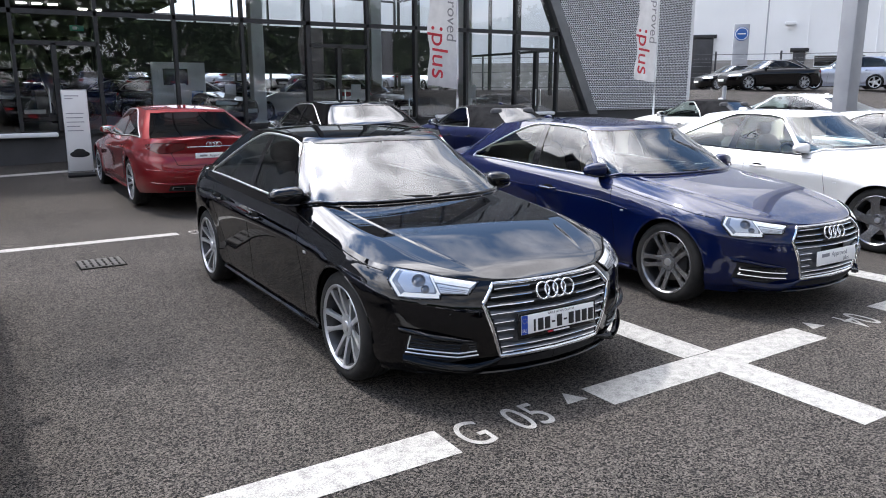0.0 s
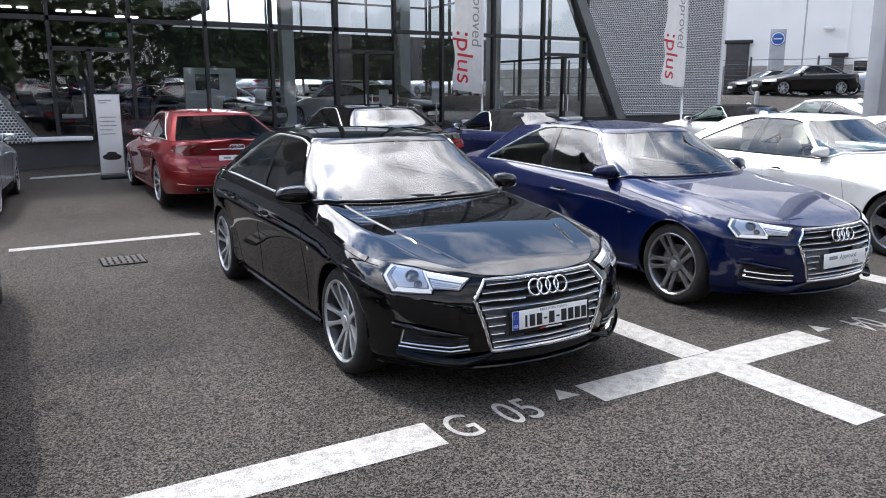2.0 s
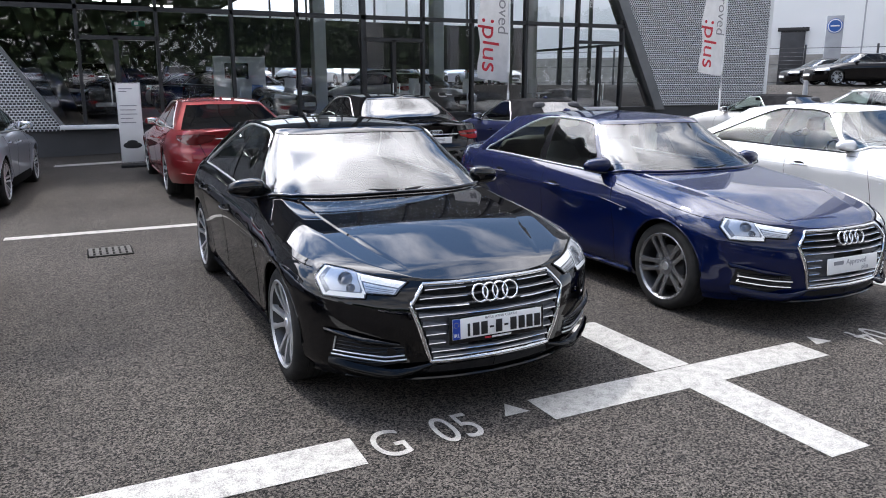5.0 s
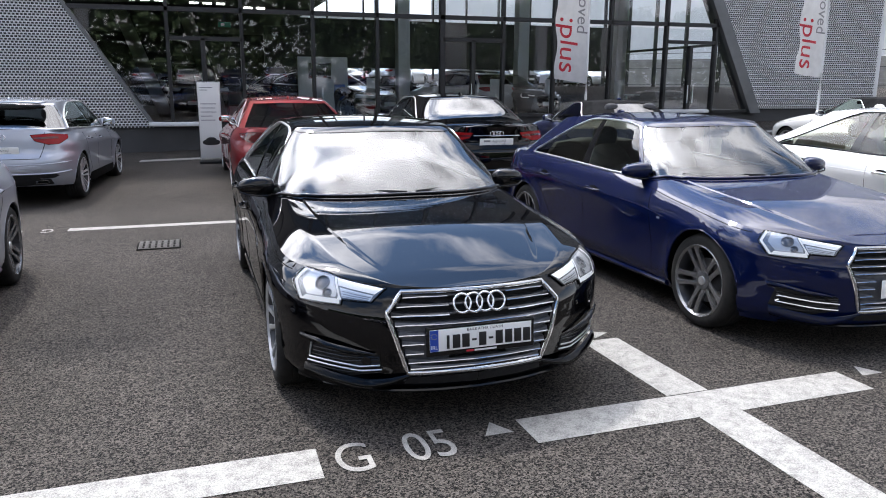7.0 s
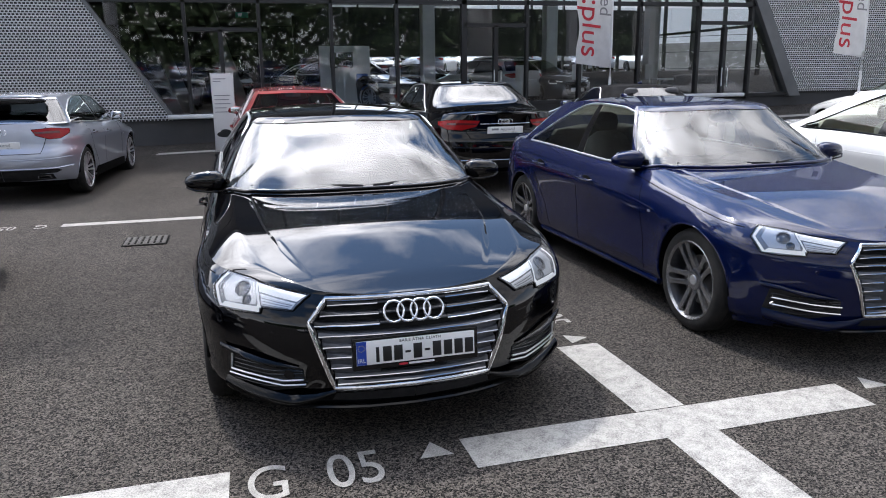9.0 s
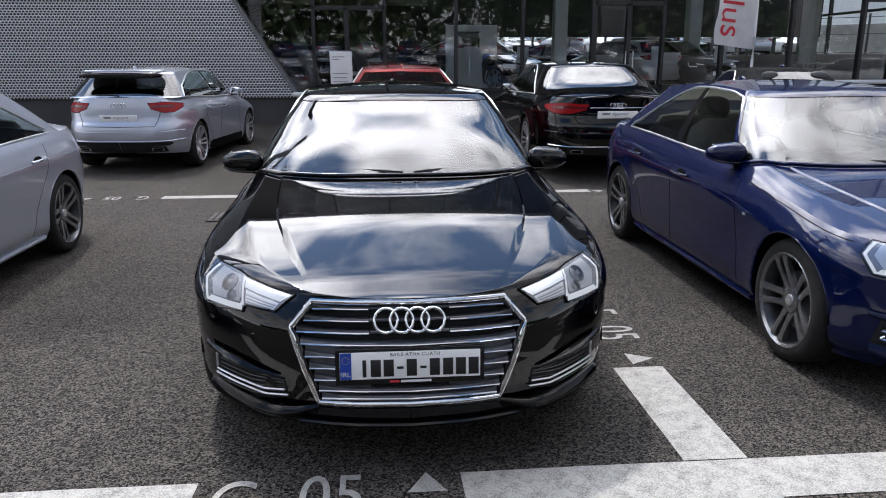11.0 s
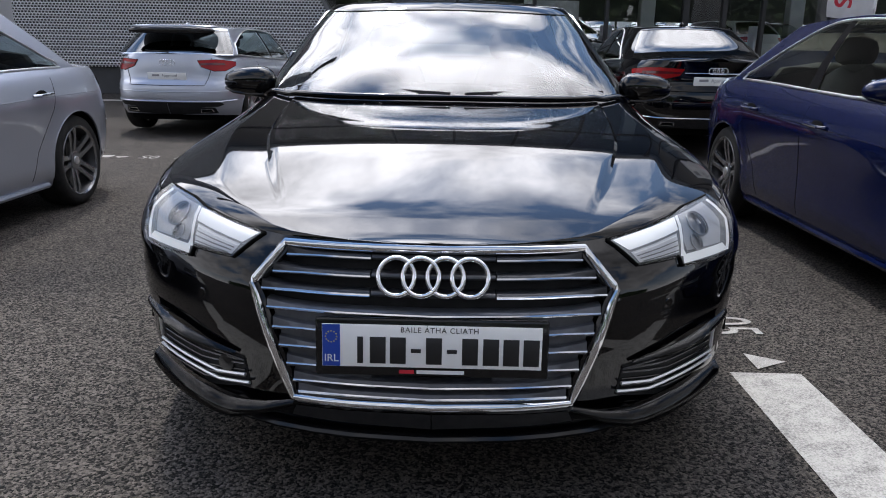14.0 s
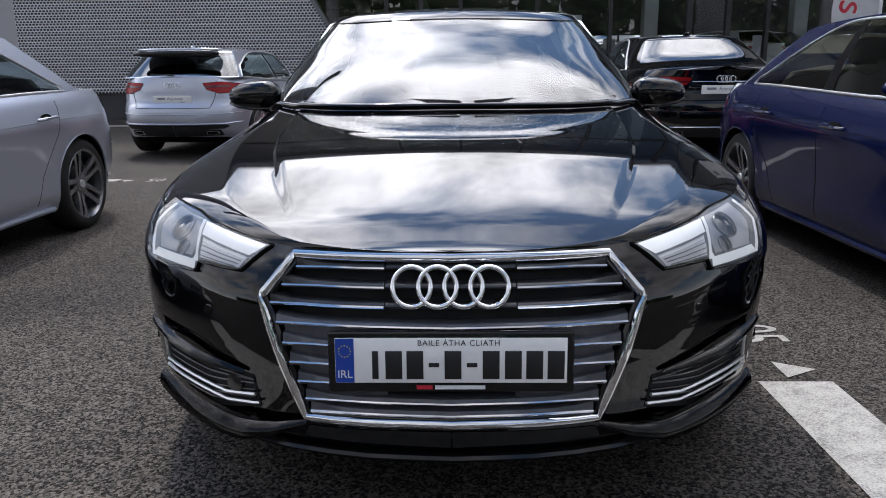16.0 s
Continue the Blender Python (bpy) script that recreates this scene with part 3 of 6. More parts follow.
def wheel_meshes(style, r):
    """Tyre, rim, disc and cap, turned round x with the face at +x."""
    if (style, r) in WHEELS:
        return WHEELS[style, r]
    w, rr = 0.112, r * 0.765
    tyre = lathe([(-w, rr), (-w - 0.004, rr + 0.022), (-w, r - 0.030), (-w + 0.016, r - 0.010), (-w + 0.045, r), (-0.042, r), (-0.038, r - 0.006), (-0.032, r), (-0.004, r), (0, r - 0.006), (0.004, r),
                  (0.032, r), (0.038, r - 0.006), (0.042, r), (w - 0.045, r), (w - 0.016, r - 0.010), (w, r - 0.030), (w + 0.004, rr + 0.022), (w, rr), (w - 0.012, rr - 0.004), (-w + 0.012, rr - 0.004)], 56, closed=True)
    rim = lathe([(w - 0.002, rr + 0.004), (w + 0.002, rr - 0.004), (w - 0.012, rr - 0.020), (0.02, rr - 0.035), (-w + 0.01, rr - 0.02), (-w + 0.01, rr - 0.012), (0.02, rr - 0.024), (w - 0.02, rr - 0.006)], 56, closed=True)
    lip = lathe([(w - 0.001, rr + 0.0045), (w + 0.0035, rr - 0.004), (w - 0.009, rr - 0.017), (w - 0.013, rr - 0.013)], 56, closed=True)
    face = bmesh.new()
    count, twin, wide = {"ten": (5, True, 0.0165), "twin": (5, True, 0.020), "five": (5, False, 0.045), "multi": (7, True, 0.014), "rotor": (5, False, 0.060)}[style]
    for k in range(count):
        a = 2 * math.pi * k / count + 0.3
        for off in ((-1, 1) if twin else (0,)):
            p = bmesh.new()
            inner, outer = 0.045, rr - 0.010
            sh = {"twin": 0.62, "multi": 0.5}.get(style, 0.0) * off
            prof = []
            for f, hw, xx in ((0, wide * 1.25, w - 0.048), (0.35, wide * 0.8, w - 0.030), (0.75, wide * 0.85, w - 0.012), (1.0, wide * (1.5 if style != "rotor" else 2.2), w - 0.010)):
                rad = inner + (outer - inner) * f
                t = off * {"ten": 0.013 + 0.050 * f, "twin": 0.024 + 0.016 * f}.get(style, 0.016 + 0.020 * f)
                if style == "rotor":
                    t = 0.09 * f * f
                prof.append([p.verts.new((x2, t + e, rad)) for x2, e in ((xx, -hw), (xx + 0.006, 0), (xx, hw), (xx - 0.030, hw * 0.7), (xx - 0.030, -hw * 0.7))])
            for q0, q1 in zip(prof, prof[1:]):
                for i in range(5):
                    p.faces.new((q0[i], q0[(i + 1) % 5], q1[(i + 1) % 5], q1[i]))
            p.faces.new(prof[0][::-1])
            p.faces.new(prof[-1])
            bmesh.ops.recalc_face_normals(p, faces=p.faces[:])
            bmesh.ops.rotate(p, verts=p.verts[:], cent=(0, 0, 0), matrix=Matrix.Rotation(a, 3, "X"))
            merged(p, face)
    lathe([(w - 0.075, 0.068), (w - 0.035, 0.066), (w - 0.030, 0.050), (w - 0.034, 0.030), (w - 0.034, 0.001)], 30, bm=face)
    cap = lathe([(w - 0.034, 0.032), (w - 0.026, 0.030), (w - 0.024, 0.001)], 24)
    disc = lathe([(0.02, 0.155), (0.035, 0.155), (0.035, 0.06), (0.02, 0.06)], 40, closed=True)
    # near-black disc behind the spokes stands in for the shaded wheel well
    well = lathe([(-0.03, rr - 0.03), (-0.03, 0.01)], 40)
    cal = box((-0.01, 0.06, -0.06), (0.06, 0.175, 0.06), 0.02)
    bolt = to_mesh("wheel_bolt", lathe([(w - 0.045, 0.012), (w - 0.033, 0.011), (w - 0.032, 0.001)], 8), DISC)
    alloy = {"ten": ALLOY, "twin": DARK_ALLOY, "five": ALLOY, "multi": ALLOY, "rotor": DARK_ALLOY}[style]
    # rim barrel takes the dark slat colour: shade between the spokes is painted in
    WHEELS[style, r] = [("tyre", to_mesh("tyre", tyre, RUBBER)), ("rim", to_mesh("rim", rim, SLAT_DARK)), ("rim_lip", to_mesh("rim_lip", lip, DARK_ALLOY if style in ("rotor", "twin") else ALLOY)), ("spokes", to_mesh("spokes", face, alloy)),
                        ("hub_cap", to_mesh("hub_cap", cap, SATIN)), ("brake_disc", to_mesh("brake_disc", disc, DISC)), ("backplate", to_mesh("backplate", well, PIT)),
                        ("caliper", to_mesh("caliper", cal, MATT)), ("wheel_bolt", bolt)]
    return WHEELS[style, r]


def add_wheel(car, style, r, at, side, turn=0.0, steer=0.0, bolts=False):
    axle = new("wheel")
    axle.parent = car
    axle.matrix_basis = pose(*at, turn, 0, (0 if side > 0 else 180) + steer)
    for name, me in wheel_meshes(style, r):
        for k in range(5 if name == "wheel_bolt" and bolts else 1):
            a = 2 * math.pi * k / 5
            piece(name, me, axle, Matrix.Translation((0, 0.05 * math.cos(a), 0.05 * math.sin(a))) if name == "wheel_bolt" else Matrix.Identity(4))


A4 = Shape(
    L=4.726, hw=0.920, fo=0.885, wb=2.82,
    nose=((0.17, 0.085), (0.22, 0.045), (0.27, 0.026), (0.36, 0.012), (0.46, 0.0), (0.55, 0.012), (0.64, 0.045), (0.70, 0.085), (0.78, 0.15)),
    tail=((0.25, 0.10), (0.35, 0.04), (0.5, 0.0), (0.66, 0.01), (0.75, 0.06), (0.9, 0.075), (1.0, 0.05)),
    edge=((0, 0.69), (0.10, 0.692), (0.145, 0.698), (0.23, 0.721), (0.35, 0.743), (0.48, 0.760), (0.62, 0.777), (0.9, 0.819), (1.3, 0.868), (1.7, 0.922), (2.6, 0.955), (3.6, 0.985), (4.2, 0.99), (4.5, 0.985), (4.73, 0.975)),
    crown=((0, 0.0), (0.09, 0.006), (0.145, 0.016), (0.23, 0.021), (0.35, 0.028), (0.48, 0.040), (0.62, 0.047), (0.9, 0.058), (1.3, 0.072), (2.0, 0.068), (3.6, 0.06), (4.2, 0.05), (4.6, 0.055), (4.726, 0.04)),
    ridge=((0, 0.69), (0.09, 0.698), (0.145, 0.714), (0.23, 0.742), (0.35, 0.772), (0.48, 0.803), (0.62, 0.836), (0.68, 0.850), (0.72, 0.859), (0.76, 0.8665), (0.80, 0.873), (0.9, 0.8880), (1.1, 0.9150), (1.3, 0.940)),
    cab={"front": (1.33, 1.975), "front_bow": (0.42, 0.22), "rear": (4.24, 3.70), "rear_bow": (0.36, 0.22), "w": (0.815, 0.565)},
    roof=((1.85, 1.31), (2.15, 1.357), (2.4, 1.375), (2.7, 1.385), (3.2, 1.372), (3.6, 1.334), (3.8, 1.30), (4.2, 1.1)),
)


def ring_emblem(parent, place, r, gap, thick, mat=CHROME, name="ring_emblem"):
    """Four linked rings."""
    for k in range(4):
        bm = tube([place((k - 1.5) * gap + r * math.cos(t), r * math.sin(t), 0.004 + 0.003 * (k % 2)) for t in (2 * math.pi * i / 64 for i in range(64))], thick, True, 10)
        part("emblem_ring", bm, mat, parent)


def build_car(name, label, sh, coat, m, wheel="ten", style="sedan", glass=None, front="grille", rear="lamps", seats=SEAT, group="", steer=0.0, body_side=True, plate="dealer", lamp_mat=RED_LENS, cap_mirror=None, detail=True, top=None):
    car = thing(name, m, label, "car", group)
    fine = 1.0 if detail else 0.55
    # lower body: flanks, nose and tail
    bm = bmesh.new()
    nf, ns, nr, nv = int(30 * fine), int(46 * fine), int(22 * fine), int(24 * fine)
    ss = [i / nf for i in range(nf)] + [1 + i / ns for i in range(ns)] + [2 + i / nr for i in range(nr + 1)]
    vs = [i / nv for i in range(nv + 1)]
    for side in (1, -1):
        rows = []
        for v in vs:
            rows.append([bm.verts.new((side * p.x, p.y, p.z)) for p in (sh.row(s, v) for s in ss)])
        grid_faces(bm, rows, side < 0)
    bmesh.ops.remove_doubles(bm, verts=bm.verts[:], dist=1e-5)
    for ya in sh.axles:
        poly = [(ya + sh.arch * math.cos(t), sh.wr + sh.arch * math.sin(t)) for t in (2 * math.pi * i / 26 for i in range(26))]
        cut(bm, poly, (1, 2), lambda c: abs(c.x) > 0.45 and abs(c.y - ya) < 0.62 and c.z < 0.95)
    if front == "grille":
        cut(bm, GRILLE, (0, 2), lambda c: abs(c.x) < 0.62 and c.y < 0.5)
    part("body", bm, coat, car, smooth=35)
    # bonnet and boot
    c = sh.cab
    for nm, y0, y1 in (("bonnet", sh.F(sh.zt(0.08)), c["front"][0] + c["front_bow"][0] + 0.1), ("boot_lid", c["rear"][0] - c["rear_bow"][0] - 0.12, sh.L - sh.R(sh.zt(sh.L)))):
        bm = bmesh.new()
        n = int(20 * fine)
        rows = []
        ny = int(30 * fine)
        for j in range(ny + 1):
            f = j / ny
            y = y0 + (y1 - y0) * (f**1.7 if nm == "bonnet" else 1 - (1 - f) ** 1.7)
            e = max(sh.edge(y), 0.001)
            if nm == "bonnet" and j == 0 or nm == "boot_lid" and j == ny:
                e = max(e, 0.001)
            xc = sh.fold(y) if nm == "bonnet" else 0.6 * e
            half = [(xc - 0.005) * i / n for i in range(n + 1)] + [xc + 0.005 + (e - xc - 0.005) * i / n for i in range(n + 1)] if e > 0.05 else [e * i / (2 * n + 1) for i in range(2 * n + 2)]
            rows.append([bm.verts.new((x, y, sh.deck(x, y))) for x in [-x for x in half[:0:-1]] + half])
        grid_faces(bm, rows)
        bmesh.ops.remove_doubles(bm, verts=bm.verts[:], dist=1e-4)
        bmesh.ops.recalc_face_normals(bm, faces=bm.faces[:])
        if sum(f.normal.z for f in bm.faces) < 0:
            bmesh.ops.reverse_faces(bm, faces=bm.faces[:])
        part(nm, bm, coat, car, smooth=35)
    # greenhouse
    ga, gb, gc, gd = c.get("s", (0.95, 1.01, 1.92, 2.26))
    bp = c.get("b", (1.40, 1.45))
    v0, v1 = 0.045, 0.93
    sv = sorted({0, v0, v1, 1} | {v0 + (v1 - v0) * i / 8 for i in range(9)})
    sg = sorted({ga * i / 16 for i in range(17)} | {ga + (gb - ga) * i / 4 for i in range(5)} | {gb + (bp[0] - gb) * i / 8 for i in range(9)} | set(bp) | {bp[1] + (gc - bp[1]) * i / 8 for i in range(9)}
                | {gc + (gd - gc) * i / 6 for i in range(7)} | {gd + (3 - gd) * i / 14 for i in range(15)})
    panes = {"windscreen": (0, ga, 0), "front_side_window": (gb, bp[0], 0), "rear_side_window": (bp[1], gc, 0), "rear_window": (gd, 3, 0)}

    def arch(s):
        """Upper edge of the side windows: an arc that falls to the belt at the rear."""
        f = (s - gb) / (gc - gb)
        if f < 0 or s > gd:
            return v1
        if f > 1:
            f, back = 1.0, (s - gc) / (gd - gc)
        else:
            back = 0.0
        top = v1 * (1 - c.get("nose_cut", 0.06) * max(0.0, (0.16 - f) / 0.16) ** 2 - c.get("arc", 0.86) * max(0.0, (f - 0.52) / 0.48) ** 2.4)
        return top + (v1 - top) * back

    def bent(s, v):
        top = arch(s)
        if v <= v0:
            return v
        if v <= v1:
            return v0 + (v - v0) * (top - v0) / (v1 - v0)
        return top + (v - v1) * (1 - top) / (1 - v1)

    def pane_of(a, b, p, q):
        mid, vm = (a + b) / 2, (p + q) / 2
        if not v0 < vm < v1:
            return None
        return next((k for k, (x, y, _) in panes.items() if x < mid < y), None)

    shell = bmesh.new()
    sheets = {}
    for side in (1, -1):
        for i in range(len(sg) - 1):
            for j in range(len(sv) - 1):
                w = pane_of(sg[i], sg[i + 1], sv[j], sv[j + 1])
                if w and "side" in w:
                    w = (w, side)
                pts = [sh.cabin_skin(s, bent(s, v), -0.004 if w else 0.0, side) for s, v in ((sg[i], sv[j]), (sg[i + 1], sv[j]), (sg[i + 1], sv[j + 1]), (sg[i], sv[j + 1]))]
                t = shell if w is None else sheets.setdefault(w, bmesh.new())
                q = [t.verts.new(p) for p in (pts if side > 0 else pts[::-1])]
                t.faces.new(q)
    # roof
    rows = []
    ys = [sh.cabin(s, 1.0) for s in sg]
    for p in ys:
        rows.append([shell.verts.new((r * p.x, p.y, p.z + (sh.roof(p.y) + 0.035 - p.z) * (1 - r * r) * 0.999)) for r in (k / 8 for k in range(-8, 9))])
    grid_faces(shell, rows)
    bmesh.ops.remove_doubles(shell, verts=shell.verts[:], dist=2e-4)
    bmesh.ops.dissolve_degenerate(shell, dist=1e-5, edges=shell.edges[:])
    bmesh.ops.recalc_face_normals(shell, faces=shell.faces[:])
    part("roof_shell", shell, top or coat, car, smooth=35)
    side_glass = glass or TINT
    for w, t in sheets.items():
        bmesh.ops.remove_doubles(t, verts=t.verts[:], dist=2e-4)
        nm = w if isinstance(w, str) else w[0]
        part(nm, t, SCREEN if nm == "windscreen" else PRIVACY if nm == "rear_window" and rear != "lamps" else side_glass, car, smooth=60)
    # trims round the side windows, pillar covers
    for side in (1, -1):
        ring = [sh.cabin_skin(gb - 0.02 + (gc - gb + 0.03) * i / 30, v0 * 0.6, 0.002, side) for i in range(31)]
        back = [sh.cabin_skin(q, arch(min(max(q, gb), gc)) + 0.012, 0.002, side) for q in (gb - 0.01 + (gc - gb + 0.02) * i / 40 for i in range(40, -1, -1))]
        part("window_trim", tube(ring + back, 0.0085, True, 8), SATIN if style != "plain" else PIANO, car)
        bm = bmesh.new()
        grid_faces(bm, [[bm.verts.new(sh.cabin_skin(s, bent(s, v0 + (v1 - v0) * k / 6), 0.002, side)) for s in bp] for k in range(7)], side > 0)
        part("pillar_cover", bm, PIANO, car)
    # bonnet's rear lip as a rounded painted tube, shaped to catch a sky line
    lip_path = [sh.cabin_skin(ga * i / 24, v0, 0.001, 1) for i in range(25)]
    part("windscreen_seal", tube([Vector((-p.x, p.y, p.z)) for p in lip_path[:0:-1]] + lip_path, 0.015, sides=10, flat=0.7), coat, car)
    # underside and cabin
    part("underbody", box((-0.66, 0.28, 0.17), (0.66, sh.L - 0.3, 0.62), 0.05), PIT, car)
    bm = box((-0.86, sh.fo + 0.42, 0.17), (0.86, sh.fo + sh.wb - 0.42, 0.5), 0.04)
    part("floor_pan", bm, PIT, car)
    yd = c["front"][0] + 0.1
    dash = bmesh.new()
    n = 18
    rows = []
    for k in range(7):
        f = k / 6
        row = []
        for i in range(n + 1):
            x = (i / n * 2 - 1) * 0.74
            y = yd + 0.0 + f * 0.62 + 0.42 * (x / 0.8) ** 2 * (1 - f)
            z = sh.deck(x, min(y, yd + 0.3)) - 0.035 - (0.02 * f) - (0.25 if k == 6 else 0)
            row.append(dash.verts.new((x, y, z)))
        rows.append(row)
    grid_faces(dash, rows)
    part("dashboard", dash, CABIN, car)
    if detail:
        zs = 0.42
        for x in (-0.37, 0.37):
            b = blob((0.24, 0.10, 0.33), (0, 0, 0), 3.0, 8)
            bmesh.ops.rotate(b, verts=b.verts[:], cent=(0, 0, 0), matrix=Matrix.Rotation(radians(-20), 3, "X"))
            bmesh.ops.translate(b, verts=b.verts[:], vec=(x, yd + 1.52, zs + 0.38))
            blob((0.25, 0.27, 0.10), (x, yd + 1.25, zs + 0.08), 3.2, 8, bm=b)
            part("front_seat", b, seats, car)
            part("headrest", blob((0.13, 0.055, 0.09), (x, yd + 1.66, zs + 0.77), 3, 7), seats, car)
        b = blob((0.62, 0.26, 0.12), (0, yd + 2.12, zs + 0.10), 4, 8)
        part("rear_bench", blob((0.62, 0.10, 0.34), (0, yd + 2.42, zs + 0.36), 4, 8, bm=b), seats, car)
        wh = tube([(-0.37 + 0.18 * math.cos(t), yd + 0.78 + 0.06 * math.sin(t), zs + 0.46 + 0.17 * math.sin(t)) for t in (2 * math.pi * i / 28 for i in range(28))], 0.016, True, 8)
        tube([(-0.54, yd + 0.77, zs + 0.46), (-0.37, yd + 0.72, zs + 0.44), (-0.20, yd + 0.77, zs + 0.46)], 0.02, bm=wh)
        part("steering_wheel", wh, CABIN, car)
        part("interior_mirror", blob((0.11, 0.02, 0.035), (0, c["front"][1] - 0.06, sh.roof(c["front"][1]) - 0.06), 3, 7), CABIN, car)
    # wing mirrors
    ym = c["front"][0] + c["front_bow"][0] - 0.02
    zm = sh.zt(ym) + 0.085
    for side in (1, -1):
        b = blob((0.118, 0.075, 0.068), (0, 0, 0), 2.7, 9)
        for v in b.verts:
            t = (v.co.x + 0.118) / 0.236
            v.co.z = v.co.z * (1.05 - 0.32 * t) - 0.006 * t
            v.co.y = (v.co.y * (0.95 if v.co.y > 0 else 1.0) * (1 - 0.25 * t)) + 0.03 * t
            if v.co.y > 0.045:
                v.co.y = 0.045
        mir = part("wing_mirror", b, cap_mirror or coat, car, m=Matrix.Translation((side * 0.885, ym, zm)) @ Matrix.Diagonal((side, 1, 1, 1)))
        part("mirror_glass", box((-0.09, 0.046, -0.05), (0.075, 0.05, 0.045), 0.001), CHROME, mir)
        part("mirror_foot", tube([(-0.155, 0.03, -0.085), (-0.09, 0.02, -0.075), (0.0, 0.01, -0.055)], 0.026, flat=0.5), PIANO, mir)
        part("mirror_base_trim", tube([(-0.10, -0.035, -0.060), (-0.02, -0.062, -0.060), (0.06, -0.045, -0.050), (0.105, 0.0, -0.035)], 0.007), PIANO, mir)
    # wheels and arch linings
    for ya in sh.axles:
        for side in (1, -1):
            add_wheel(car, wheel, sh.wr, (side * (sh.hw - 0.128), ya, sh.wr), side, 17 * ya + 9 * side, steer if ya == sh.fo else 0.0, name == "saloon_car")
            lip = tube([Vector((side * (sh.flank(ya + sh.arch * math.cos(t), sh.wr + sh.arch * math.sin(t)) - 0.006), ya + sh.arch * math.cos(t), sh.wr + sh.arch * math.sin(t))) for t in (math.pi * (i / 24 * 1.12 - 0.06) for i in range(25))], 0.008, sides=6)
            part("arch_lip", lip, coat, car)
            liner = bmesh.new()
            rows = []
            for i in range(17):
                t = math.pi * i / 16
                rows.append([liner.verts.new((side * x, ya + (sh.arch + 0.004) * math.cos(t), sh.wr + (sh.arch + 0.004) * math.sin(t))) for x in (0.55, sh.hw - 0.03)])
            grid_faces(liner, rows)
            part("arch_liner", liner, PIT, car)
    # shut lines, handles, sills
    if body_side:
        y_a, y_b, y_c = sh.fo + 0.62, sh.fo + 1.62, sh.fo + sh.wb - 0.33
        for side in (1, -1):
            for nm, path in (("door_gap", [(y_a - 0.05, 0.27), (y_a - 0.04, 0.5), (y_a, 0.75), (y_a + 0.05, sh.zt(y_a) - 0.01)]), ("door_gap", [(y_b, 0.27), (y_b + 0.01, 0.6), (y_b + 0.02, sh.zt(y_b) - 0.01)]),
                             ("door_gap", [(y_c - 0.28, 0.27), (y_c - 0.20, 0.45), (y_c + 0.02, 0.72), (y_c + 0.12, sh.zt(y_c) - 0.01)])):
                pts = []
                for (ya, za), (yb, zb) in zip(path, path[1:]):
                    for k in range(6):
                        y, z = ya + (yb - ya) * k / 6, za + (zb - za) * k / 6
                        pts.append((side * (sh.flank(y, z) - 0.0012), y, z))
                part(nm, tube(pts, 0.0032, sides=5), PIT, car)
            for yh, zh in ((y_b - 0.17, sh.zt(y_b) - 0.165), (y_c - 0.10, sh.zt(y_c) - 0.16)):
                x = sh.flank(yh, zh)
                hd = tube([(side * (x + 0.002), yh - 0.105, zh), (side * (x + 0.030), yh - 0.08, zh + 0.003), (side * (x + 0.034), yh, zh + 0.006), (side * (x + 0.030), yh + 0.08, zh + 0.009), (side * (x + 0.002), yh + 0.10, zh + 0.01)], 0.013, flat=0.8)
                part("door_handle", hd, coat, car)
                part("handle_trim", tube([(side * (x + 0.042), yh - 0.075, zh + 0.004), (side * (x + 0.045), yh, zh + 0.007), (side * (x + 0.042), yh + 0.075, zh + 0.010)], 0.0045), CHROME, car)
                # dark spot on the skin paints the shade of the hollow behind the handle
                part("handle_cup", blob((0.004, 0.075, 0.035), (side * (x - 0.001), yh, zh), 2.2, 7), PIT, car)
            pts = [(side * (sh.flank(y, sh.zt(y) * 0.845 - 0.02) - 0.0015), y, sh.zt(y) * 0.845 - 0.02) for y in (sh.fo + 0.42 + i * (sh.L - sh.fo - 0.85) / 40 for i in range(41))]
            part("shoulder_crease", tube(pts, 0.004, sides=6), coat, car)
            part("sill_blade", tube([(side * (sh.hw * 0.93), y, 0.215) for y in (sh.fo + 0.40 + i * (sh.wb - 0.80) / 10 for i in range(11))], 0.028, flat=0.8), coat, car)
            part("front_repeater", box((side * sh.width(sh.fo + 0.50, 0.70) - 0.002, sh.fo + 0.465, 0.69), (side * sh.width(sh.fo + 0.5, 0.70) + 0.003, sh.fo + 0.50, 0.705), 0.001), SATIN, car)
    # bonnet shut line over the wing
    for side in (1, -1):
        pts = []
        for i in range(30):
            y = 0.50 + i * (c["front"][0] + c["front_bow"][0] - 0.50) / 29
            z = sh.zt(y) - 0.022
            pts.append((side * (sh.flank(y, z) - 0.001), y, z))
        part("bonnet_gap", tube(pts, 0.0028, sides=5), PIT, car)
    for a, b in (((-0.62, 0.14), (0.02, -0.02)), ((0.08, -0.02), (0.66, 0.17))):
        p = []
        for i in range(9):
            f = i / 8
            x, dy = a[0] + (b[0] - a[0]) * f, a[1] + (b[1] - a[1]) * f
            y = c["front"][0] + dy + 0.05
            p.append((x, y, sh.deck(abs(x), y) + 0.022))
        part("wiper", tube(p, 0.009, sides=6, flat=1.4), MATT, car)
    part("aerial_fin", blob((0.018, 0.07, 0.028), (0, sh.cab["rear"][1] - 0.28, sh.roof(sh.cab["rear"][1] - 0.28) + 0.045), 2, 7), coat, car)
    if front == "grille":
        nose_details(car, sh, coat, plate, detail)
    elif front == "simple":
        simple_nose(car, sh)
    tail_details(car, sh, coat, rear, lamp_mat, plate)
    return car


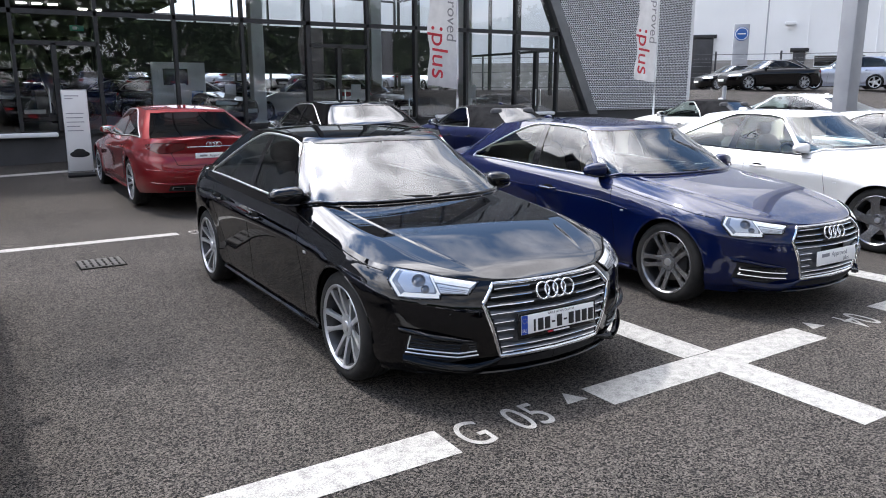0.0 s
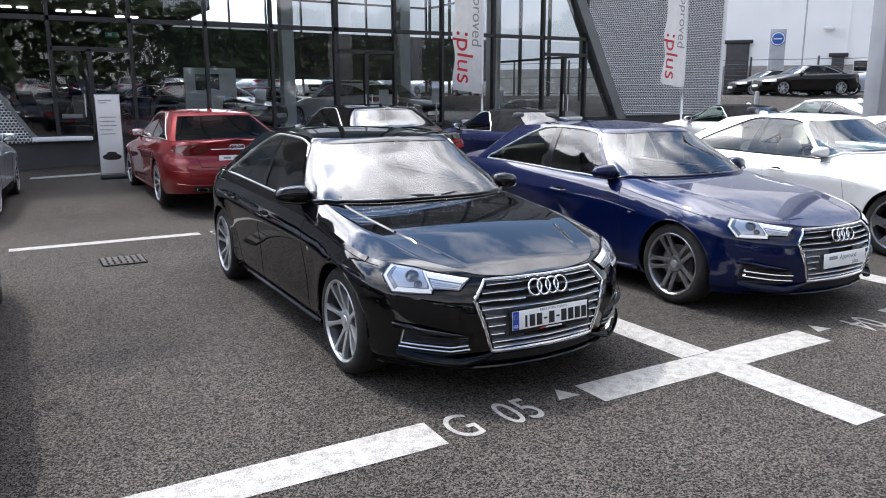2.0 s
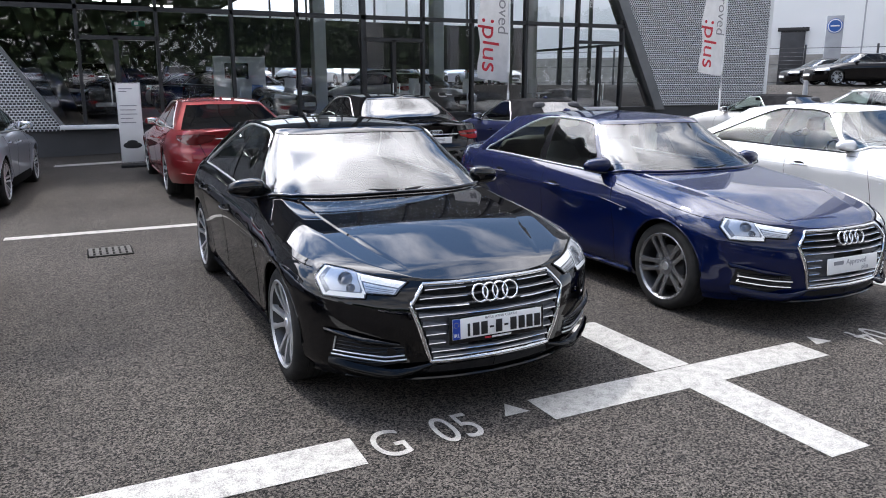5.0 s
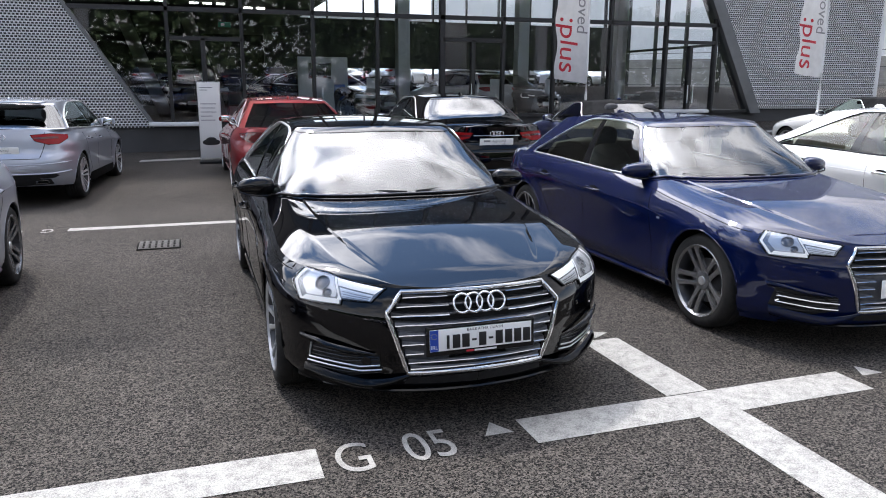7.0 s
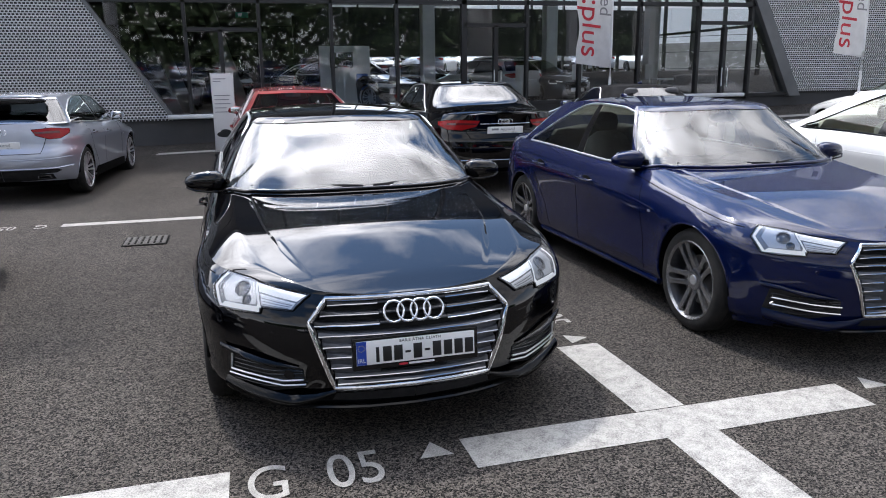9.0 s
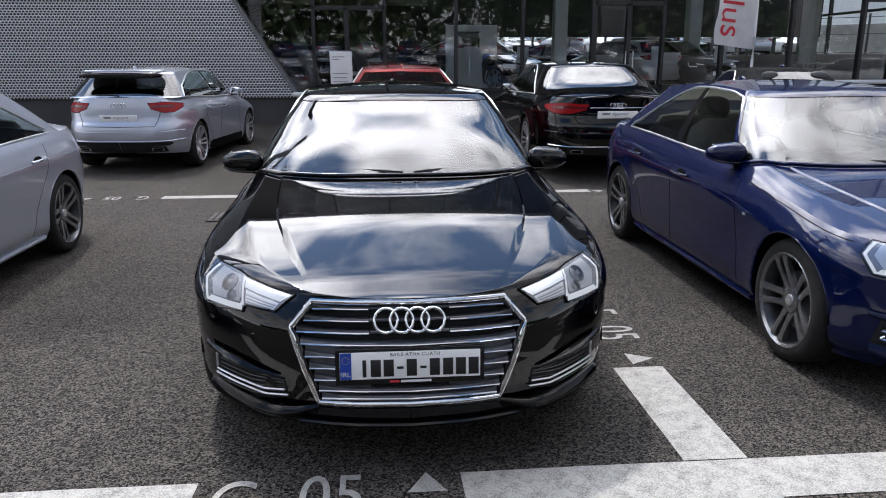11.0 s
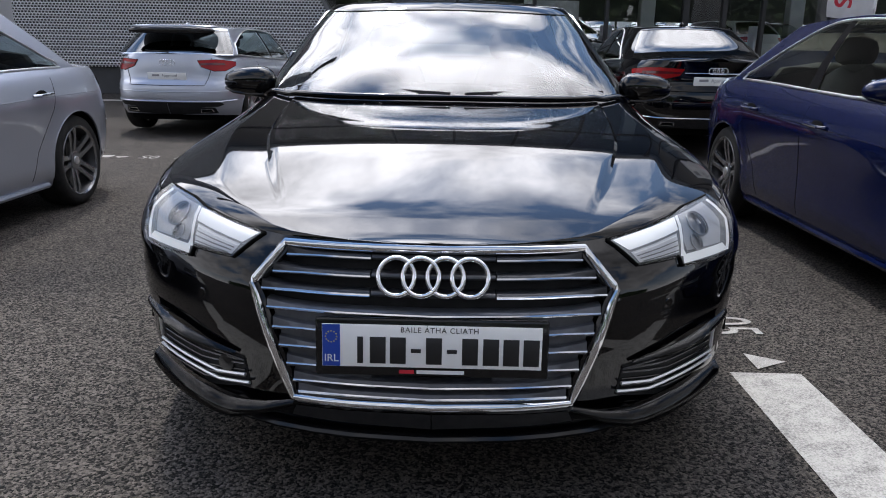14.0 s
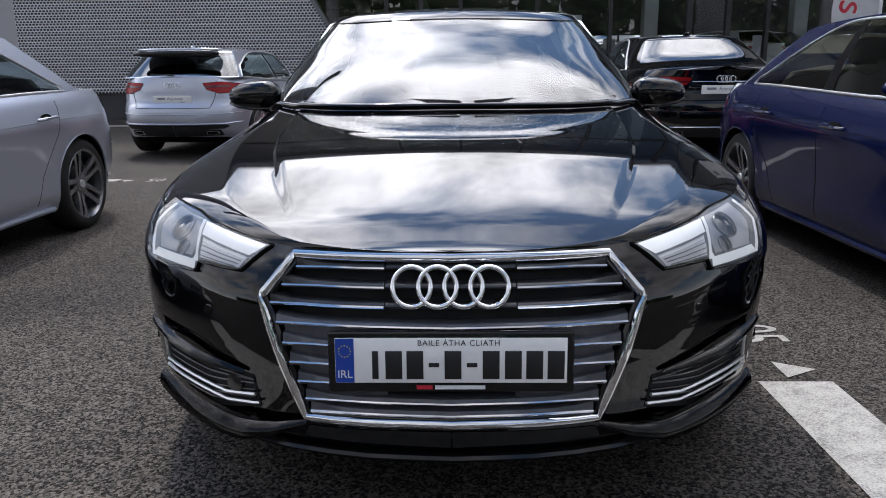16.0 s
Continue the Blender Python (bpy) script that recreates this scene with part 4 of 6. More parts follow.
GRILLE = [(-0.368, 0.682), (0.368, 0.682), (0.448, 0.586), (0.350, 0.292), (-0.350, 0.292), (-0.448, 0.586)]


def mirror_poly(sh, pts, off, side, rear=False):
    """Outline points given as ('x', value, z) or ('y', value, z), turned into the skin's own coordinates."""
    return [(sh.s_of(z=z, rear=rear, **{k: v}), z) for k, v, z in pts]


def skin_patch(car, name, sh, pts, off, mat, thick=0.0, rear=False, label="", step=(0.04, 0.02)):
    for side in (1, -1):
        poly = mirror_poly(sh, pts, off, side, rear)
        bm = patch(poly, lambda u, v: sh.skin(u, v, off, side), step)
        c = Vector((0, sh.L / 2, 0.5))
        if sum((f.calc_center_median() - c).dot(f.normal) for f in bm.faces) < 0:
            bmesh.ops.reverse_faces(bm, faces=bm.faces[:])
        if thick:
            bmesh.ops.solidify(bm, geom=bm.faces[:], thickness=thick)
        part(name, bm, mat, car, label, smooth=50)


def skin_band(car, name, sh, upper, lower, off, mat, thick=0.0, rear=False, grow=(1.0, 1.0)):
    """A strip between two lines on the skin."""
    for side in (1, -1):
        a, b = mirror_poly(sh, upper, off, side, rear), mirror_poly(sh, lower, off, side, rear)

        def along(line, f):
            t = f * (len(line) - 1)
            k = min(int(t), len(line) - 2)
            return tuple(line[k][i] + (line[k + 1][i] - line[k][i]) * (t - k) for i in (0, 1))

        bm = bmesh.new()
        rows = []
        for j in range(6):
            g = j / 5
            rows.append([])
            for i in range(31):
                p, q = along(a, i / 30), along(b, i / 30)
                d = off * math.sin(math.pi * (0.06 + 0.88 * g)) ** 0.5
                d *= min(1.0, grow[0] + (1 - grow[0]) * i / 12, grow[1] + (1 - grow[1]) * (30 - i) / 12)
                rows[-1].append(bm.verts.new(sh.skin(p[0] + (q[0] - p[0]) * g, p[1] + (q[1] - p[1]) * g, d, side)))
        grid_faces(bm, rows)
        c = Vector((0, sh.L / 2, 0.5))
        if sum((f.calc_center_median() - c).dot(f.normal) for f in bm.faces) < 0:
            bmesh.ops.reverse_faces(bm, faces=bm.faces[:])
        if thick:
            bmesh.ops.solidify(bm, geom=bm.faces[:], thickness=thick)
        part(name, bm, mat, car, smooth=50)


def skin_line(car, name, sh, pts, off, r, mat, rear=False, label="", both=True, flat=1.0):
    for side in (1, -1) if both else (1,):
        path = mirror_poly(sh, pts, off, side, rear)
        fine = []
        for a, b in zip(path, path[1:]):
            fine += [(a[0] + (b[0] - a[0]) * k / 6, a[1] + (b[1] - a[1]) * k / 6) for k in range(6)]
        fine.append(path[-1])
        part(name, tube([sh.skin(u, v, off, side) for u, v in fine], r, sides=6, flat=flat), mat, car, label)


def dealer_plate(car, y, z, flip, tilt=0.0):
    """White dealer plate whose maker's name is drawn as a bar."""
    m = pose(0, y, z, 90 + tilt, 0, 180 if flip else 0)
    bm = box((-0.26, -0.056, -0.005), (0.26, 0.056, 0.003), 0.004)
    pl = part("dealer_plate", bm, PLATE_WHITE, car, "white dealer plate with grey lettering", m)
    part("maker_name_bar", box((-0.20, 0.006, 0.003), (-0.10, 0.032, 0.0042)), GREY_INK, pl)
    text_mesh("Approved", 0.052, GREY_INK, pl, Matrix.Translation((0.035, 0.018, 0.0036)))
    text_mesh("plus", 0.046, GREY_INK, pl, Matrix.Translation((0.13, -0.028, 0.0036)))
    return pl


def number_plate(car, y, z):
    m = pose(0, y, z, 90 - 4, 0, 0)
    holder = part("plate_holder", box((-0.279, -0.074, -0.012), (0.279, 0.070, 0.004), 0.006), PIANO, car, "gloss black plate holder", m)
    part("plate_sheet", box((-0.262, -0.050, 0.004), (0.262, 0.055, 0.0065), 0.001), PLATE_WHITE, holder)
    part("country_band", box((-0.261, -0.049, 0.0065), (-0.219, 0.054, 0.0072)), PLATE_BLUE, holder)
    for k in range(12):
        a = 2 * math.pi * k / 12
        part("star_dot", lathe([(0.0072, 0.0018), (0.0076, 0.0001)], 6, "z"), material_once("yellow_dot", (0.7, 0.55, 0.05)), holder, m=Matrix.Translation((-0.240 + 0.0135 * math.cos(a), 0.024 + 0.0135 * math.sin(a), 0)))
    text_mesh("IRL", 0.026, WHITE_INK, holder, Matrix.Translation((-0.240, -0.030, 0.0075)))
    text_mesh("BAILE ÁTHA CLIATH", 0.0185, INK, holder, Matrix.Translation((0.018, 0.043, 0.0068)), spacing=1.12)
    x = -0.178
    for w, h, gap in ((0.014, 0.066, 0.016), (0.038, 0.066, 0.010), (0.038, 0.066, 0.012), (0.024, 0.010, 0.012), (0.038, 0.066, 0.012), (0.024, 0.010, 0.012), (0.038, 0.066, 0.012), (0.038, 0.066, 0.010), (0.038, 0.066, 0.010), (0.038, 0.066, 0)):
        part("plate_bar", box((x, -0.008 - h / 2, 0.0065), (x + w, -0.008 + h / 2, 0.0078), 0.0005), INK, holder)
        x += w + gap
    part("dealer_name_bar", box((-0.078, -0.066, 0.004), (-0.042, -0.057, 0.0048)), RED_INK, holder)
    part("dealer_name_bar", box((-0.036, -0.066, 0.004), (0.078, -0.057, 0.0048)), WHITE_INK, holder)


ONCE = {}


def material_once(name, color):
    if name not in ONCE:
        ONCE[name] = material(name, color, 0.5)
    return ONCE[name]


def nose_details(car, sh, coat, plate, detail=True):
    def skin_at(x, z, off=0.0):
        return sh.skin(sh.s_of(x=abs(x), z=z), z, off, 1 if x >= 0 else -1)

    def half_width(z):
        a, b = (GRILLE[1], GRILLE[2]) if z > GRILLE[2][1] else (GRILLE[2], GRILLE[3])
        f = (z - b[1]) / (a[1] - b[1])
        return b[0] + (a[0] - b[0]) * f

    # grille: frame, pan, slats
    path = []
    for a, b in zip(GRILLE, GRILLE[1:] + GRILLE[:1]):
        path += [skin_at(a[0] + (b[0] - a[0]) * k / 10, a[1] + (b[1] - a[1]) * k / 10, 0.002) for k in range(10)]
    part("grille_frame", tube(path, 0.0095, True, 10, flat=1.2), CHROME, car, "chrome hexagonal grille frame")
    inner = [Vector((p.x * 0.972, p.y + 0.012, 0.49 + (p.z - 0.49) * 0.968)) for p in path]
    part("grille_surround", tube(inner, 0.011, True, 8), PIANO, car)
    bm = bmesh.new()
    rows = []
    for j in range(7):
        z = 0.285 + j * 0.068
        rows.append([bm.verts.new(skin_at((i / 12 * 2 - 1) * (half_width(min(max(z, 0.293), 0.681)) + 0.012), z) + Vector((0, 0.055, 0))) for i in range(13)])
    grid_faces(bm, rows)
    part("grille_pan", bm, MATT, car)
    for k, z in enumerate((0.662, 0.622, 0.581, 0.537, 0.491, 0.445, 0.396, 0.350, 0.318)):
        w = half_width(z) - 0.022
        gaps = [(-w, w)] if z > 0.53 or z < 0.39 else [(-w, -0.278), (0.278, w)]
        if k < 3:
            gaps = [(-w, -0.152), (0.152, w), (-0.149, 0.149)]
        for x0, x1 in gaps:
            n = 14
            up, low = [], []
            sl, ch = bmesh.new(), []
            for i in range(n + 1):
                x = x0 + (x1 - x0) * i / n
                end = min(1.0, max(0.0, (w - abs(x)) / 0.075))
                p = skin_at(x, z)
                h = (0.0062 if k < 4 else 0.0085) + 0.008 * (1 - end)
                up.append([sl.verts.new(p + Vector((0, dy, dz))) for dy, dz in ((0.012, h), (0.006, h - 0.002), (0.002, -h * 0.2), (0.006, -h), (0.040, -h), (0.040, h))])
                ch.append(p + Vector((0, 0.002 - 0.001 * (1 - end), -h * 0.45)))
            for a, b in zip(up, up[1:]):
                for i in range(6):
                    sl.faces.new((a[i], a[(i + 1) % 6], b[(i + 1) % 6], b[i]))
            sl.faces.new(up[0][::-1])
            sl.faces.new(up[-1])
            bmesh.ops.recalc_face_normals(sl, faces=sl.faces[:])
            ob = part("grille_slat", sl, SLAT_DARK if k < 3 else SLAT_GREY, car)
            if detail and x0 != -0.149:
                part("slat_edge", tube(ch, 0.0038, sides=6), CHROME, ob)
    # grey infill behind the lower slats
    for side in (1, -1):
        bm = bmesh.new()
        rows = []
        for j in range(5):
            z = 0.345 + j * 0.045
            rows.append([bm.verts.new(skin_at(side * (0.15 + (half_width(z) - 0.18) * i / 5), z) + Vector((0, 0.022, 0))) for i in range(6)])
        grid_faces(bm, rows, side < 0)
        part("grille_infill", bm, SLAT_GREY, car)
    zc = 0.626
    ring_emblem(car, lambda a, b, d: Vector((a, sh.F(zc) - 0.004 - d * 0.4 + b * 0.32, zc + b)), 0.0430, 0.0585, 0.0062)
    if plate == "number":
        number_plate(car, 0.002, 0.461)
    else:
        dealer_plate(car, -0.004, 0.445, False, -4)
    # headlamps
    top = [("x", 0.428, 0.694), ("x", 0.52, 0.709), ("x", 0.62, 0.727), ("y", 0.35, 0.742), ("y", 0.46, 0.755)]
    low = [("y", 0.44, 0.700), ("y", 0.36, 0.622), ("x", 0.74, 0.616), ("x", 0.638, 0.619), ("x", 0.630, 0.642), ("x", 0.505, 0.637)]
    skin_patch(car, "headlamp_housing", sh, top + low, 0.0025, LAMP_GREY)
    skin_patch(car, "light_guide", sh, [("x", 0.442, 0.693), ("x", 0.52, 0.706), ("x", 0.632, 0.725), ("x", 0.636, 0.697), ("x", 0.485, 0.669)], 0.005, LAMP_WHITE, label="white daytime light guide")
    skin_patch(car, "light_guide", sh, [("y", 0.434, 0.746), ("y", 0.447, 0.749), ("y", 0.432, 0.70), ("y", 0.357, 0.627), ("y", 0.346, 0.630), ("y", 0.420, 0.70)], 0.005, LAMP_WHITE)
    skin_patch(car, "light_guide", sh, [("y", 0.354, 0.628), ("x", 0.642, 0.622), ("x", 0.636, 0.668), ("x", 0.650, 0.643), ("y", 0.344, 0.648)], 0.006, LAMP_WHITE)
    skin_patch(car, "light_divider", sh, [("x", 0.632, 0.726), ("x", 0.642, 0.727), ("x", 0.646, 0.690), ("x", 0.640, 0.640), ("x", 0.632, 0.640), ("x", 0.637, 0.690)], 0.0065, LAMP_WHITE)
    skin_patch(car, "indicator_bed", sh, [("x", 0.49, 0.665), ("x", 0.630, 0.691), ("x", 0.630, 0.650), ("x", 0.512, 0.641)], 0.0035, SATIN)
    for k in range(4):
        skin_patch(car, "indicator_strip", sh, [("x", 0.496 + 0.008 * k, 0.6625 - 0.0062 * k), ("x", 0.628, 0.6865 - 0.0105 * k), ("x", 0.628, 0.6845 - 0.0105 * k), ("x", 0.498 + 0.008 * k, 0.6605 - 0.0062 * k)], 0.0055, LAMP_WHITE if k == 0 else LAMP_GREY)
    skin_patch(car, "reflector_bowl", sh, [("x", 0.645, 0.728), ("y", 0.418, 0.745), ("y", 0.398, 0.70), ("y", 0.340, 0.650), ("x", 0.656, 0.650), ("x", 0.648, 0.672)], 0.004, REFLECTOR)
    for side in (1, -1):
        for x0, z0, big in ((0.702, 0.703, 1.0), (0.690, 0.664, 0.62)):
            s0 = sh.s_of(x=x0, z=z0)
            p = sh.skin(s0, z0, 0.0045, side)
            n = (p - sh.skin(s0, z0, -0.01, side)).normalized()
            where = Matrix.Translation(p) @ n.to_track_quat("Z", "Y").to_matrix().to_4x4() @ Matrix.Scale(big, 4)
            part("projector_bezel", lathe([(0, 0.038), (0.004, 0.038), (0.005, 0.034), (0.002, 0.033)], 30, "z"), LAMP_GREY, car, m=where)
            part("projector_lens", lathe([(0.001, 0.033), (0.005, 0.024), (0.007, 0.012), (0.008, 0.0005)], 30, "z"), LAMP_LENS, car, m=where)
    skin_patch(car, "headlamp_lens", sh, top + [(k, v, z - 0.003) for k, v, z in low], 0.0125, LENS)
    skin_line(car, "lamp_seal", sh, [(k, v, z + 0.002) for k, v, z in top] + low + [(k, v, z + 0.002) for k, v, z in top[:1]], 0.002, 0.0045, PIT)
    # bumper: intakes with bright strips, blades, lip
    skin_patch(car, "air_intake", sh, [("x", 0.468, 0.300), ("x", 0.480, 0.385), ("x", 0.60, 0.402), ("x", 0.772, 0.428), ("x", 0.785, 0.300), ("x", 0.60, 0.262)], 0.001, MATT)
    for zz in (0.285, 0.305, 0.325, 0.345, 0.365, 0.385):
        skin_line(car, "intake_mesh", sh, [("x", 0.48, min(zz + 0.02, 0.375)), ("x", 0.62, zz), ("x", 0.765, zz + 0.012)], 0.003, 0.0028, PIANO)
    if plate == "number":
        skin_line(car, "bright_strip", sh, [("x", 0.764, 0.420), ("x", 0.772, 0.343), ("x", 0.56, 0.325), ("x", 0.476, 0.337)], 0.010, 0.0048, SATIN)
        skin_line(car, "bright_strip", sh, [("x", 0.778, 0.322), ("x", 0.56, 0.302), ("x", 0.466, 0.315)], 0.010, 0.0048, SATIN)
    else:
        for z in (0.345, 0.305):
            skin_line(car, "bright_strip", sh, [("y", 0.30, z + 0.045), ("x", 0.76, z + 0.030), ("x", 0.60, z + 0.008), ("x", 0.47, z)], 0.010, 0.0062, CHROME)
    skin_band(car, "upper_blade", sh, [("x", 0.50, 0.398), ("x", 0.62, 0.425), ("y", 0.26, 0.450), ("y", 0.352, 0.462)], [("x", 0.50, 0.388), ("x", 0.62, 0.396), ("y", 0.245, 0.422), ("y", 0.34, 0.430)], 0.040, coat, 0.006, grow=(0.35, 0.45))
    skin_band(car, "lower_blade", sh, [("x", 0.345, 0.290), ("x", 0.43, 0.276), ("x", 0.525, 0.270), ("x", 0.68, 0.290), ("y", 0.345, 0.312)], [("x", 0.345, 0.272), ("x", 0.43, 0.244), ("x", 0.520, 0.222), ("x", 0.68, 0.232), ("y", 0.345, 0.246)], 0.062, coat, 0.008, grow=(0.3, 0.75))
    lip = [sh.skin(sh.s_of(x=x, z=0.20), 0.20, 0.012, 1) for x in (0.0, 0.1, 0.2, 0.3, 0.4, 0.5, 0.6, 0.7)]
    part("front_lip", tube([Vector((-p.x, p.y, p.z)) for p in lip[:0:-1]] + lip, 0.016, sides=8, flat=0.7), PIANO, car)
    skin_patch(car, "lower_intake", sh, [("x", 0.002, 0.222), ("x", 0.36, 0.232), ("x", 0.345, 0.268), ("x", 0.002, 0.272)], 0.0015, MATT)
    part("tow_cover", lathe([(0, 0.024), (0.002, 0.023), (0.0025, 0.0005)], 20, "z"), PIANO, car, m=Matrix.Translation(skin_at(-0.535, 0.355, 0.006)) @ pose(0, 0, 0, 90, 0, -22))
    for s in (1, -1):
        part("parking_sensor", lathe([(0, 0.011), (0.002, 0.010), (0.0025, 0.0005)], 14, "z"), coat, car, m=Matrix.Translation(skin_at(s * 0.60, 0.535, 0.001)) @ pose(0, 0, 0, 90, 0, 22 * s))


def simple_nose(car, sh):
    z0, z1 = sh.zt(0.1) - 0.20, sh.zt(0.1) - 0.02
    skin_patch(car, "headlamp", sh, [("x", 0.42, z1), ("y", 0.55, z1 + 0.05), ("y", 0.55, z1 - 0.06), ("x", 0.50, z1 - 0.07)], 0.006, REFLECTOR)
    skin_patch(car, "grille", sh, [("x", 0.002, 0.30), ("x", 0.32, 0.30), ("x", 0.42, z1 - 0.11), ("x", 0.34, z1 - 0.01), ("x", 0.002, z1 - 0.01)], 0.004, MATT)
    for z in (0.36, 0.43, 0.50, 0.57, 0.63):
        skin_line(car, "grille_slat", sh, [("x", 0.002, z), ("x", 0.33, z)], 0.006, 0.006, SATIN)
    skin_line(car, "grille_frame", sh, [("x", 0.002, 0.30), ("x", 0.32, 0.30), ("x", 0.42, z1 - 0.11), ("x", 0.34, z1 - 0.01), ("x", 0.002, z1 - 0.01)], 0.006, 0.010, CHROME)
    dealer_plate(car, sh.F(0.45) - 0.012, 0.45, False)


def tail_details(car, sh, coat, rear, lamp_mat, plate):
    L = sh.L
    conf = {
        "lamps": dict(z=(0.80, 0.93), inner=0.38, plate=0.80, emblem=0.93),
        "a3": dict(z=(0.82, 0.955), inner=0.40, plate=0.735, emblem=0.915),
        "a7": dict(z=(0.80, 0.93), inner=0.36, plate=0.735, emblem=0.90),
        "a8": dict(z=(0.80, 0.93), inner=0.36, plate=0.78, emblem=0.90),
        "tt": dict(z=(0.78, 0.89), inner=0.40, plate=0.60, emblem=0.86),
        "suv": dict(z=(0.90, 1.08), inner=0.50, plate=0.85, emblem=1.0),
    }[rear]
    z0, z1 = conf["z"]
    yo = L - 0.42
    s_out = sh.s_of(y=yo, z=z0, rear=True)

    def pts(*rows):
        return [(k, v, z) for k, v, z in rows]

    outline = pts(("x", conf["inner"], z1 - 0.01), ("x", 0.62, z1 + 0.004), ("y", L - 0.24, z1), ("y", yo, z1 - 0.02), ("y", yo + 0.03, z1 - 0.07), ("y", L - 0.24, z0), ("x", 0.60, z0 - 0.005), ("x", conf["inner"] + 0.05, z0 + 0.045))
    skin_patch(car, "tail_lamp", sh, outline, 0.006, lamp_mat, rear=True, label="red tail lamp lens")
    skin_patch(car, "lamp_band", sh, pts(("x", conf["inner"] + 0.03, z1 - 0.045), ("x", 0.62, z1 - 0.035), ("y", L - 0.26, z1 - 0.04), ("y", L - 0.26, z1 - 0.065), ("x", 0.62, z1 - 0.065), ("x", conf["inner"] + 0.05, z1 - 0.065)), 0.009, DARK_RED, rear=True)
    skin_line(car, "lamp_seal", sh, outline + outline[:1], 0.003, 0.004, PIT, rear=True)
    # boot lid shut lines and lip
    skin_line(car, "boot_gap", sh, pts(("x", 0.56, z1 + 0.02), ("x", 0.555, z0 - 0.02), ("x", 0.50, conf["plate"] - 0.10), ("x", 0.002, conf["plate"] - 0.105)), 0.0005, 0.004, PIT, rear=True)
    if rear in ("a8", "a7"):
        skin_line(car, "chrome_strip", sh, pts(("x", 0.002, z1 - 0.055), ("x", 0.36, z1 - 0.055)), 0.006, 0.006, CHROME, rear=True)
        skin_line(car, "bumper_trim", sh, pts(("x", 0.002, 0.385), ("x", 0.60, 0.385), ("y", L - 0.30, 0.40)), 0.008, 0.008, CHROME if rear == "a8" else coat, rear=True)
    skin_patch(car, "diffuser", sh, pts(("x", 0.002, 0.265), ("x", 0.62, 0.285), ("x", 0.60, 0.36), ("x", 0.002, 0.375)), 0.004, MATT, rear=True)
    skin_line(car, "bumper_crease", sh, pts(("x", 0.002, 0.55), ("x", 0.60, 0.56), ("y", L - 0.35, 0.575)), 0.001, 0.006, coat, rear=True)
    skin_patch(car, "exhaust_tip", sh, pts(("x", 0.42, 0.30), ("x", 0.58, 0.305), ("x", 0.57, 0.345), ("x", 0.43, 0.342)), 0.012, CHROME, 0.006, rear=True)
    # flat dark patch paints the shade inside the pipe
    skin_patch(car, "exhaust_mouth", sh, pts(("x", 0.435, 0.307), ("x", 0.565, 0.312), ("x", 0.557, 0.338), ("x", 0.443, 0.336)), 0.014, PIT, rear=True)
    zp, ze = conf["plate"], conf["emblem"]
    dealer_plate(car, L - sh.R(zp) + 0.010, zp, True, 6)
    yb = L - sh.R(ze) + 0.006
    ring_emblem(car, lambda a, b, d: Vector((a, yb + d * 0.3, ze + b)), 0.034, 0.046, 0.005)
    if rear == "a3":
        skin_patch(car, "bumper_slot", sh, pts(("x", 0.002, 0.36), ("x", 0.64, 0.37), ("x", 0.70, 0.40), ("x", 0.66, 0.425), ("x", 0.002, 0.42)), 0.005, MATT, rear=True)
        skin_line(car, "bumper_lip", sh, pts(("x", 0.002, 0.43), ("x", 0.66, 0.435), ("y", L - 0.34, 0.45)), 0.006, 0.010, coat, rear=True)
        part("roof_spoiler", blob((0.575, 0.15, 0.026), (0, L - 0.40, 1.368), 3.5, 9), coat, car)
        part("spoiler_underside", blob((0.585, 0.06, 0.045), (0, L - 0.275, 1.318), 3.5, 9), PIANO, car, "black spoiler underside")
        part("rear_wiper", tube([(-0.02, L - 0.12, 1.045), (0.12, L - 0.125, 1.055), (0.30, L - 0.13, 1.06)], 0.010), MATT, car)


# ---- ground and markings ----
def ground_z(x, y):
    """The lot is level where the cars of the front row stand and rises gently on both sides."""
    if y < -13:
        return min((-13 - y) * 0.085, 2.1)
    return min(max(0.0, y - 6.5) * (0.012 + 0.0035 * min(max(x + 3, 0), 40)), 1.75)


bm = bmesh.new()
gx = sorted(set([-2500, -900, -300, -120, -60, -40] + [x for x in range(-30, 62, 2)] + [70, 90, 120, 300, 900, 2500]))
gy = sorted(set([-2500, -900, -300, -120, -60, -46, -37.7, -30, -22, -17, -13, -10, -4, 0, 3, 5, 6.5] + [6.5 + 1.25 * k for k in range(1, 40)] + [70, 90, 150, 300, 900, 2500]))
grid_faces(bm, [[bm.verts.new((x, y, ground_z(x, y))) for x in gx] for y in gy])
bmesh.ops.recalc_face_normals(bm, faces=bm.faces[:])
if sum(f.normal.z for f in bm.faces) < 0:
    bmesh.ops.reverse_faces(bm, faces=bm.faces[:])
ground = new("ground", to_mesh("ground", bm, ASPHALT, 60))
tagged(ground, "dark grey asphalt car park with pale worn chippings", "ground", kind="structure")


def marking(name, x0, y0, x1, y1, label):
    bm = bmesh.new()
    n = max(1, int((x1 - x0) / 0.5))
    k = max(1, int((y1 - y0) / 0.5))
    rows = []
    for j in range(k + 1):
        rows.append([])
        for i in range(n + 1):
            x, y = x0 + (x1 - x0) * i / n, y0 + (y1 - y0) * j / k
            jx = random.uniform(-0.004, 0.004)
            rows[-1].append(bm.verts.new((x + (jx if i in (0, n) else 0), y + (jx if j in (0, k) else 0), ground_z(x, y) + 0.004)))
    grid_faces(bm, rows)
    ob = new(name, to_mesh(name, bm, LINE, 0))
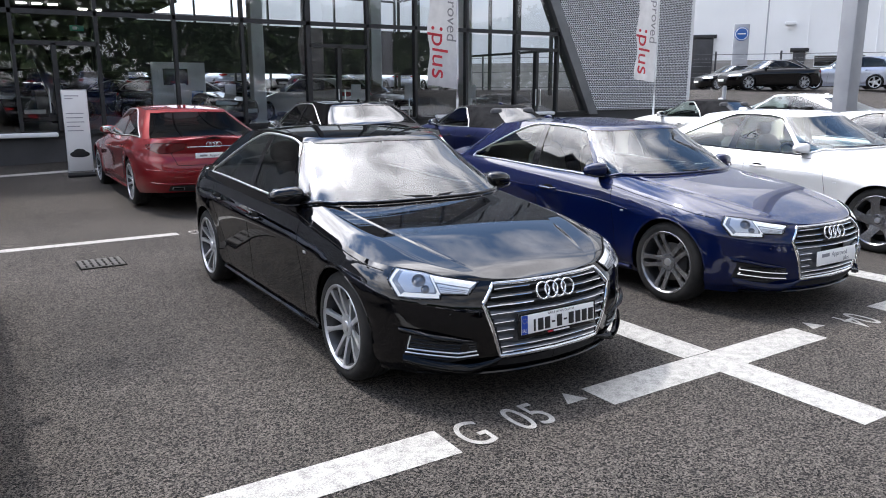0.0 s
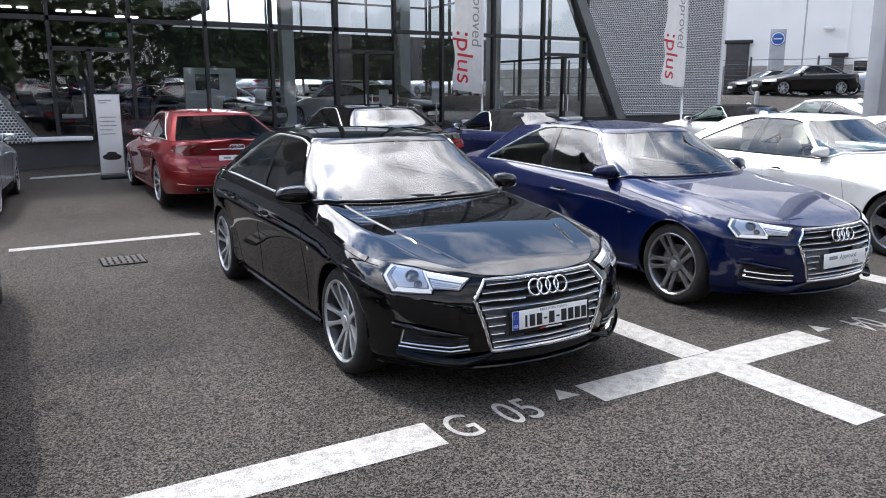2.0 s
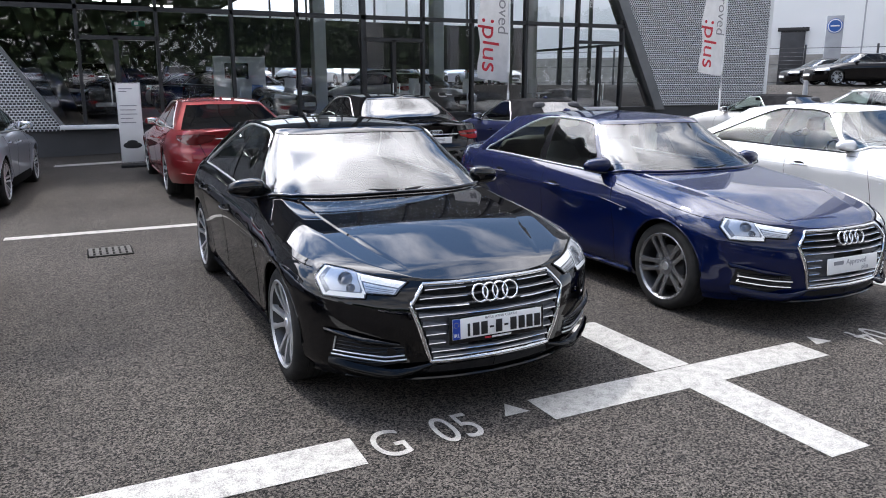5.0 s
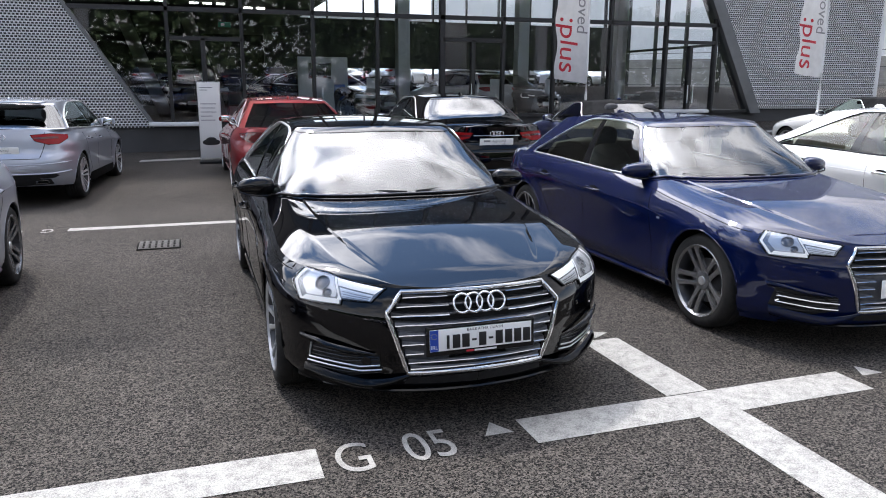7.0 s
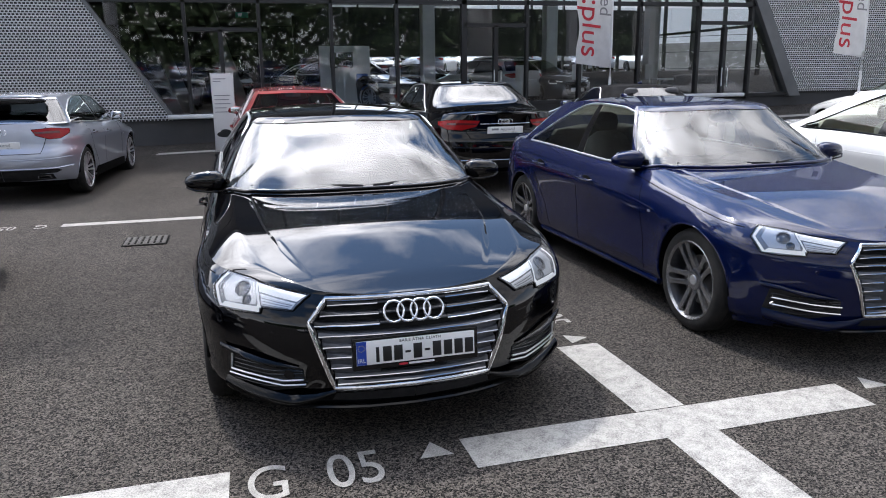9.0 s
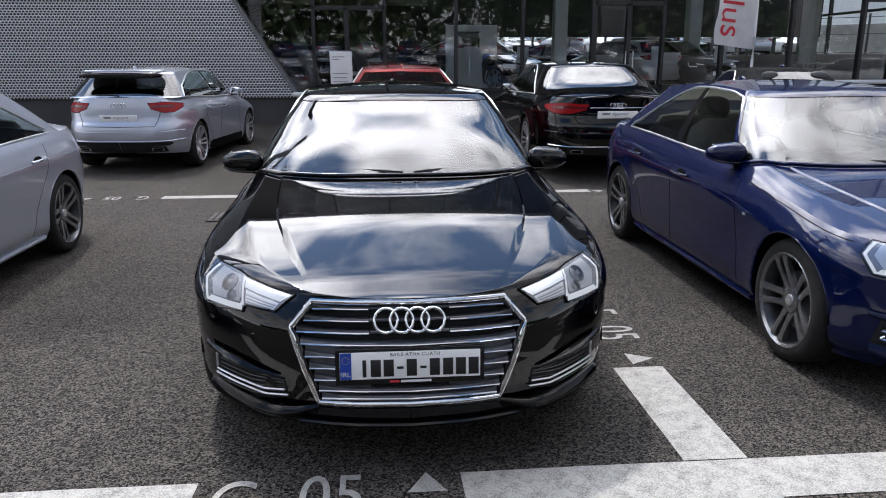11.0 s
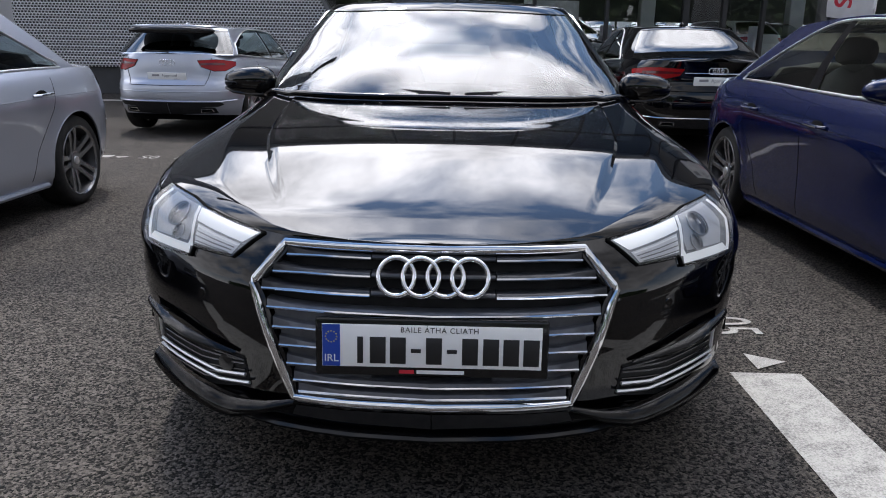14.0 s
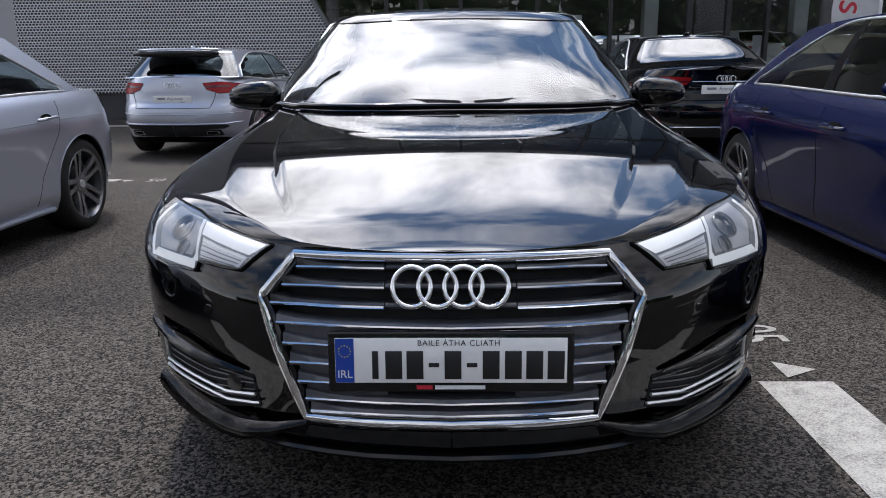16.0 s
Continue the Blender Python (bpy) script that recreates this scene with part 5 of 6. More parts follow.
    return tagged(ob, label, "road marking", "bay markings", "structure")


def painted_text(body, size, x, y, rot, label="white painted bay letters and numbers on asphalt"):
    holder = thing("bay_number", Matrix.Translation((x, y, ground_z(x, y) + 0.0045)) @ pose(0, 0, 0, 0, 0, rot), label, "road marking", "bay markings", "structure")
    text_mesh(body, size, LINE, holder, Matrix.Diagonal((0.66, 1, 1, 1)), "lettering", 0.0004)


def painted_arrow(x, y, rot, w=0.15, h=0.135):
    bm = bmesh.new()
    bm.faces.new([bm.verts.new(p) for p in ((-w / 2, 0, 0), (w / 2, 0, 0), (0, h, 0))])
    ob = new("bay_arrow", to_mesh("bay_arrow", bm, LINE, 0))
    ob.matrix_world = Matrix.Translation((x, y, ground_z(x, y) + 0.0045)) @ pose(0, 0, 0, 0, 0, rot)
    tagged(ob, "small white painted triangle beside the bay number", "road marking", "bay markings", "structure")


PITCH = 3.07
for k in (-3, -2, -1, 0, 1, 2, 3, 4):
    marking("front_line", 0.178 + PITCH * k, -0.268, 2.24 + PITCH * k, 0.0, "worn white painted line across the bay fronts")
for k in (0, 1, 2, 3):
    marking("cross_line", 1.075 + PITCH * k, 0.004, 1.340 + PITCH * k, 0.93, "worn white painted cross line between two bays")
    marking("cross_line", 1.075 + PITCH * k, -1.15, 1.340 + PITCH * k, -0.272, "worn white painted cross line between two bays")
    painted_arrow(1.195 + PITCH * k, 1.04, -90)
painted_text("G", 0.385, -0.675, -0.145, 0)
painted_text("05", 0.385, -0.315, -0.135, 0)
painted_arrow(0.04, -0.125, 0)
painted_text("F", 0.40, 3.33, -0.135, 180)
painted_text("04", 0.40, 2.83, -0.135, 180)
painted_arrow(2.42, -0.10, 0)
painted_text("05", 0.36, 1.225, 1.43, -90)
painted_text("F", 0.36, 1.225, 1.80, -90)
for k in (-2, -1, 0, 1, 2):
    marking("rear_line", -2.68 + PITCH * 0.99 * k, 6.12, -0.62 + PITCH * 0.99 * k, 6.29, "worn white painted line across the rear bays")
painted_text("G", 0.30, -2.90, 6.21, 180)
painted_text("05", 0.30, -3.25, 6.21, 180)
painted_text("G", 0.30, -0.42, 6.21, 180)
painted_arrow(2.52, 6.22, 180, 0.15, 0.12)
painted_arrow(-3.55, 6.22, 180, 0.15, 0.12)
marking("wall_line", -14, 13.38, 20, 13.72, "white painted line along the foot of the showroom")

# drain in the lane behind the front row
drain = thing("drain_grate", Matrix.Translation((-1.655, 4.99, 0)), "square cast-iron drain grate set in asphalt", "drain")
# solid near-black plate: shade of the hole drawn as a sheet under the bars
part("frame", box((-0.215, -0.215, 0.002), (0.215, 0.215, 0.008), 0.002), PIT, drain)
for k in range(7):
    part("bar", box((-0.2 + k * 0.06, -0.2, 0.006), (-0.162 + k * 0.06, 0.2, 0.016), 0.003), IRON, drain)
for k in range(4):
    part("cross_bar", box((-0.2, -0.2 + k * 0.125, 0.006), (0.2, -0.175 + k * 0.125, 0.014), 0.002), IRON, drain)

# ---- showroom ----
FY, TOP, SILL = 15.4, 9.6, 0.80


def setting(name, bm, mat, label, category, smooth=0.0):
    return tagged(new(name, to_mesh(name, bm, mat, smooth)), label, category, kind="structure")


def outline_wall(name, pts, y0, y1, mat, label, category="wall"):
    bm = bmesh.new()
    a = [bm.verts.new((x, y0, z)) for x, z in pts]
    b = [bm.verts.new((x, y1, z)) for x, z in pts]
    bm.faces.new(a)
    bm.faces.new(b[::-1])
    for i in range(len(pts)):
        j = (i + 1) % len(pts)
        bm.faces.new((a[j], a[i], b[i], b[j]))
    bmesh.ops.recalc_face_normals(bm, faces=bm.faces[:])
    return setting(name, bm, mat, label, category)


DL = lambda z: -2.05 - (z - SILL) * 0.63  # noqa: E731  slanting west jamb
DR = lambda z: 14.75 - (z - 1.0) * 0.52  # noqa: E731  slanting east jamb
XE = 19.62
outline_wall("plinth", [(-30, -0.2), (XE, -0.2), (XE, 1.08), (14.9, 1.02), (-2.1, 0.74), (-30, 0.66)], FY + 0.05, FY + 0.35, PLINTH, "dark grey smooth plinth under the showroom front")


def clad_panels(name, left, right, base, label):
    """Folded cladding: shallow horizontal pleats, each row tilted forward at its lower edge."""
    bm = bmesh.new()
    pitch, z = 0.115, base
    rows = []
    while z < TOP:
        for dz, dy in ((0.0, 0.0), (0.085, -0.022), (0.098, 0.0)):
            zz = z + dz
            rows.append([bm.verts.new((left(zz) + (right(zz) - left(zz)) * i / 10, FY - 0.02 + dy, zz)) for i in range(11)])
        z += pitch
    grid_faces(bm, rows)
    return setting(name, bm, PERF, label, "wall cladding")


clad_panels("wall_cladding_west", lambda z: -30.0, lambda z: DL(z) - 0.05, 0.70, "silver perforated pleated metal cladding")
clad_panels("wall_cladding_east", lambda z: DR(z) + 0.32, lambda z: XE, 1.06, "silver perforated pleated metal cladding")
outline_wall("cladding_backing_west", [(-30, 0.66), (DL(0.7), 0.70), (DL(TOP), TOP), (-30, TOP)], FY + 0.02, FY + 0.3, FRAME_BLACK, "black backing behind the perforated cladding")
outline_wall("cladding_backing_east", [(DR(1.0) + 0.3, 1.02), (XE, 1.06), (XE, TOP), (DR(TOP) + 0.3, TOP)], FY + 0.02, FY + 0.3, FRAME_BLACK, "black backing behind the perforated cladding")
outline_wall("jamb_trim_west", [(DL(0.72) - 0.07, 0.72), (DL(0.72) + 0.02, 0.72), (DL(TOP) + 0.02, TOP), (DL(TOP) - 0.07, TOP)], FY - 0.10, FY + 0.3, FRAME_GREY, "grey metal edge trim along the slanting cladding", "trim")
outline_wall("jamb_trim_east", [(DR(0.95) - 0.04, 0.95), (DR(0.95) + 0.34, 0.95), (DR(TOP) + 0.34, TOP), (DR(TOP) - 0.04, TOP)], FY - 0.16, FY + 0.3, FRAME_GREY, "grey metal edge trim along the slanting cladding", "trim")
outline_wall("wall_end_east", [(XE, -0.2), (XE + 0.2, -0.2), (XE + 0.2, TOP), (XE, TOP)], FY, FY + 3.0, WALL_WHITE, "pale end wall of the showroom")
setting("roof", box((-30, FY + 0.3, TOP), (XE + 0.2, FY + 22, TOP + 0.4)), FRAME_GREY, "flat grey metal showroom roof", "roof")

curtain = thing("curtain_wall", Matrix.Translation((0, FY, 0)), "black-framed glass curtain wall of the showroom", "window", kind="structure")
MULL = [-1.62, 0.02, 1.69, 3.28, 4.99, 6.68, 8.17, 9.90, 11.70, 13.38]
TRANS = 3.34


def sill_z(x):
    return 0.80 + 0.013 * (x + 2)


def bar(name, x0, z0, x1, z1, w=0.07, d=0.16, mat=FRAME_BLACK):
    v = Vector((x1 - x0, 0, z1 - z0))
    n = Vector((-v.z, 0, v.x)).normalized() * w / 2
    bm = bmesh.new()
    pts = [(x0 - n.x, z0 - n.z), (x0 + n.x, z0 + n.z), (x1 + n.x, z1 + n.z), (x1 - n.x, z1 - n.z)]
    a = [bm.verts.new((x, -d / 2, z)) for x, z in pts]
    b = [bm.verts.new((x, d / 2, z)) for x, z in pts]
    bm.faces.new(a)
    bm.faces.new(b[::-1])
    for i in range(4):
        bm.faces.new((a[(i + 1) % 4], a[i], b[i], b[(i + 1) % 4]))
    bmesh.ops.recalc_face_normals(bm, faces=bm.faces[:])
    return part(name, bm, mat, curtain, smooth=0)


for k, x in enumerate(MULL):
    bar("mullion", x, sill_z(x) - 0.1, x, TOP, 0.075 if k not in (4,) else 0.13)
bar("transom", DL(TRANS), TRANS, DR(TRANS), TRANS + 0.10, 0.10)
bar("transom", DL(6.6), 6.6, DR(6.6), 6.7, 0.10)
bar("bottom_rail", DL(0.8), 0.80, DR(1.0), 0.80 + 0.013 * 16.5, 0.09)
for a, b, z in ((0, 1, 2.72), (4, 5, 2.85), (8, 9, 2.95)):
    bar("door_head", MULL[a], z, MULL[b], z, 0.09)
for x in (-0.86, 5.83, 12.54):
    bar("door_stile", x, sill_z(x), x, 2.72 if x < 0 else 2.85, 0.10)
# panes, one by one
edges = [None] + MULL + [None]
for lo, hi in ((0.82, TRANS - 0.02), (TRANS + 0.12, 6.56), (6.72, TOP)):
    for a, b in zip(edges, edges[1:]):
        z0 = lo if lo > 1 else None
        l0, l1 = (a, a) if a is not None else (DL(lo), DL(hi))
        r0, r1 = (b, b) if b is not None else (DR(lo), DR(hi))
        if l0 > r0 or l1 > r1:
            continue
        zl, zr = (z0, z0) if z0 else (sill_z(l0), sill_z(r0))
        bm = bmesh.new()
        t = 0.3 * random.uniform(-0.004, 0.004)
        bm.faces.new([bm.verts.new(p) for p in ((l0, t, zl), (r0, -t, zr), (r1, -t, hi), (l1, t, hi))])
        part("pane", bm, FACADE_GLASS, curtain, smooth=0)
for x, n in ((-1.3, 1), (5.5, 2), (12.2, 2)):
    for k in range(n):
        part("pull_handle", tube([(x + 0.26 + 0.18 * k, -0.13, 1.25), (x + 0.26 + 0.18 * k, -0.13, 1.75)], 0.014), SATIN, curtain)
sills = ((-2.15, -0.95, 0.79), (8.8, 10.1, 0.99), (10.3, 13.2, 1.02))
for a, b, z in sills:
    ob = new("white_sill", to_mesh("white_sill", box((a, FY - 0.22, z - 0.06), (b, FY - 0.02, z + 0.04), 0.03), SILL_WHITE))
    tagged(ob, "white rounded metal sill along the foot of the glass", "sill", "white sills", "structure")
exit_sign = thing("exit_sign", Matrix.Translation((-0.35, FY + 0.06, 3.05)), "green emergency exit sign hung inside the glass", "sign")
part("panel", box((-0.14, -0.01, -0.06), (0.14, 0.01, 0.06), 0.004), EXIT_GREEN, exit_sign)
part("bracket", box((-0.02, -0.01, 0.06), (0.02, 0.01, 0.26)), FRAME_BLACK, exit_sign)
part("pictogram_bar", box((-0.08, -0.014, -0.03), (0.0, -0.01, 0.035)), WHITE_INK, exit_sign)

# inside the showroom
IZ = 0.72
setting("floor_showroom", box((-29.5, FY + 0.36, IZ - 0.1), (XE, FY + 21.6, IZ)), INNER_FLOOR, "grey polished tiled showroom floor", "floor")
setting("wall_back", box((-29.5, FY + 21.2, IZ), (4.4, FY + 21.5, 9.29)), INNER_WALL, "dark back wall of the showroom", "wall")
rear_glass = thing("rear_curtain_wall", Matrix.Translation((0, FY + 21.7, 0)), "black-framed glass wall at the back of the showroom", "window", kind="structure")
for k in range(10):
    part("mullion", box((2.0 + k * 1.95, -0.08, IZ), (2.09 + k * 1.95, 0.08, 9.3)), FRAME_BLACK, rear_glass)
for z in (IZ, 3.4, 6.8, 9.2):
    part("transom", box((2.0, -0.07, z), (XE, 0.07, z + 0.1)), FRAME_BLACK, rear_glass)
# added board: blocks the bright sky behind, leaves the cars below in view
setting("gallery_front", box((2.0, FY + 15.0, 2.5), (XE, FY + 15.2, 4.6)), INNER_WALL, "dark added board that blocks the bright sky behind the showroom", "wall")
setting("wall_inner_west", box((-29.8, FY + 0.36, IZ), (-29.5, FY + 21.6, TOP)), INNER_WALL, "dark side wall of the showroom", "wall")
side_glass = thing("side_curtain_wall", Matrix.Translation((XE + 0.1, FY, 0)), "black-framed glass side wall of the showroom", "window", kind="structure")
for k in range(9):
    part("mullion", box((-0.08, 3.0 + 2.3 * k, 1.0), (0.08, 3.09 + 2.3 * k, 9.3)), FRAME_BLACK, side_glass)
for z in (1.0, 3.4, 6.8, 9.2):
    part("transom", box((-0.07, 3.0, z), (0.07, 21.5, z + 0.1)), FRAME_BLACK, side_glass)
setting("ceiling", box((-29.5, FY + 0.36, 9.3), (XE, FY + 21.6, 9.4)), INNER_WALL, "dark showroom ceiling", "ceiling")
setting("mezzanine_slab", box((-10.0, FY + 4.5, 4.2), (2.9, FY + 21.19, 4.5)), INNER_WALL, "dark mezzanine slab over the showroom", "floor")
for k, (x, y) in enumerate([(-1.5, 6.2), (-1.1, 6.2), (-0.7, 6.2), (0.3, 6.6), (0.7, 6.6), (1.1, 6.6), (-4.0, 6.8), (-3.6, 6.8), (-3.2, 6.8), (2.0, 7.5), (2.4, 7.5)]):
    li = new("ceiling_light", to_mesh("ceiling_light", box((x - 1.33, FY + y - 0.02, 4.15), (x - 1.07, FY + y + 0.06, 4.196), 0.005), LED))
    tagged(li, "small white linear light under the mezzanine", "ceiling light", "mezzanine lights")
for x0, x1, z1 in ((-3.0, -1.6, 3.7), (-1.4, -0.2, 3.6)):
    bm = bmesh.new()
    a = [bm.verts.new(p) for p in ((x0, FY + 2.6, z1), (x0 + 0.35, FY + 2.6, z1), (x1, FY + 2.6, IZ), (x1 - 0.35, FY + 2.6, IZ))]
    bm.faces.new(a)
    bmesh.ops.solidify(bm, geom=bm.faces[:], thickness=0.3)
    setting("slanting_column", bm, WHITE_PANEL, "pale slanting showroom column", "column")
for x in (5.2, 9.4, 13.2):
    setting("column", box((x, FY + 5.0, IZ), (x + 0.4, FY + 5.4, 9.3), 0.02), WHITE_PANEL, "white square showroom column", "column")
for x, y in ((2.3, 2.4), (3.9, 3.2), (8.9, 1.6), (11.3, 1.7), (7.4, 2.2)):
    st = thing("price_stand", Matrix.Translation((x, FY + y, IZ)), "slim white price stand on the showroom floor", "stand", "price stands")
    part("post", box((-0.015, -0.015, 0.0), (0.015, 0.015, 0.9), 0.003), SATIN, st)
    part("board", box((-0.16, -0.012, 0.75), (0.16, 0.012, 1.18), 0.006), WHITE_PANEL, st)
    part("foot", box((-0.13, -0.13, 0.0), (0.13, 0.13, 0.012), 0.004), SATIN, st)
tv = thing("wall_screen", Matrix.Translation((2.4, FY + 2.8, IZ)), "black display screen on a white panel stand", "screen")
part("panel", box((-0.7, 0.0, 0.0), (0.7, 0.12, 1.75), 0.01), WHITE_PANEL, tv)
part("screen", box((-0.42, -0.05, 1.15), (0.22, -0.002, 1.58), 0.006), PIANO, tv)
part("poster", box((0.3, -0.012, 0.55), (0.62, -0.002, 1.0), 0.002), SIGN_BLUE, tv)
for x, y in ((12.3, 3.2), (13.0, 3.9)):
    tb = thing("showroom_table", Matrix.Translation((x, FY + y, IZ)), "white round meeting table in the showroom", "table", "showroom tables")
    part("tabletop", lathe([(0.70, 0.0), (0.70, 0.45), (0.74, 0.46), (0.74, 0.0)], 28, "z"), WHITE_PANEL, tb)
    part("leg", lathe([(0.0, 0.22), (0.015, 0.22), (0.03, 0.03), (0.70, 0.03)], 20, "z"), SATIN, tb)


# ---- banners, lamp columns, sign board ----
def banner(x, y, h, bottom, label):
    b = thing("flag_banner", Matrix.Translation((x, y, ground_z(x, y))), label, "flag", "flag banners")
    part("foot", box((-0.35, -0.35, 0.0), (0.35, 0.35, 0.06), 0.02), POLE_GREY, b)
    pole = tube([(0.012 * math.sin(z), 0, z) for z in (i * h / 12 for i in range(13))], 0.028)
    part("pole", pole, WHITE_INK, b, "white flag pole")
    bm = bmesh.new()
    rows = []
    n, k = 40, 10
    wid = 0.80

    def cloth(u, v):
        wave = 0.06 * math.sin(5.2 * v + 2.0 * u) * u + 0.035 * math.sin(11 * v - 3 * u) * u
        tatter = 0.05 * math.sin(23 * v) * max(0, u - 0.8) * 3
        return Vector((-(wid + tatter) * u * (0.94 + 0.03 * math.sin(4 * v)), wave, bottom + (h - 0.1 - bottom) * v + 0.10 * (1 - v) * u))

    for j in range(n + 1):
        rows.append([bm.verts.new(cloth(i / k, j / n)) for i in range(k + 1)])
    grid_faces(bm, rows)
    bmesh.ops.solidify(bm, geom=bm.faces[:], thickness=0.003)
    fl = part("flag_cloth", bm, FLAG, b, "white fabric banner with red and grey lettering")
    hh = h - 0.1 - bottom
    for body, size, mat, u, v0, sp in ((":plus", 0.66, RED_INK, 0.62, 0.21, 1.0), ("Approved", 0.38, GREY_INK, 0.20, 0.50, 1.0)):
        ob = text_mesh(body, size, mat, fl, Matrix.Identity(4), "lettering", 0.001, sp, own=True)
        me = ob.data
        for v in me.vertices:
            # reading downwards, laid on the cloth
            du, dv = v.co.y, -v.co.x
            p = cloth(min(max(u - du / wid, 0.0), 1.0), v0 + dv / hh)
            v.co = p + Vector((0, -0.006 + (0.003 if v.co.z > 0 else 0), 0))
    part("maker_name_bar", box((-0.30, -0.012, bottom + hh * 0.80), (-0.12, -0.004, bottom + hh * 0.94)), GREY_INK, fl)
    part("clip", tube([(0.0, 0.0, bottom + 0.02), (-0.06, 0.0, bottom + 0.06)], 0.012), SATIN, b)


banner(7.05, 11.6, 5.2, 1.5, "white fabric flag banner with red plus lettering behind the parked cars")
banner(13.0, 11.0, 5.2, 1.6, "white fabric flag banner with red plus lettering beside the parked cars")


def lamp_column(x, y, label):
    b = thing("lamp_column", Matrix.Translation((x, y, ground_z(x, y))), label, "lamp post", "lamp columns")
    part("base_plate", box((-0.32, -0.32, 0), (0.32, 0.32, 0.05), 0.01), POLE_GREY, b)
    part("shaft", box((-0.2, -0.16, 0.05), (0.2, 0.16, 7.0), 0.02), POLE_GREY, b)
    part("access_door", box((-0.12, -0.175, 0.6), (0.12, -0.158, 1.2), 0.005), POLE_GREY, b)
    part("lamp_arm", box((-1.1, -0.08, 6.9), (1.1, 0.08, 7.05), 0.02), POLE_GREY, b)
    for s in (-1, 1):
        part("lamp_head", box((s * 1.1 - 0.35, -0.16, 6.86), (s * 1.1 + 0.35, 0.16, 6.96), 0.03), POLE_GREY, b)


lamp_column(12.62, 5.6, "thick grey painted steel lamp column among parked cars")
lamp_column(-4.47, 5.6, "thick grey painted steel lamp column among parked cars")

board = thing("sign_board", Matrix.Translation((-0.87, 12.6, ground_z(-0.87, 12.6) + 0.0)) @ pose(0, 0, 0, 0, 0, -3), "white freestanding information board with grey text lines", "sign board")
part("base", box((-0.24, -0.20, 0.0), (0.24, 0.20, 0.05), 0.015), MATT, board)
part("panel", box((-0.21, -0.025, 0.10), (0.21, 0.025, 1.60), 0.008), WHITE_PANEL, board)
part("edge_frame", tube([(-0.212, 0, 0.08), (0.212, 0, 0.08), (0.212, 0, 1.61), (-0.212, 0, 1.61)], 0.014, True), SATIN, board)
for i, (z, w) in enumerate(((1.50, 0.24), (1.45, 0.14), (1.18, 0.30), (1.10, 0.28), (1.02, 0.30), (0.94, 0.22), (0.86, 0.27))):
    part("text_bar", box((-0.17, -0.028, z - 0.008), (-0.17 + w, -0.0255, z + 0.008)), GREY_INK, board)
bm = blob((0.17, 0.004, 0.06), (0, -0.027, 0.42), 2.4, 8)
blob((0.10, 0.004, 0.05), (0.0, -0.027, 0.47), 2.4, 8, bm=bm)
part("car_picture", bm, INK, board, "printed picture of a dark car")


# ---- other car shapes ----
A3 = Shape(
    L=4.31, hw=0.888, fo=0.86, wb=2.637, Lr=0.70, qr=4.2,
    nose=((0.17, 0.115), (0.27, 0.03), (0.46, 0.0), (0.64, 0.045), (0.74, 0.10), (0.8, 0.15)),
    tail=((0.25, 0.10), (0.35, 0.04), (0.5, 0.0), (0.62, 0.01), (0.72, 0.07), (0.9, 0.09), (1.02, 0.12)),
    edge=((0, 0.70), (0.3, 0.72), (0.6, 0.77), (0.9, 0.82), (1.3, 0.89), (1.7, 0.94), (2.6, 0.965), (3.4, 1.0), (4.0, 1.02), (4.31, 1.02)),
    crown=((0, 0.0), (0.09, 0.006), (0.2, 0.03), (0.4, 0.055), (0.8, 0.075), (1.4, 0.10), (2.0, 0.08), (3.6, 0.02), (4.31, 0.012)),
    cab={"front": (1.22, 1.90), "front_bow": (0.40, 0.22), "rear": (4.16, 3.80), "rear_bow": (0.26, 0.20), "w": (0.80, 0.60), "s": (0.95, 1.01, 1.97, 2.10), "b": (1.36, 1.40), "arc": 0.5},
    roof=((1.8, 1.33), (2.2, 1.375), (2.7, 1.39), (3.3, 1.375), (3.8, 1.34), (4.2, 1.30)),
)
A7 = Shape(
    L=4.97, hw=0.955, fo=0.92, wb=2.914, wr=0.345, arch=0.38, Lr=0.80, qr=3.8,
    nose=((0.17, 0.115), (0.27, 0.03), (0.46, 0.0), (0.64, 0.045), (0.74, 0.10), (0.8, 0.15)),
    tail=((0.25, 0.12), (0.35, 0.05), (0.5, 0.0), (0.66, 0.02), (0.78, 0.09), (0.95, 0.06), (1.02, 0.05)),
    edge=((0, 0.69), (0.3, 0.71), (0.6, 0.75), (0.9, 0.80), (1.4, 0.88), (1.8, 0.93), (2.8, 0.95), (3.8, 0.985), (4.4, 0.985), (4.97, 0.975)),
    crown=((0, 0.0), (0.09, 0.006), (0.2, 0.03), (0.4, 0.055), (0.8, 0.075), (1.4, 0.10), (2.0, 0.08), (3.6, 0.06), (4.4, 0.03), (4.97, 0.03)),
    cab={"front": (1.42, 2.15), "front_bow": (0.42, 0.22), "rear": (4.74, 3.70), "rear_bow": (0.34, 0.22), "w": (0.83, 0.58), "s": (0.95, 1.01, 1.93, 2.24)},
    roof=((2.0, 1.33), (2.4, 1.37), (2.9, 1.38), (3.5, 1.345), (4.1, 1.25), (4.8, 1.05)),
)
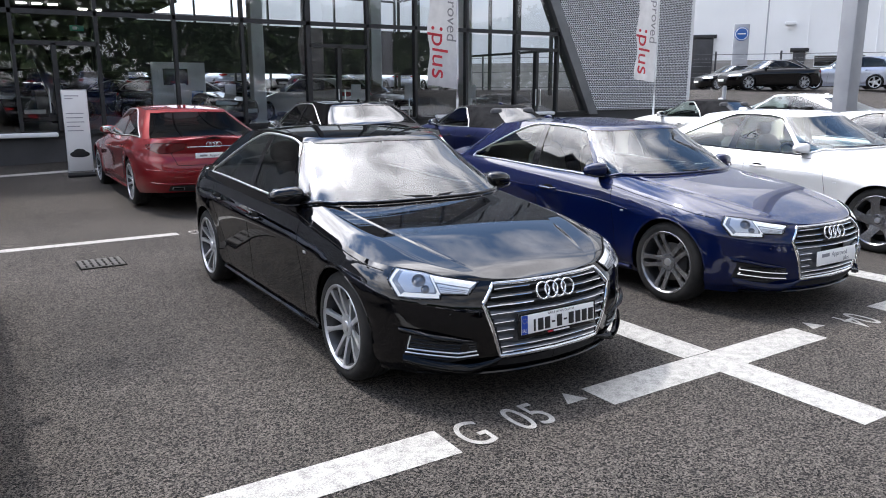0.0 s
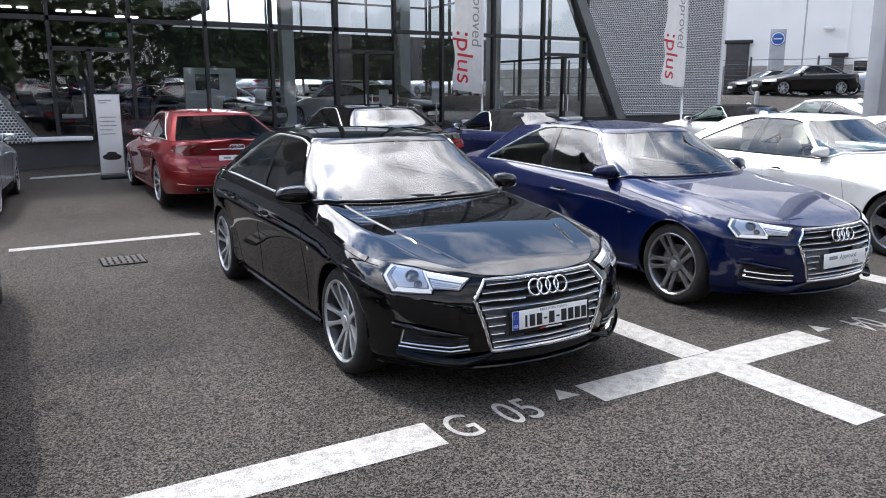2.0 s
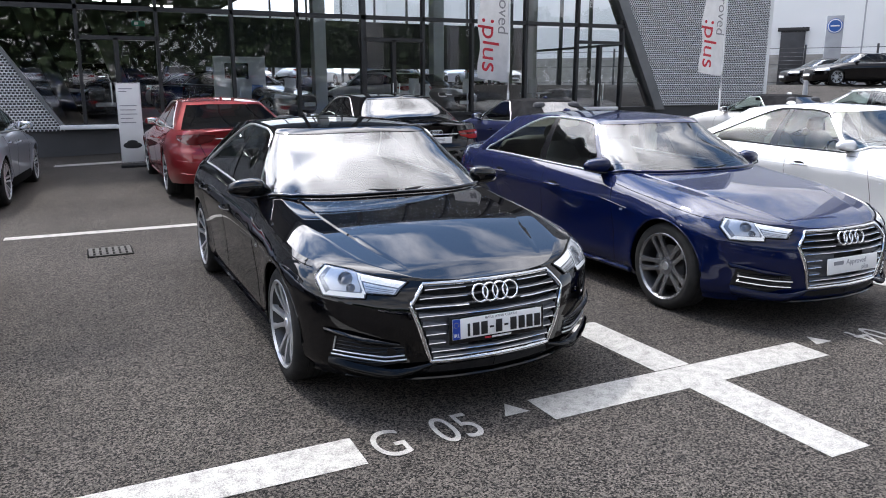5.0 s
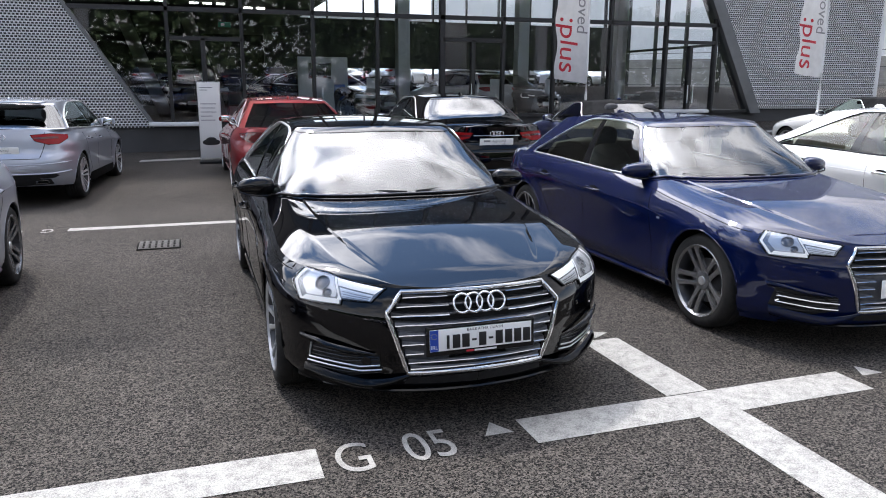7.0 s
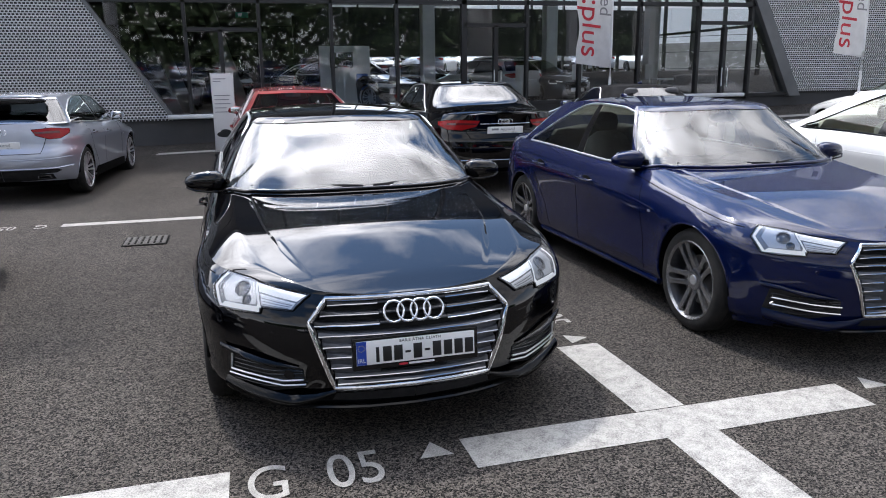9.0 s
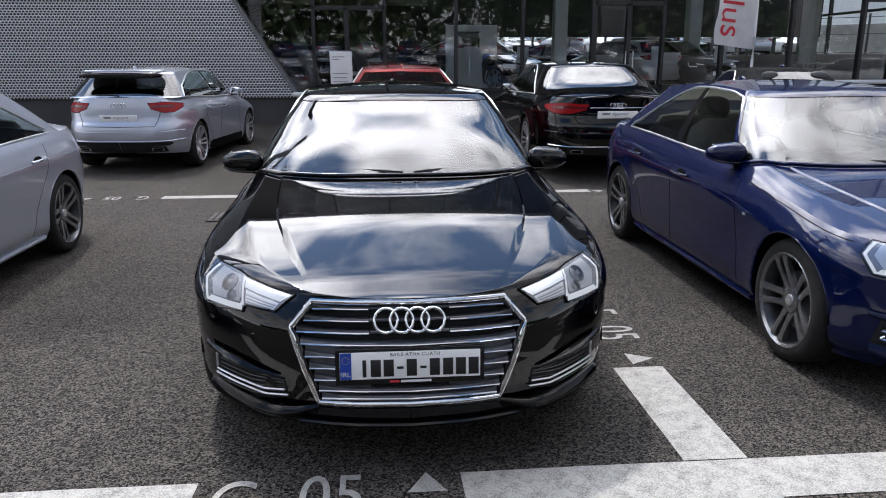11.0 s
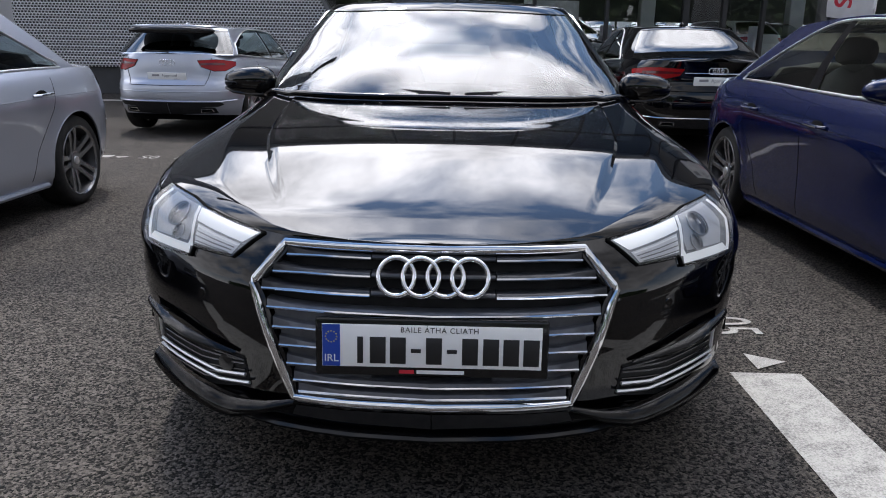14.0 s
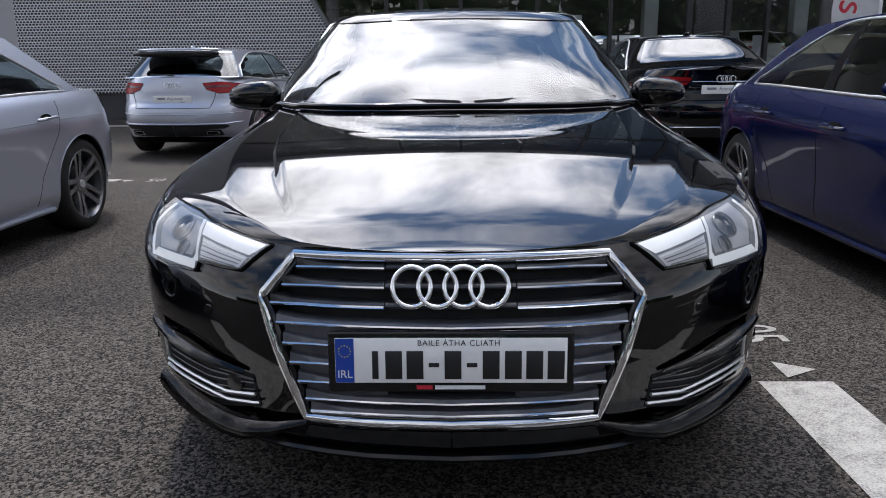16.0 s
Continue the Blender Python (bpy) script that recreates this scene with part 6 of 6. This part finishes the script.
A8 = Shape(
    L=5.135, hw=0.975, fo=0.92, wb=2.99, wr=0.35, arch=0.385, Lr=0.80, qr=4.0,
    nose=((0.17, 0.115), (0.27, 0.03), (0.46, 0.0), (0.64, 0.045), (0.74, 0.10), (0.8, 0.15)),
    tail=((0.25, 0.10), (0.35, 0.04), (0.5, 0.0), (0.66, 0.015), (0.78, 0.06), (0.95, 0.05), (1.02, 0.04)),
    edge=((0, 0.71), (0.3, 0.73), (0.6, 0.77), (0.9, 0.82), (1.4, 0.90), (1.8, 0.95), (2.8, 0.975), (3.8, 1.0), (4.5, 1.01), (5.14, 1.0)),
    crown=((0, 0.0), (0.09, 0.006), (0.2, 0.03), (0.4, 0.055), (0.8, 0.075), (1.4, 0.10), (2.0, 0.08), (3.6, 0.06), (4.5, 0.045), (5.14, 0.035)),
    cab={"front": (1.45, 2.15), "front_bow": (0.44, 0.24), "rear": (4.52, 3.80), "rear_bow": (0.36, 0.24), "w": (0.86, 0.61)},
    roof=((2.0, 1.375), (2.4, 1.41), (2.9, 1.425), (3.5, 1.405), (3.9, 1.36), (4.5, 1.12)),
)
TT = Shape(
    L=4.30, hw=0.905, fo=0.88, wb=2.55, Lr=0.80, qr=3.4,
    nose=((0.17, 0.115), (0.27, 0.03), (0.46, 0.0), (0.64, 0.045), (0.74, 0.10), (0.8, 0.15)),
    tail=((0.25, 0.10), (0.35, 0.04), (0.5, 0.0), (0.66, 0.02), (0.8, 0.06), (0.95, 0.09)),
    edge=((0, 0.69), (0.3, 0.71), (0.6, 0.77), (0.9, 0.82), (1.3, 0.88), (1.8, 0.92), (2.6, 0.93), (3.4, 0.94), (3.9, 0.93), (4.3, 0.91)),
    crown=((0, 0.0), (0.09, 0.006), (0.2, 0.03), (0.4, 0.055), (0.8, 0.075), (1.4, 0.09), (2.0, 0.08), (3.4, 0.05), (4.3, 0.03)),
    cab={"front": (1.35, 2.0), "front_bow": (0.40, 0.22), "rear": (3.72, 3.02), "rear_bow": (0.34, 0.24), "w": (0.80, 0.56), "s": (0.95, 1.01, 1.66, 2.58), "b": (1.56, 1.58), "arc": 0.6},
    roof=((1.9, 1.27), (2.3, 1.30), (2.7, 1.30), (3.1, 1.26), (3.7, 1.05)),
)
A6 = Shape(
    L=4.93, hw=0.937, fo=0.90, wb=2.912, wr=0.345, arch=0.38,
    nose=((0.17, 0.115), (0.27, 0.03), (0.46, 0.0), (0.64, 0.045), (0.74, 0.10), (0.8, 0.15)),
    tail=((0.25, 0.10), (0.35, 0.04), (0.5, 0.0), (0.66, 0.01), (0.75, 0.06), (0.9, 0.075), (1.0, 0.05)),
    edge=((0, 0.70), (0.3, 0.72), (0.6, 0.77), (0.9, 0.83), (1.3, 0.90), (1.7, 0.955), (2.6, 0.975), (3.6, 1.0), (4.3, 1.0), (4.93, 0.985)),
    crown=((0, 0.0), (0.09, 0.006), (0.2, 0.03), (0.4, 0.055), (0.8, 0.075), (1.4, 0.10), (2.0, 0.08), (3.6, 0.06), (4.93, 0.04)),
    cab={"front": (1.42, 2.10), "front_bow": (0.43, 0.22), "rear": (4.42, 3.55), "rear_bow": (0.36, 0.22), "w": (0.835, 0.58)},
    roof=((2.0, 1.375), (2.3, 1.41), (2.8, 1.425), (3.3, 1.40), (3.7, 1.33), (4.4, 1.1)),
)
SUV = Shape(
    L=4.70, hw=0.94, fo=0.88, wb=2.76, wr=0.37, arch=0.41, Lr=0.65, qr=4.2,
    nose=((0.17, 0.12), (0.4, 0.02), (0.6, 0.0), (0.8, 0.03), (0.92, 0.08)),
    tail=((0.25, 0.10), (0.45, 0.02), (0.7, 0.0), (0.95, 0.06), (1.2, 0.10)),
    edge=((0, 0.86), (0.3, 0.90), (0.9, 0.98), (1.5, 1.06), (2.6, 1.09), (4.0, 1.12), (4.7, 1.12)),
    crown=((0, 0.0), (0.09, 0.006), (0.3, 0.04), (0.8, 0.06), (1.4, 0.08), (2.0, 0.06), (3.6, 0.02), (4.7, 0.012)),
    cab={"front": (1.35, 1.95), "front_bow": (0.38, 0.22), "rear": (4.52, 4.15), "rear_bow": (0.26, 0.20), "w": (0.84, 0.65), "s": (0.95, 1.01, 1.95, 2.30), "b": (1.36, 1.40), "arc": 0.25},
    roof=((1.8, 1.56), (2.3, 1.62), (3.0, 1.64), (3.8, 1.62), (4.5, 1.56)),
)

# ---- the parked cars ----
def at_ground(x, y, turn=0.0, pitch=0.0):
    return Matrix.Translation((x, y, ground_z(x, y))) @ pose(0, 0, 0, pitch, 0, turn)


build_car("saloon_car", "gloss black saloon car with silver ten-spoke wheels and chrome grille", A4, BLACK_PAINT, at_ground(-0.014, 0.0), "ten", plate="number", glass=TINT, group="front row cars")
build_car("saloon_car", "metallic dark blue saloon car with dark twin-spoke wheels", A4, BLUE_PAINT, at_ground(2.90, 0.10), "twin", seats=BEIGE, glass=TINT, group="front row cars")
build_car("saloon_car", "metallic pale silver saloon car with grey twin-spoke wheels", A4, SILVER_PAINT, at_ground(-3.63, 0.02), "twin", glass=TINT, group="front row cars")
build_car("saloon_car", "silver-white large saloon car with dark rotor wheels", A6, WHITE_PAINT, at_ground(6.25, 0.15), "rotor", front="simple", glass=CLEAR_GLASS, seats=BEIGE, group="front row cars", style="plain")


def facing_away(x, y, sh, turn=0.0):
    """Tail towards the lane at y."""
    yc = y + sh.L / 2
    return at_ground(x, yc, turn) @ pose(0, 0, 0, 0, 0, 180) @ Matrix.Translation((0, -sh.L / 2, 0))


build_car("hatchback_car", "pale silver five-door hatchback with a black roof spoiler underside", A3, SILVER_PAINT, facing_away(-3.50, 7.95, A3, -5.5), "multi", front="simple", rear="a3", group="rear row cars")
build_car("fastback_car", "metallic red fastback car with a long tinted rear window", A7, RED_PAINT, facing_away(0.22, 7.35, A7), "ten", front="simple", rear="a7", lamp_mat=DARK_RED, group="rear row cars")
build_car("limousine_car", "gloss black large saloon car with red tail lamps and chrome strip", A8, BLACK_PAINT, facing_away(2.90, 6.70, A8), "multi", front="simple", rear="a8", group="rear row cars")
build_car("convertible_car", "dark blue convertible car with a closed black fabric roof", TT, NAVY_PAINT, facing_away(5.95, 6.9, TT), "five", front="simple", rear="tt", top=FABRIC_TOP, group="rear row cars")


def rain_beads(x0, y0, sh, seed, count, span, label):
    """Low water beads left on a bonnet by a shower."""
    rnd = random.Random(seed)
    verts, faces = [], []
    base = ground_z(x0, y0)
    for _ in range(count):
        y = span[0] + (span[1] - span[0]) * rnd.random()
        x = rnd.uniform(-1, 1) * (sh.fold(y) - 0.01)
        r = 0.0011 + 0.0024 * rnd.random() ** 2
        h = r * 0.17
        at = Vector((x0 + x, y0 + y, base + sh.deck(x, y) - 0.0003))
        k = len(verts)
        for ring, up in ((1.0, 0.0), (0.62, 0.8)):
            verts += [at + Vector((ring * r * math.cos(a), ring * r * math.sin(a), up * h)) for a in (i * math.pi / 3 + x * 9 for i in range(6))]
        verts.append(at + Vector((0, 0, h)))
        for i in range(6):
            j = (i + 1) % 6
            faces += [(k + i, k + j, k + 6 + j, k + 6 + i), (k + 6 + i, k + 6 + j, k + 12)]
        faces.append(tuple(k + i for i in range(5, -1, -1)))
    me = bpy.data.meshes.new("water_drops")
    me.from_pydata(verts, [], faces)
    me.polygons.foreach_set("use_smooth", [True] * len(faces))
    me.materials.append(WATER)
    tagged(new("water_drops", me), label, "water", kind="stuff")


rain_beads(-0.014, 0.0, A4, 3, 15000, (0.745, 1.42), "small clear rain beads on a black bonnet")
rain_beads(2.90, 0.10, A4, 4, 3000, (0.95, 1.42), "small clear rain beads on a blue bonnet")


# ---- more parked cars: copies of those above in other colours ----
CARS = {o.name: o for o in scene.objects if o.get("category") == "car"}
A_BLACK, A_BLUE, A_SILVER, A_WHITE, HATCH, FAST, LIMO, CABRIO = CARS.values()
COATS = {A_BLACK: BLACK_PAINT, A_BLUE: BLUE_PAINT, A_SILVER: SILVER_PAINT, A_WHITE: WHITE_PAINT, HATCH: SILVER_PAINT, FAST: RED_PAINT, LIMO: BLACK_PAINT, CABRIO: NAVY_PAINT}
SUV_SILVER = build_car("suv_car", "silver three-door off-road car on a rise beyond the lot", SUV, SILVER_PAINT, at_ground(35.4, 21.1, -150), "five", style="plain", front="simple", rear="suv", detail=False, group="far cars")
COATS[SUV_SILVER] = SILVER_PAINT


KEEP = ("body", "bonnet", "boot_lid", "roof_shell", "windscreen", "front_side_window", "rear_side_window", "rear_window", "wheel", "tail_lamp", "headlamp", "grille", "underbody", "floor_pan", "wing_mirror", "window_trim", "dealer_plate", "pillar_cover", "light_guide")
KEEP_WHEEL = ("tyre", "rim", "rim_lip", "spokes", "backplate")


def another(src, m, coat, label, group, lite=True):
    """A car of the same make in another colour; far ones without their small fittings."""
    if lite:
        ob = src.copy()
        scene.collection.objects.link(ob)
        ob.matrix_basis = m
        for c in src.children:
            if c.name.split(".")[0] not in KEEP:
                continue
            d = c.copy()
            scene.collection.objects.link(d)
            d.parent = ob
            if c.name.startswith("wheel"):
                for w in c.children:
                    if w.name.split(".")[0] in KEEP_WHEEL:
                        e = w.copy()
                        scene.collection.objects.link(e)
                        e.parent = d
    else:
        ob = copy_thing(src, m)
    for o in ob.children_recursive:
        for slot in o.material_slots:
            if slot.material == COATS[src]:
                slot.link = "OBJECT"
                slot.material = coat
    ob["label"], ob["group"] = label, group
    return ob


def turned(x, y, turn, z=None):
    return Matrix.Translation((x, y, ground_z(x, y) if z is None else z)) @ pose(0, 0, 0, 0, 0, turn)


another(CABRIO, facing_away(12.3, 6.8, TT), WHITE_PAINT, "silver-white convertible car with a closed black fabric roof", "rear row cars", False)
another(FAST, facing_away(16.3, 6.6, A7), WHITE_PAINT, "silver-white coupe car with red tail lamps", "rear row cars", False)
another(A_BLACK, turned(9.6, 0.2, 0), GREY_PAINT, "dark grey saloon car parked beside the white saloon", "front row cars")
# far side of the lot, beyond the east end of the showroom
another(LIMO, turned(29.2, 21.2, -113), BLACK_PAINT, "gloss black large saloon car parked at an angle", "far cars")
another(HATCH, turned(33.2, 25.9, -113), BLACK_PAINT, "black hatchback parked in the far row", "far cars")
another(HATCH, turned(39.2, 27.9, -113), WHITE_PAINT, "white hatchback parked in the far row", "far cars")
another(LIMO, turned(42.0, 21.0, -113), NAVY_PAINT, "dark blue saloon car parked in the far row", "far cars")
another(SUV_SILVER, turned(46.0, 24.0, -113), WHITE_PAINT, "white off-road car parked in the far row", "far cars")
another(A_SILVER, turned(19.5, 7.5, 180), GREY_PAINT, "grey saloon car parked at the far end of the rear row", "far cars")
# in the showroom
for src, x, y, turn, coat, label in (
    (SUV_SILVER, -1.0, 4.6, 0, BLACK_PAINT, "black off-road car on the showroom floor"),
    (HATCH, 4.2, 2.3, 38, BLACK_PAINT, "black hatchback on the showroom floor"),
    (HATCH, 6.4, 7.2, 205, WHITE_PAINT, "white hatchback with its tail to the glass"),
    (A_BLUE, 3.6, 7.0, 30, BLUE_PAINT, "dark blue saloon on the showroom floor"),
    (A_SILVER, 9.6, 3.0, 14, GREY_PAINT, "grey saloon on the showroom floor"),
    (SUV_SILVER, 12.0, 8.5, 40, WHITE_PAINT, "white off-road car on the showroom floor"),
    (FAST, 9.2, 11.0, 60, BLACK_PAINT, "black fastback on the showroom floor"),
    (A_WHITE, 5.4, 13.0, 60, WHITE_PAINT, "silver-white saloon deep in the showroom"),
    (LIMO, 14.8, 12.0, 70, SILVER_PAINT, "silver saloon deep in the showroom"),
    (A_SILVER, -6.5, 5.0, 60, BLUE_PAINT, "blue saloon in the dark end of the showroom"),
):
    another(src, turned(x, FY + y, turn, IZ), coat, label, "showroom cars")
# behind the showroom, seen through it
for k in range(9):
    src, coat, label = ((A_WHITE, WHITE_PAINT, "white saloon car parked behind the showroom"), (SUV_SILVER, NAVY_PAINT, "dark blue off-road car parked behind the showroom"), (HATCH, BLACK_PAINT, "black hatchback parked behind the showroom"), (A_SILVER, SILVER_PAINT, "silver saloon car parked behind the showroom"))[k % 4]
    another(src, turned(2.2 + 2.75 * k, FY + 23.6 + 0.3 * (k % 2), 180 * (k % 2)) @ Matrix.Translation((0, -4.5 * (k % 2), 0)), coat, label, "cars behind the showroom")
    another(src, turned(4.0 + 3.1 * k, FY + 33.5, 0), (GREY_PAINT, WHITE_PAINT, RED_PAINT)[k % 3], "parked car in the lot behind the showroom", "cars behind the showroom")
# across the lane behind the camera, seen in the glass
for k, (src, coat, label) in enumerate((
    (A_SILVER, WHITE_PAINT, "white saloon car across the lane"), (HATCH, NAVY_PAINT, "dark blue hatchback across the lane"), (SUV_SILVER, SILVER_PAINT, "silver off-road car across the lane"),
    (A_WHITE, BLACK_PAINT, "black saloon car across the lane"), (FAST, WHITE_PAINT, "white fastback car across the lane"), (SUV_SILVER, BLACK_PAINT, "black off-road car across the lane"),
    (HATCH, WHITE_PAINT, "white hatchback across the lane"), (A_SILVER, GREY_PAINT, "grey saloon car across the lane"), (SUV_SILVER, WHITE_PAINT, "white off-road car across the lane"),
)):
    another(src, turned(-9.5 + 3.07 * k, -9.5, 180 if k % 3 else 0) @ Matrix.Translation((0, 0 if k % 3 else -4.6, 0)), coat, label, "cars across the lane")

for k in range(11):
    src, coat, label = ((SUV_SILVER, WHITE_PAINT, "white off-road car in the far lot"), (A_SILVER, BLACK_PAINT, "black saloon car in the far lot"), (HATCH, SILVER_PAINT, "silver hatchback in the far lot"), (A_WHITE, WHITE_PAINT, "white saloon car in the far lot"), (LIMO, GREY_PAINT, "grey saloon car in the far lot"))[k % 5]
    another(src, turned(-13 + 3.2 * k, -20.5, 180), coat, label, "far lot cars")
    another(src, turned(-11 + 3.3 * k, -31.5, 0), (WHITE_PAINT, BLUE_PAINT, SILVER_PAINT)[k % 3], "parked car in the far lot across the lane", "far lot cars")
for k in range(9):
    src, coat, label = ((SUV_SILVER, NAVY_PAINT, "dark blue off-road car in the middle of the far lot"), (A_WHITE, WHITE_PAINT, "white saloon car in the middle of the far lot"), (HATCH, BLUE_PAINT, "blue hatchback in the middle of the far lot"), (SUV_SILVER, SILVER_PAINT, "silver off-road car in the middle of the far lot"))[k % 4]
    another(src, turned(-8 + 3.2 * k, -15.2, 180), coat, label, "far lot cars")
    another(src, turned(-6.5 + 3.2 * k, -26.0, 180), (SILVER_PAINT, NAVY_PAINT, WHITE_PAINT)[k % 3], "parked car on the slope of the far lot", "far lot cars")

# ---- beyond the lot: white warehouse, fence, sign, floodlight ----
TURN_E = Matrix.Translation((52, 38, 3.5)) @ pose(0, 0, 0, 0, 0, -50)
wh = thing("warehouse", TURN_E, "large white warehouse with a grey block base and dark doors", "building")
part("wall", box((-45, 0.0, -1.75), (45, 0.6, 17.0)), WALL_WHITE, wh)
part("block_base", box((-45, -0.15, -1.75), (45, -0.004, 0.7)), BLOCK, wh)
for k in range(18):
    part("wall_rib", box((-44 + k * 5.0, -0.05, 0.72), (-43.9 + k * 5.0, -0.004, 17.0)), WALL_WHITE, wh)
part("roof", box((-45, 0.6, 16.6), (45, 22, 17.0)), FRAME_GREY, wh)
for x, w, h in ((-3.0, 1.8, 2.5), (5.0, 0.9, 1.3)):
    d = part("door", box((x, -0.22, -1.75), (x + w, -0.16, h), 0.02), DARK_STEEL, wh)
    part("door_frame", box((x - 0.25, -0.30, h), (x + w + 0.25, -0.16, h + 0.3), 0.02), FRAME_BLACK, d)
for x in (6.6, 8.6):
    w = part("window", box((x, -0.2, 0.1), (x + 1.7, -0.16, 1.0), 0.02), PIANO, wh)
    part("window_frame", tube([(x, -0.21, 0.1), (x + 1.7, -0.21, 0.1), (x + 1.7, -0.21, 1.0), (x, -0.21, 1.0)], 0.06, True, 4), WHITE_PANEL, w)
part("wall_lamp", box((4.2, -0.5, 3.4), (5.0, -0.1, 3.65), 0.05), WHITE_PANEL, wh)

fence = thing("mesh_fence", Matrix.Translation((40, 30, 1.75)) @ pose(0, 0, 0, 0, 0, -50), "tall dark steel mesh fence along the lot", "fence")
for k in range(14):
    part("post", box((-28 + k * 4.0, -0.05, 0.0), (-27.88 + k * 4.0, 0.05, 2.5), 0.01), DARK_STEEL, fence)
for z in (0.2, 1.3, 2.3):
    part("rail", tube([(-28, 0, z), (24, 0, z)], 0.02, sides=5), DARK_STEEL, fence)
for z in [0.35 + 0.24 * k for k in range(8)]:
    part("wire", tube([(-28, 0, z), (24, 0, z)], 0.004, sides=4), POLE_GREY, fence)

totem = thing("sign_totem", Matrix.Translation((42.9, 30.2, 3.0)) @ pose(0, 0, 0, 0, 0, -50), "grey sign totem with a round blue and white badge", "sign")
part("slab", box((-0.5, -0.16, -1.25), (0.5, 0.16, 3.15), 0.04), POLE_GREY, totem)
part("badge", lathe([(-0.02, 0.46), (0.04, 0.46), (0.05, 0.43), (0.05, 0.001)], 36, "z"), SIGN_BLUE, totem, m=pose(0, -0.16, 2.5, 90, 0, 0))
part("badge_ring", lathe([(0.05, 0.42), (0.065, 0.415), (0.065, 0.37), (0.05, 0.365)], 36, "z"), WHITE_INK, totem, m=pose(0, -0.16, 2.5, 90, 0, 0))
part("badge_bar", box((-0.26, -0.23, 2.46), (0.26, -0.21, 2.54), 0.01), WHITE_INK, totem)

mast = thing("floodlight_mast", Matrix.Translation((50.5, 33.5, 3.4)), "thin grey floodlight mast before the warehouse", "lamp post")
part("pole", tube([(0, 0, -1.65), (0, 0, 7.4)], 0.06), POLE_GREY, mast)
part("floodlight", box((-0.4, -0.25, 7.3), (0.4, 0.25, 7.75), 0.06), WHITE_PANEL, mast)
post = thing("bollard", at_ground(21.8, 15.4), "short grey steel post", "bollard")
part("post", lathe([(0, 0.08), (0.95, 0.08), (1.0, 0.05), (1.0, 0.001)], 18, "z"), POLE_GREY, post)

# ---- buildings and trees across the road, seen mirrored in the glass ----
for i, (x, y, w, h, mat) in enumerate(((-52, -72, 40, 8, BLOCK), (2, -84, 30, 6, WALL_WHITE), (44, -80, 36, 9, BLOCK), (-30, 70, 30, 9, BLOCK), (16, 82, 40, 8, WALL_WHITE))):
    b = thing("office_building", Matrix.Translation((x, y, 0 if y < 0 else 1.0)), "pale low office building with rows of dark windows", "building", "distant buildings")
    part("wall", box((-w / 2, -5, 0), (w / 2, 5, h)), mat, b)
    part("roof", box((-w / 2 - 0.3, -5.3, h), (w / 2 + 0.3, 5.3, h + 0.4)), FRAME_GREY, b)
    f = 5.03 if y < 0 else -5.03
    pane = to_mesh("window", box((-0.8, -0.04, 0), (0.8, 0.04, 1.5)), PIANO, 0)
    for k in range(int(w / 3.2)):
        for z in [1.2 + 3.0 * q for q in range(int(h / 3.2))]:
            piece("window", pane, b, Matrix.Translation((-w / 2 + 1.8 + 3.2 * k, f, z)))


def tree(x, y, h):
    random.seed(int(x * 7 + y * 13))
    t = thing("tree", Matrix.Translation((x, y, ground_z(x, y))), "leafy green broadleaf tree beyond the road", "tree", "distant trees")
    tr = tube([(0, 0, 0), (0.1, 0, h * 0.3), (0.05, 0.1, h * 0.6)], 0.22, sides=7)
    for k in range(5):
        a = k * 1.26
        tube([(0.05, 0, h * (0.3 + 0.05 * k)), (1.0 * math.cos(a), 1.0 * math.sin(a), h * (0.55 + 0.05 * k))], 0.08, sides=5, bm=tr)
    part("trunk", tr, BLOCK, t)
    bm = bmesh.new()
    for k in range(420):
        v = Vector((random.gauss(0, 1), random.gauss(0, 1), random.gauss(0, 1))).normalized() * random.uniform(0.5, 1.0) ** 0.5
        c = Vector((v.x * h * 0.32, v.y * h * 0.32, h * 0.66 + v.z * h * 0.33))
        s = random.uniform(0.25, 0.5)
        n = Vector((random.gauss(0, 1), random.gauss(0, 1), random.gauss(0, 1))).normalized()
        u = n.orthogonal().normalized() * s
        w = n.cross(u)
        bm.faces.new([bm.verts.new(c + q) for q in (u, w, -u, -w)])
    part("crown", bm, GREEN, t, smooth=0)


for x, y, h in ((-26, -58, 8), (-16, -60, 7), (17, -60, 9), (24, -58, 7), (62, -58, 8), (6, 74, 8), (-8, 76, 9), (36, 78, 8)):
    tree(x, y, h)


# ---- dense tree belt across the road ----
random.seed(5)
bm = bmesh.new()
for k in range(42000):
    x = random.uniform(-120, 120)
    h = 9.5 + 2.2 * noise.noise((x * 0.08, 0.0, 3.0)) + 1.8 * noise.noise((x * 0.35, 2.0, 3.0))
    c = Vector((x, -50 + random.uniform(-2.5, 2.5), 2.0 + h * random.uniform(0, 1) ** 0.8))
    n = Vector((random.gauss(0, 1), random.gauss(0, 1), random.gauss(0, 1))).normalized()
    u = n.orthogonal().normalized() * random.uniform(0.22, 0.5)
    w = n.cross(u)
    bm.faces.new([bm.verts.new(c + q) for q in (u, w, -u, -w)])
tagged(new("tree_belt", to_mesh("tree_belt", bm, GREEN, 0)), "dense dark green belt of trees along the road", "trees", kind="stuff")
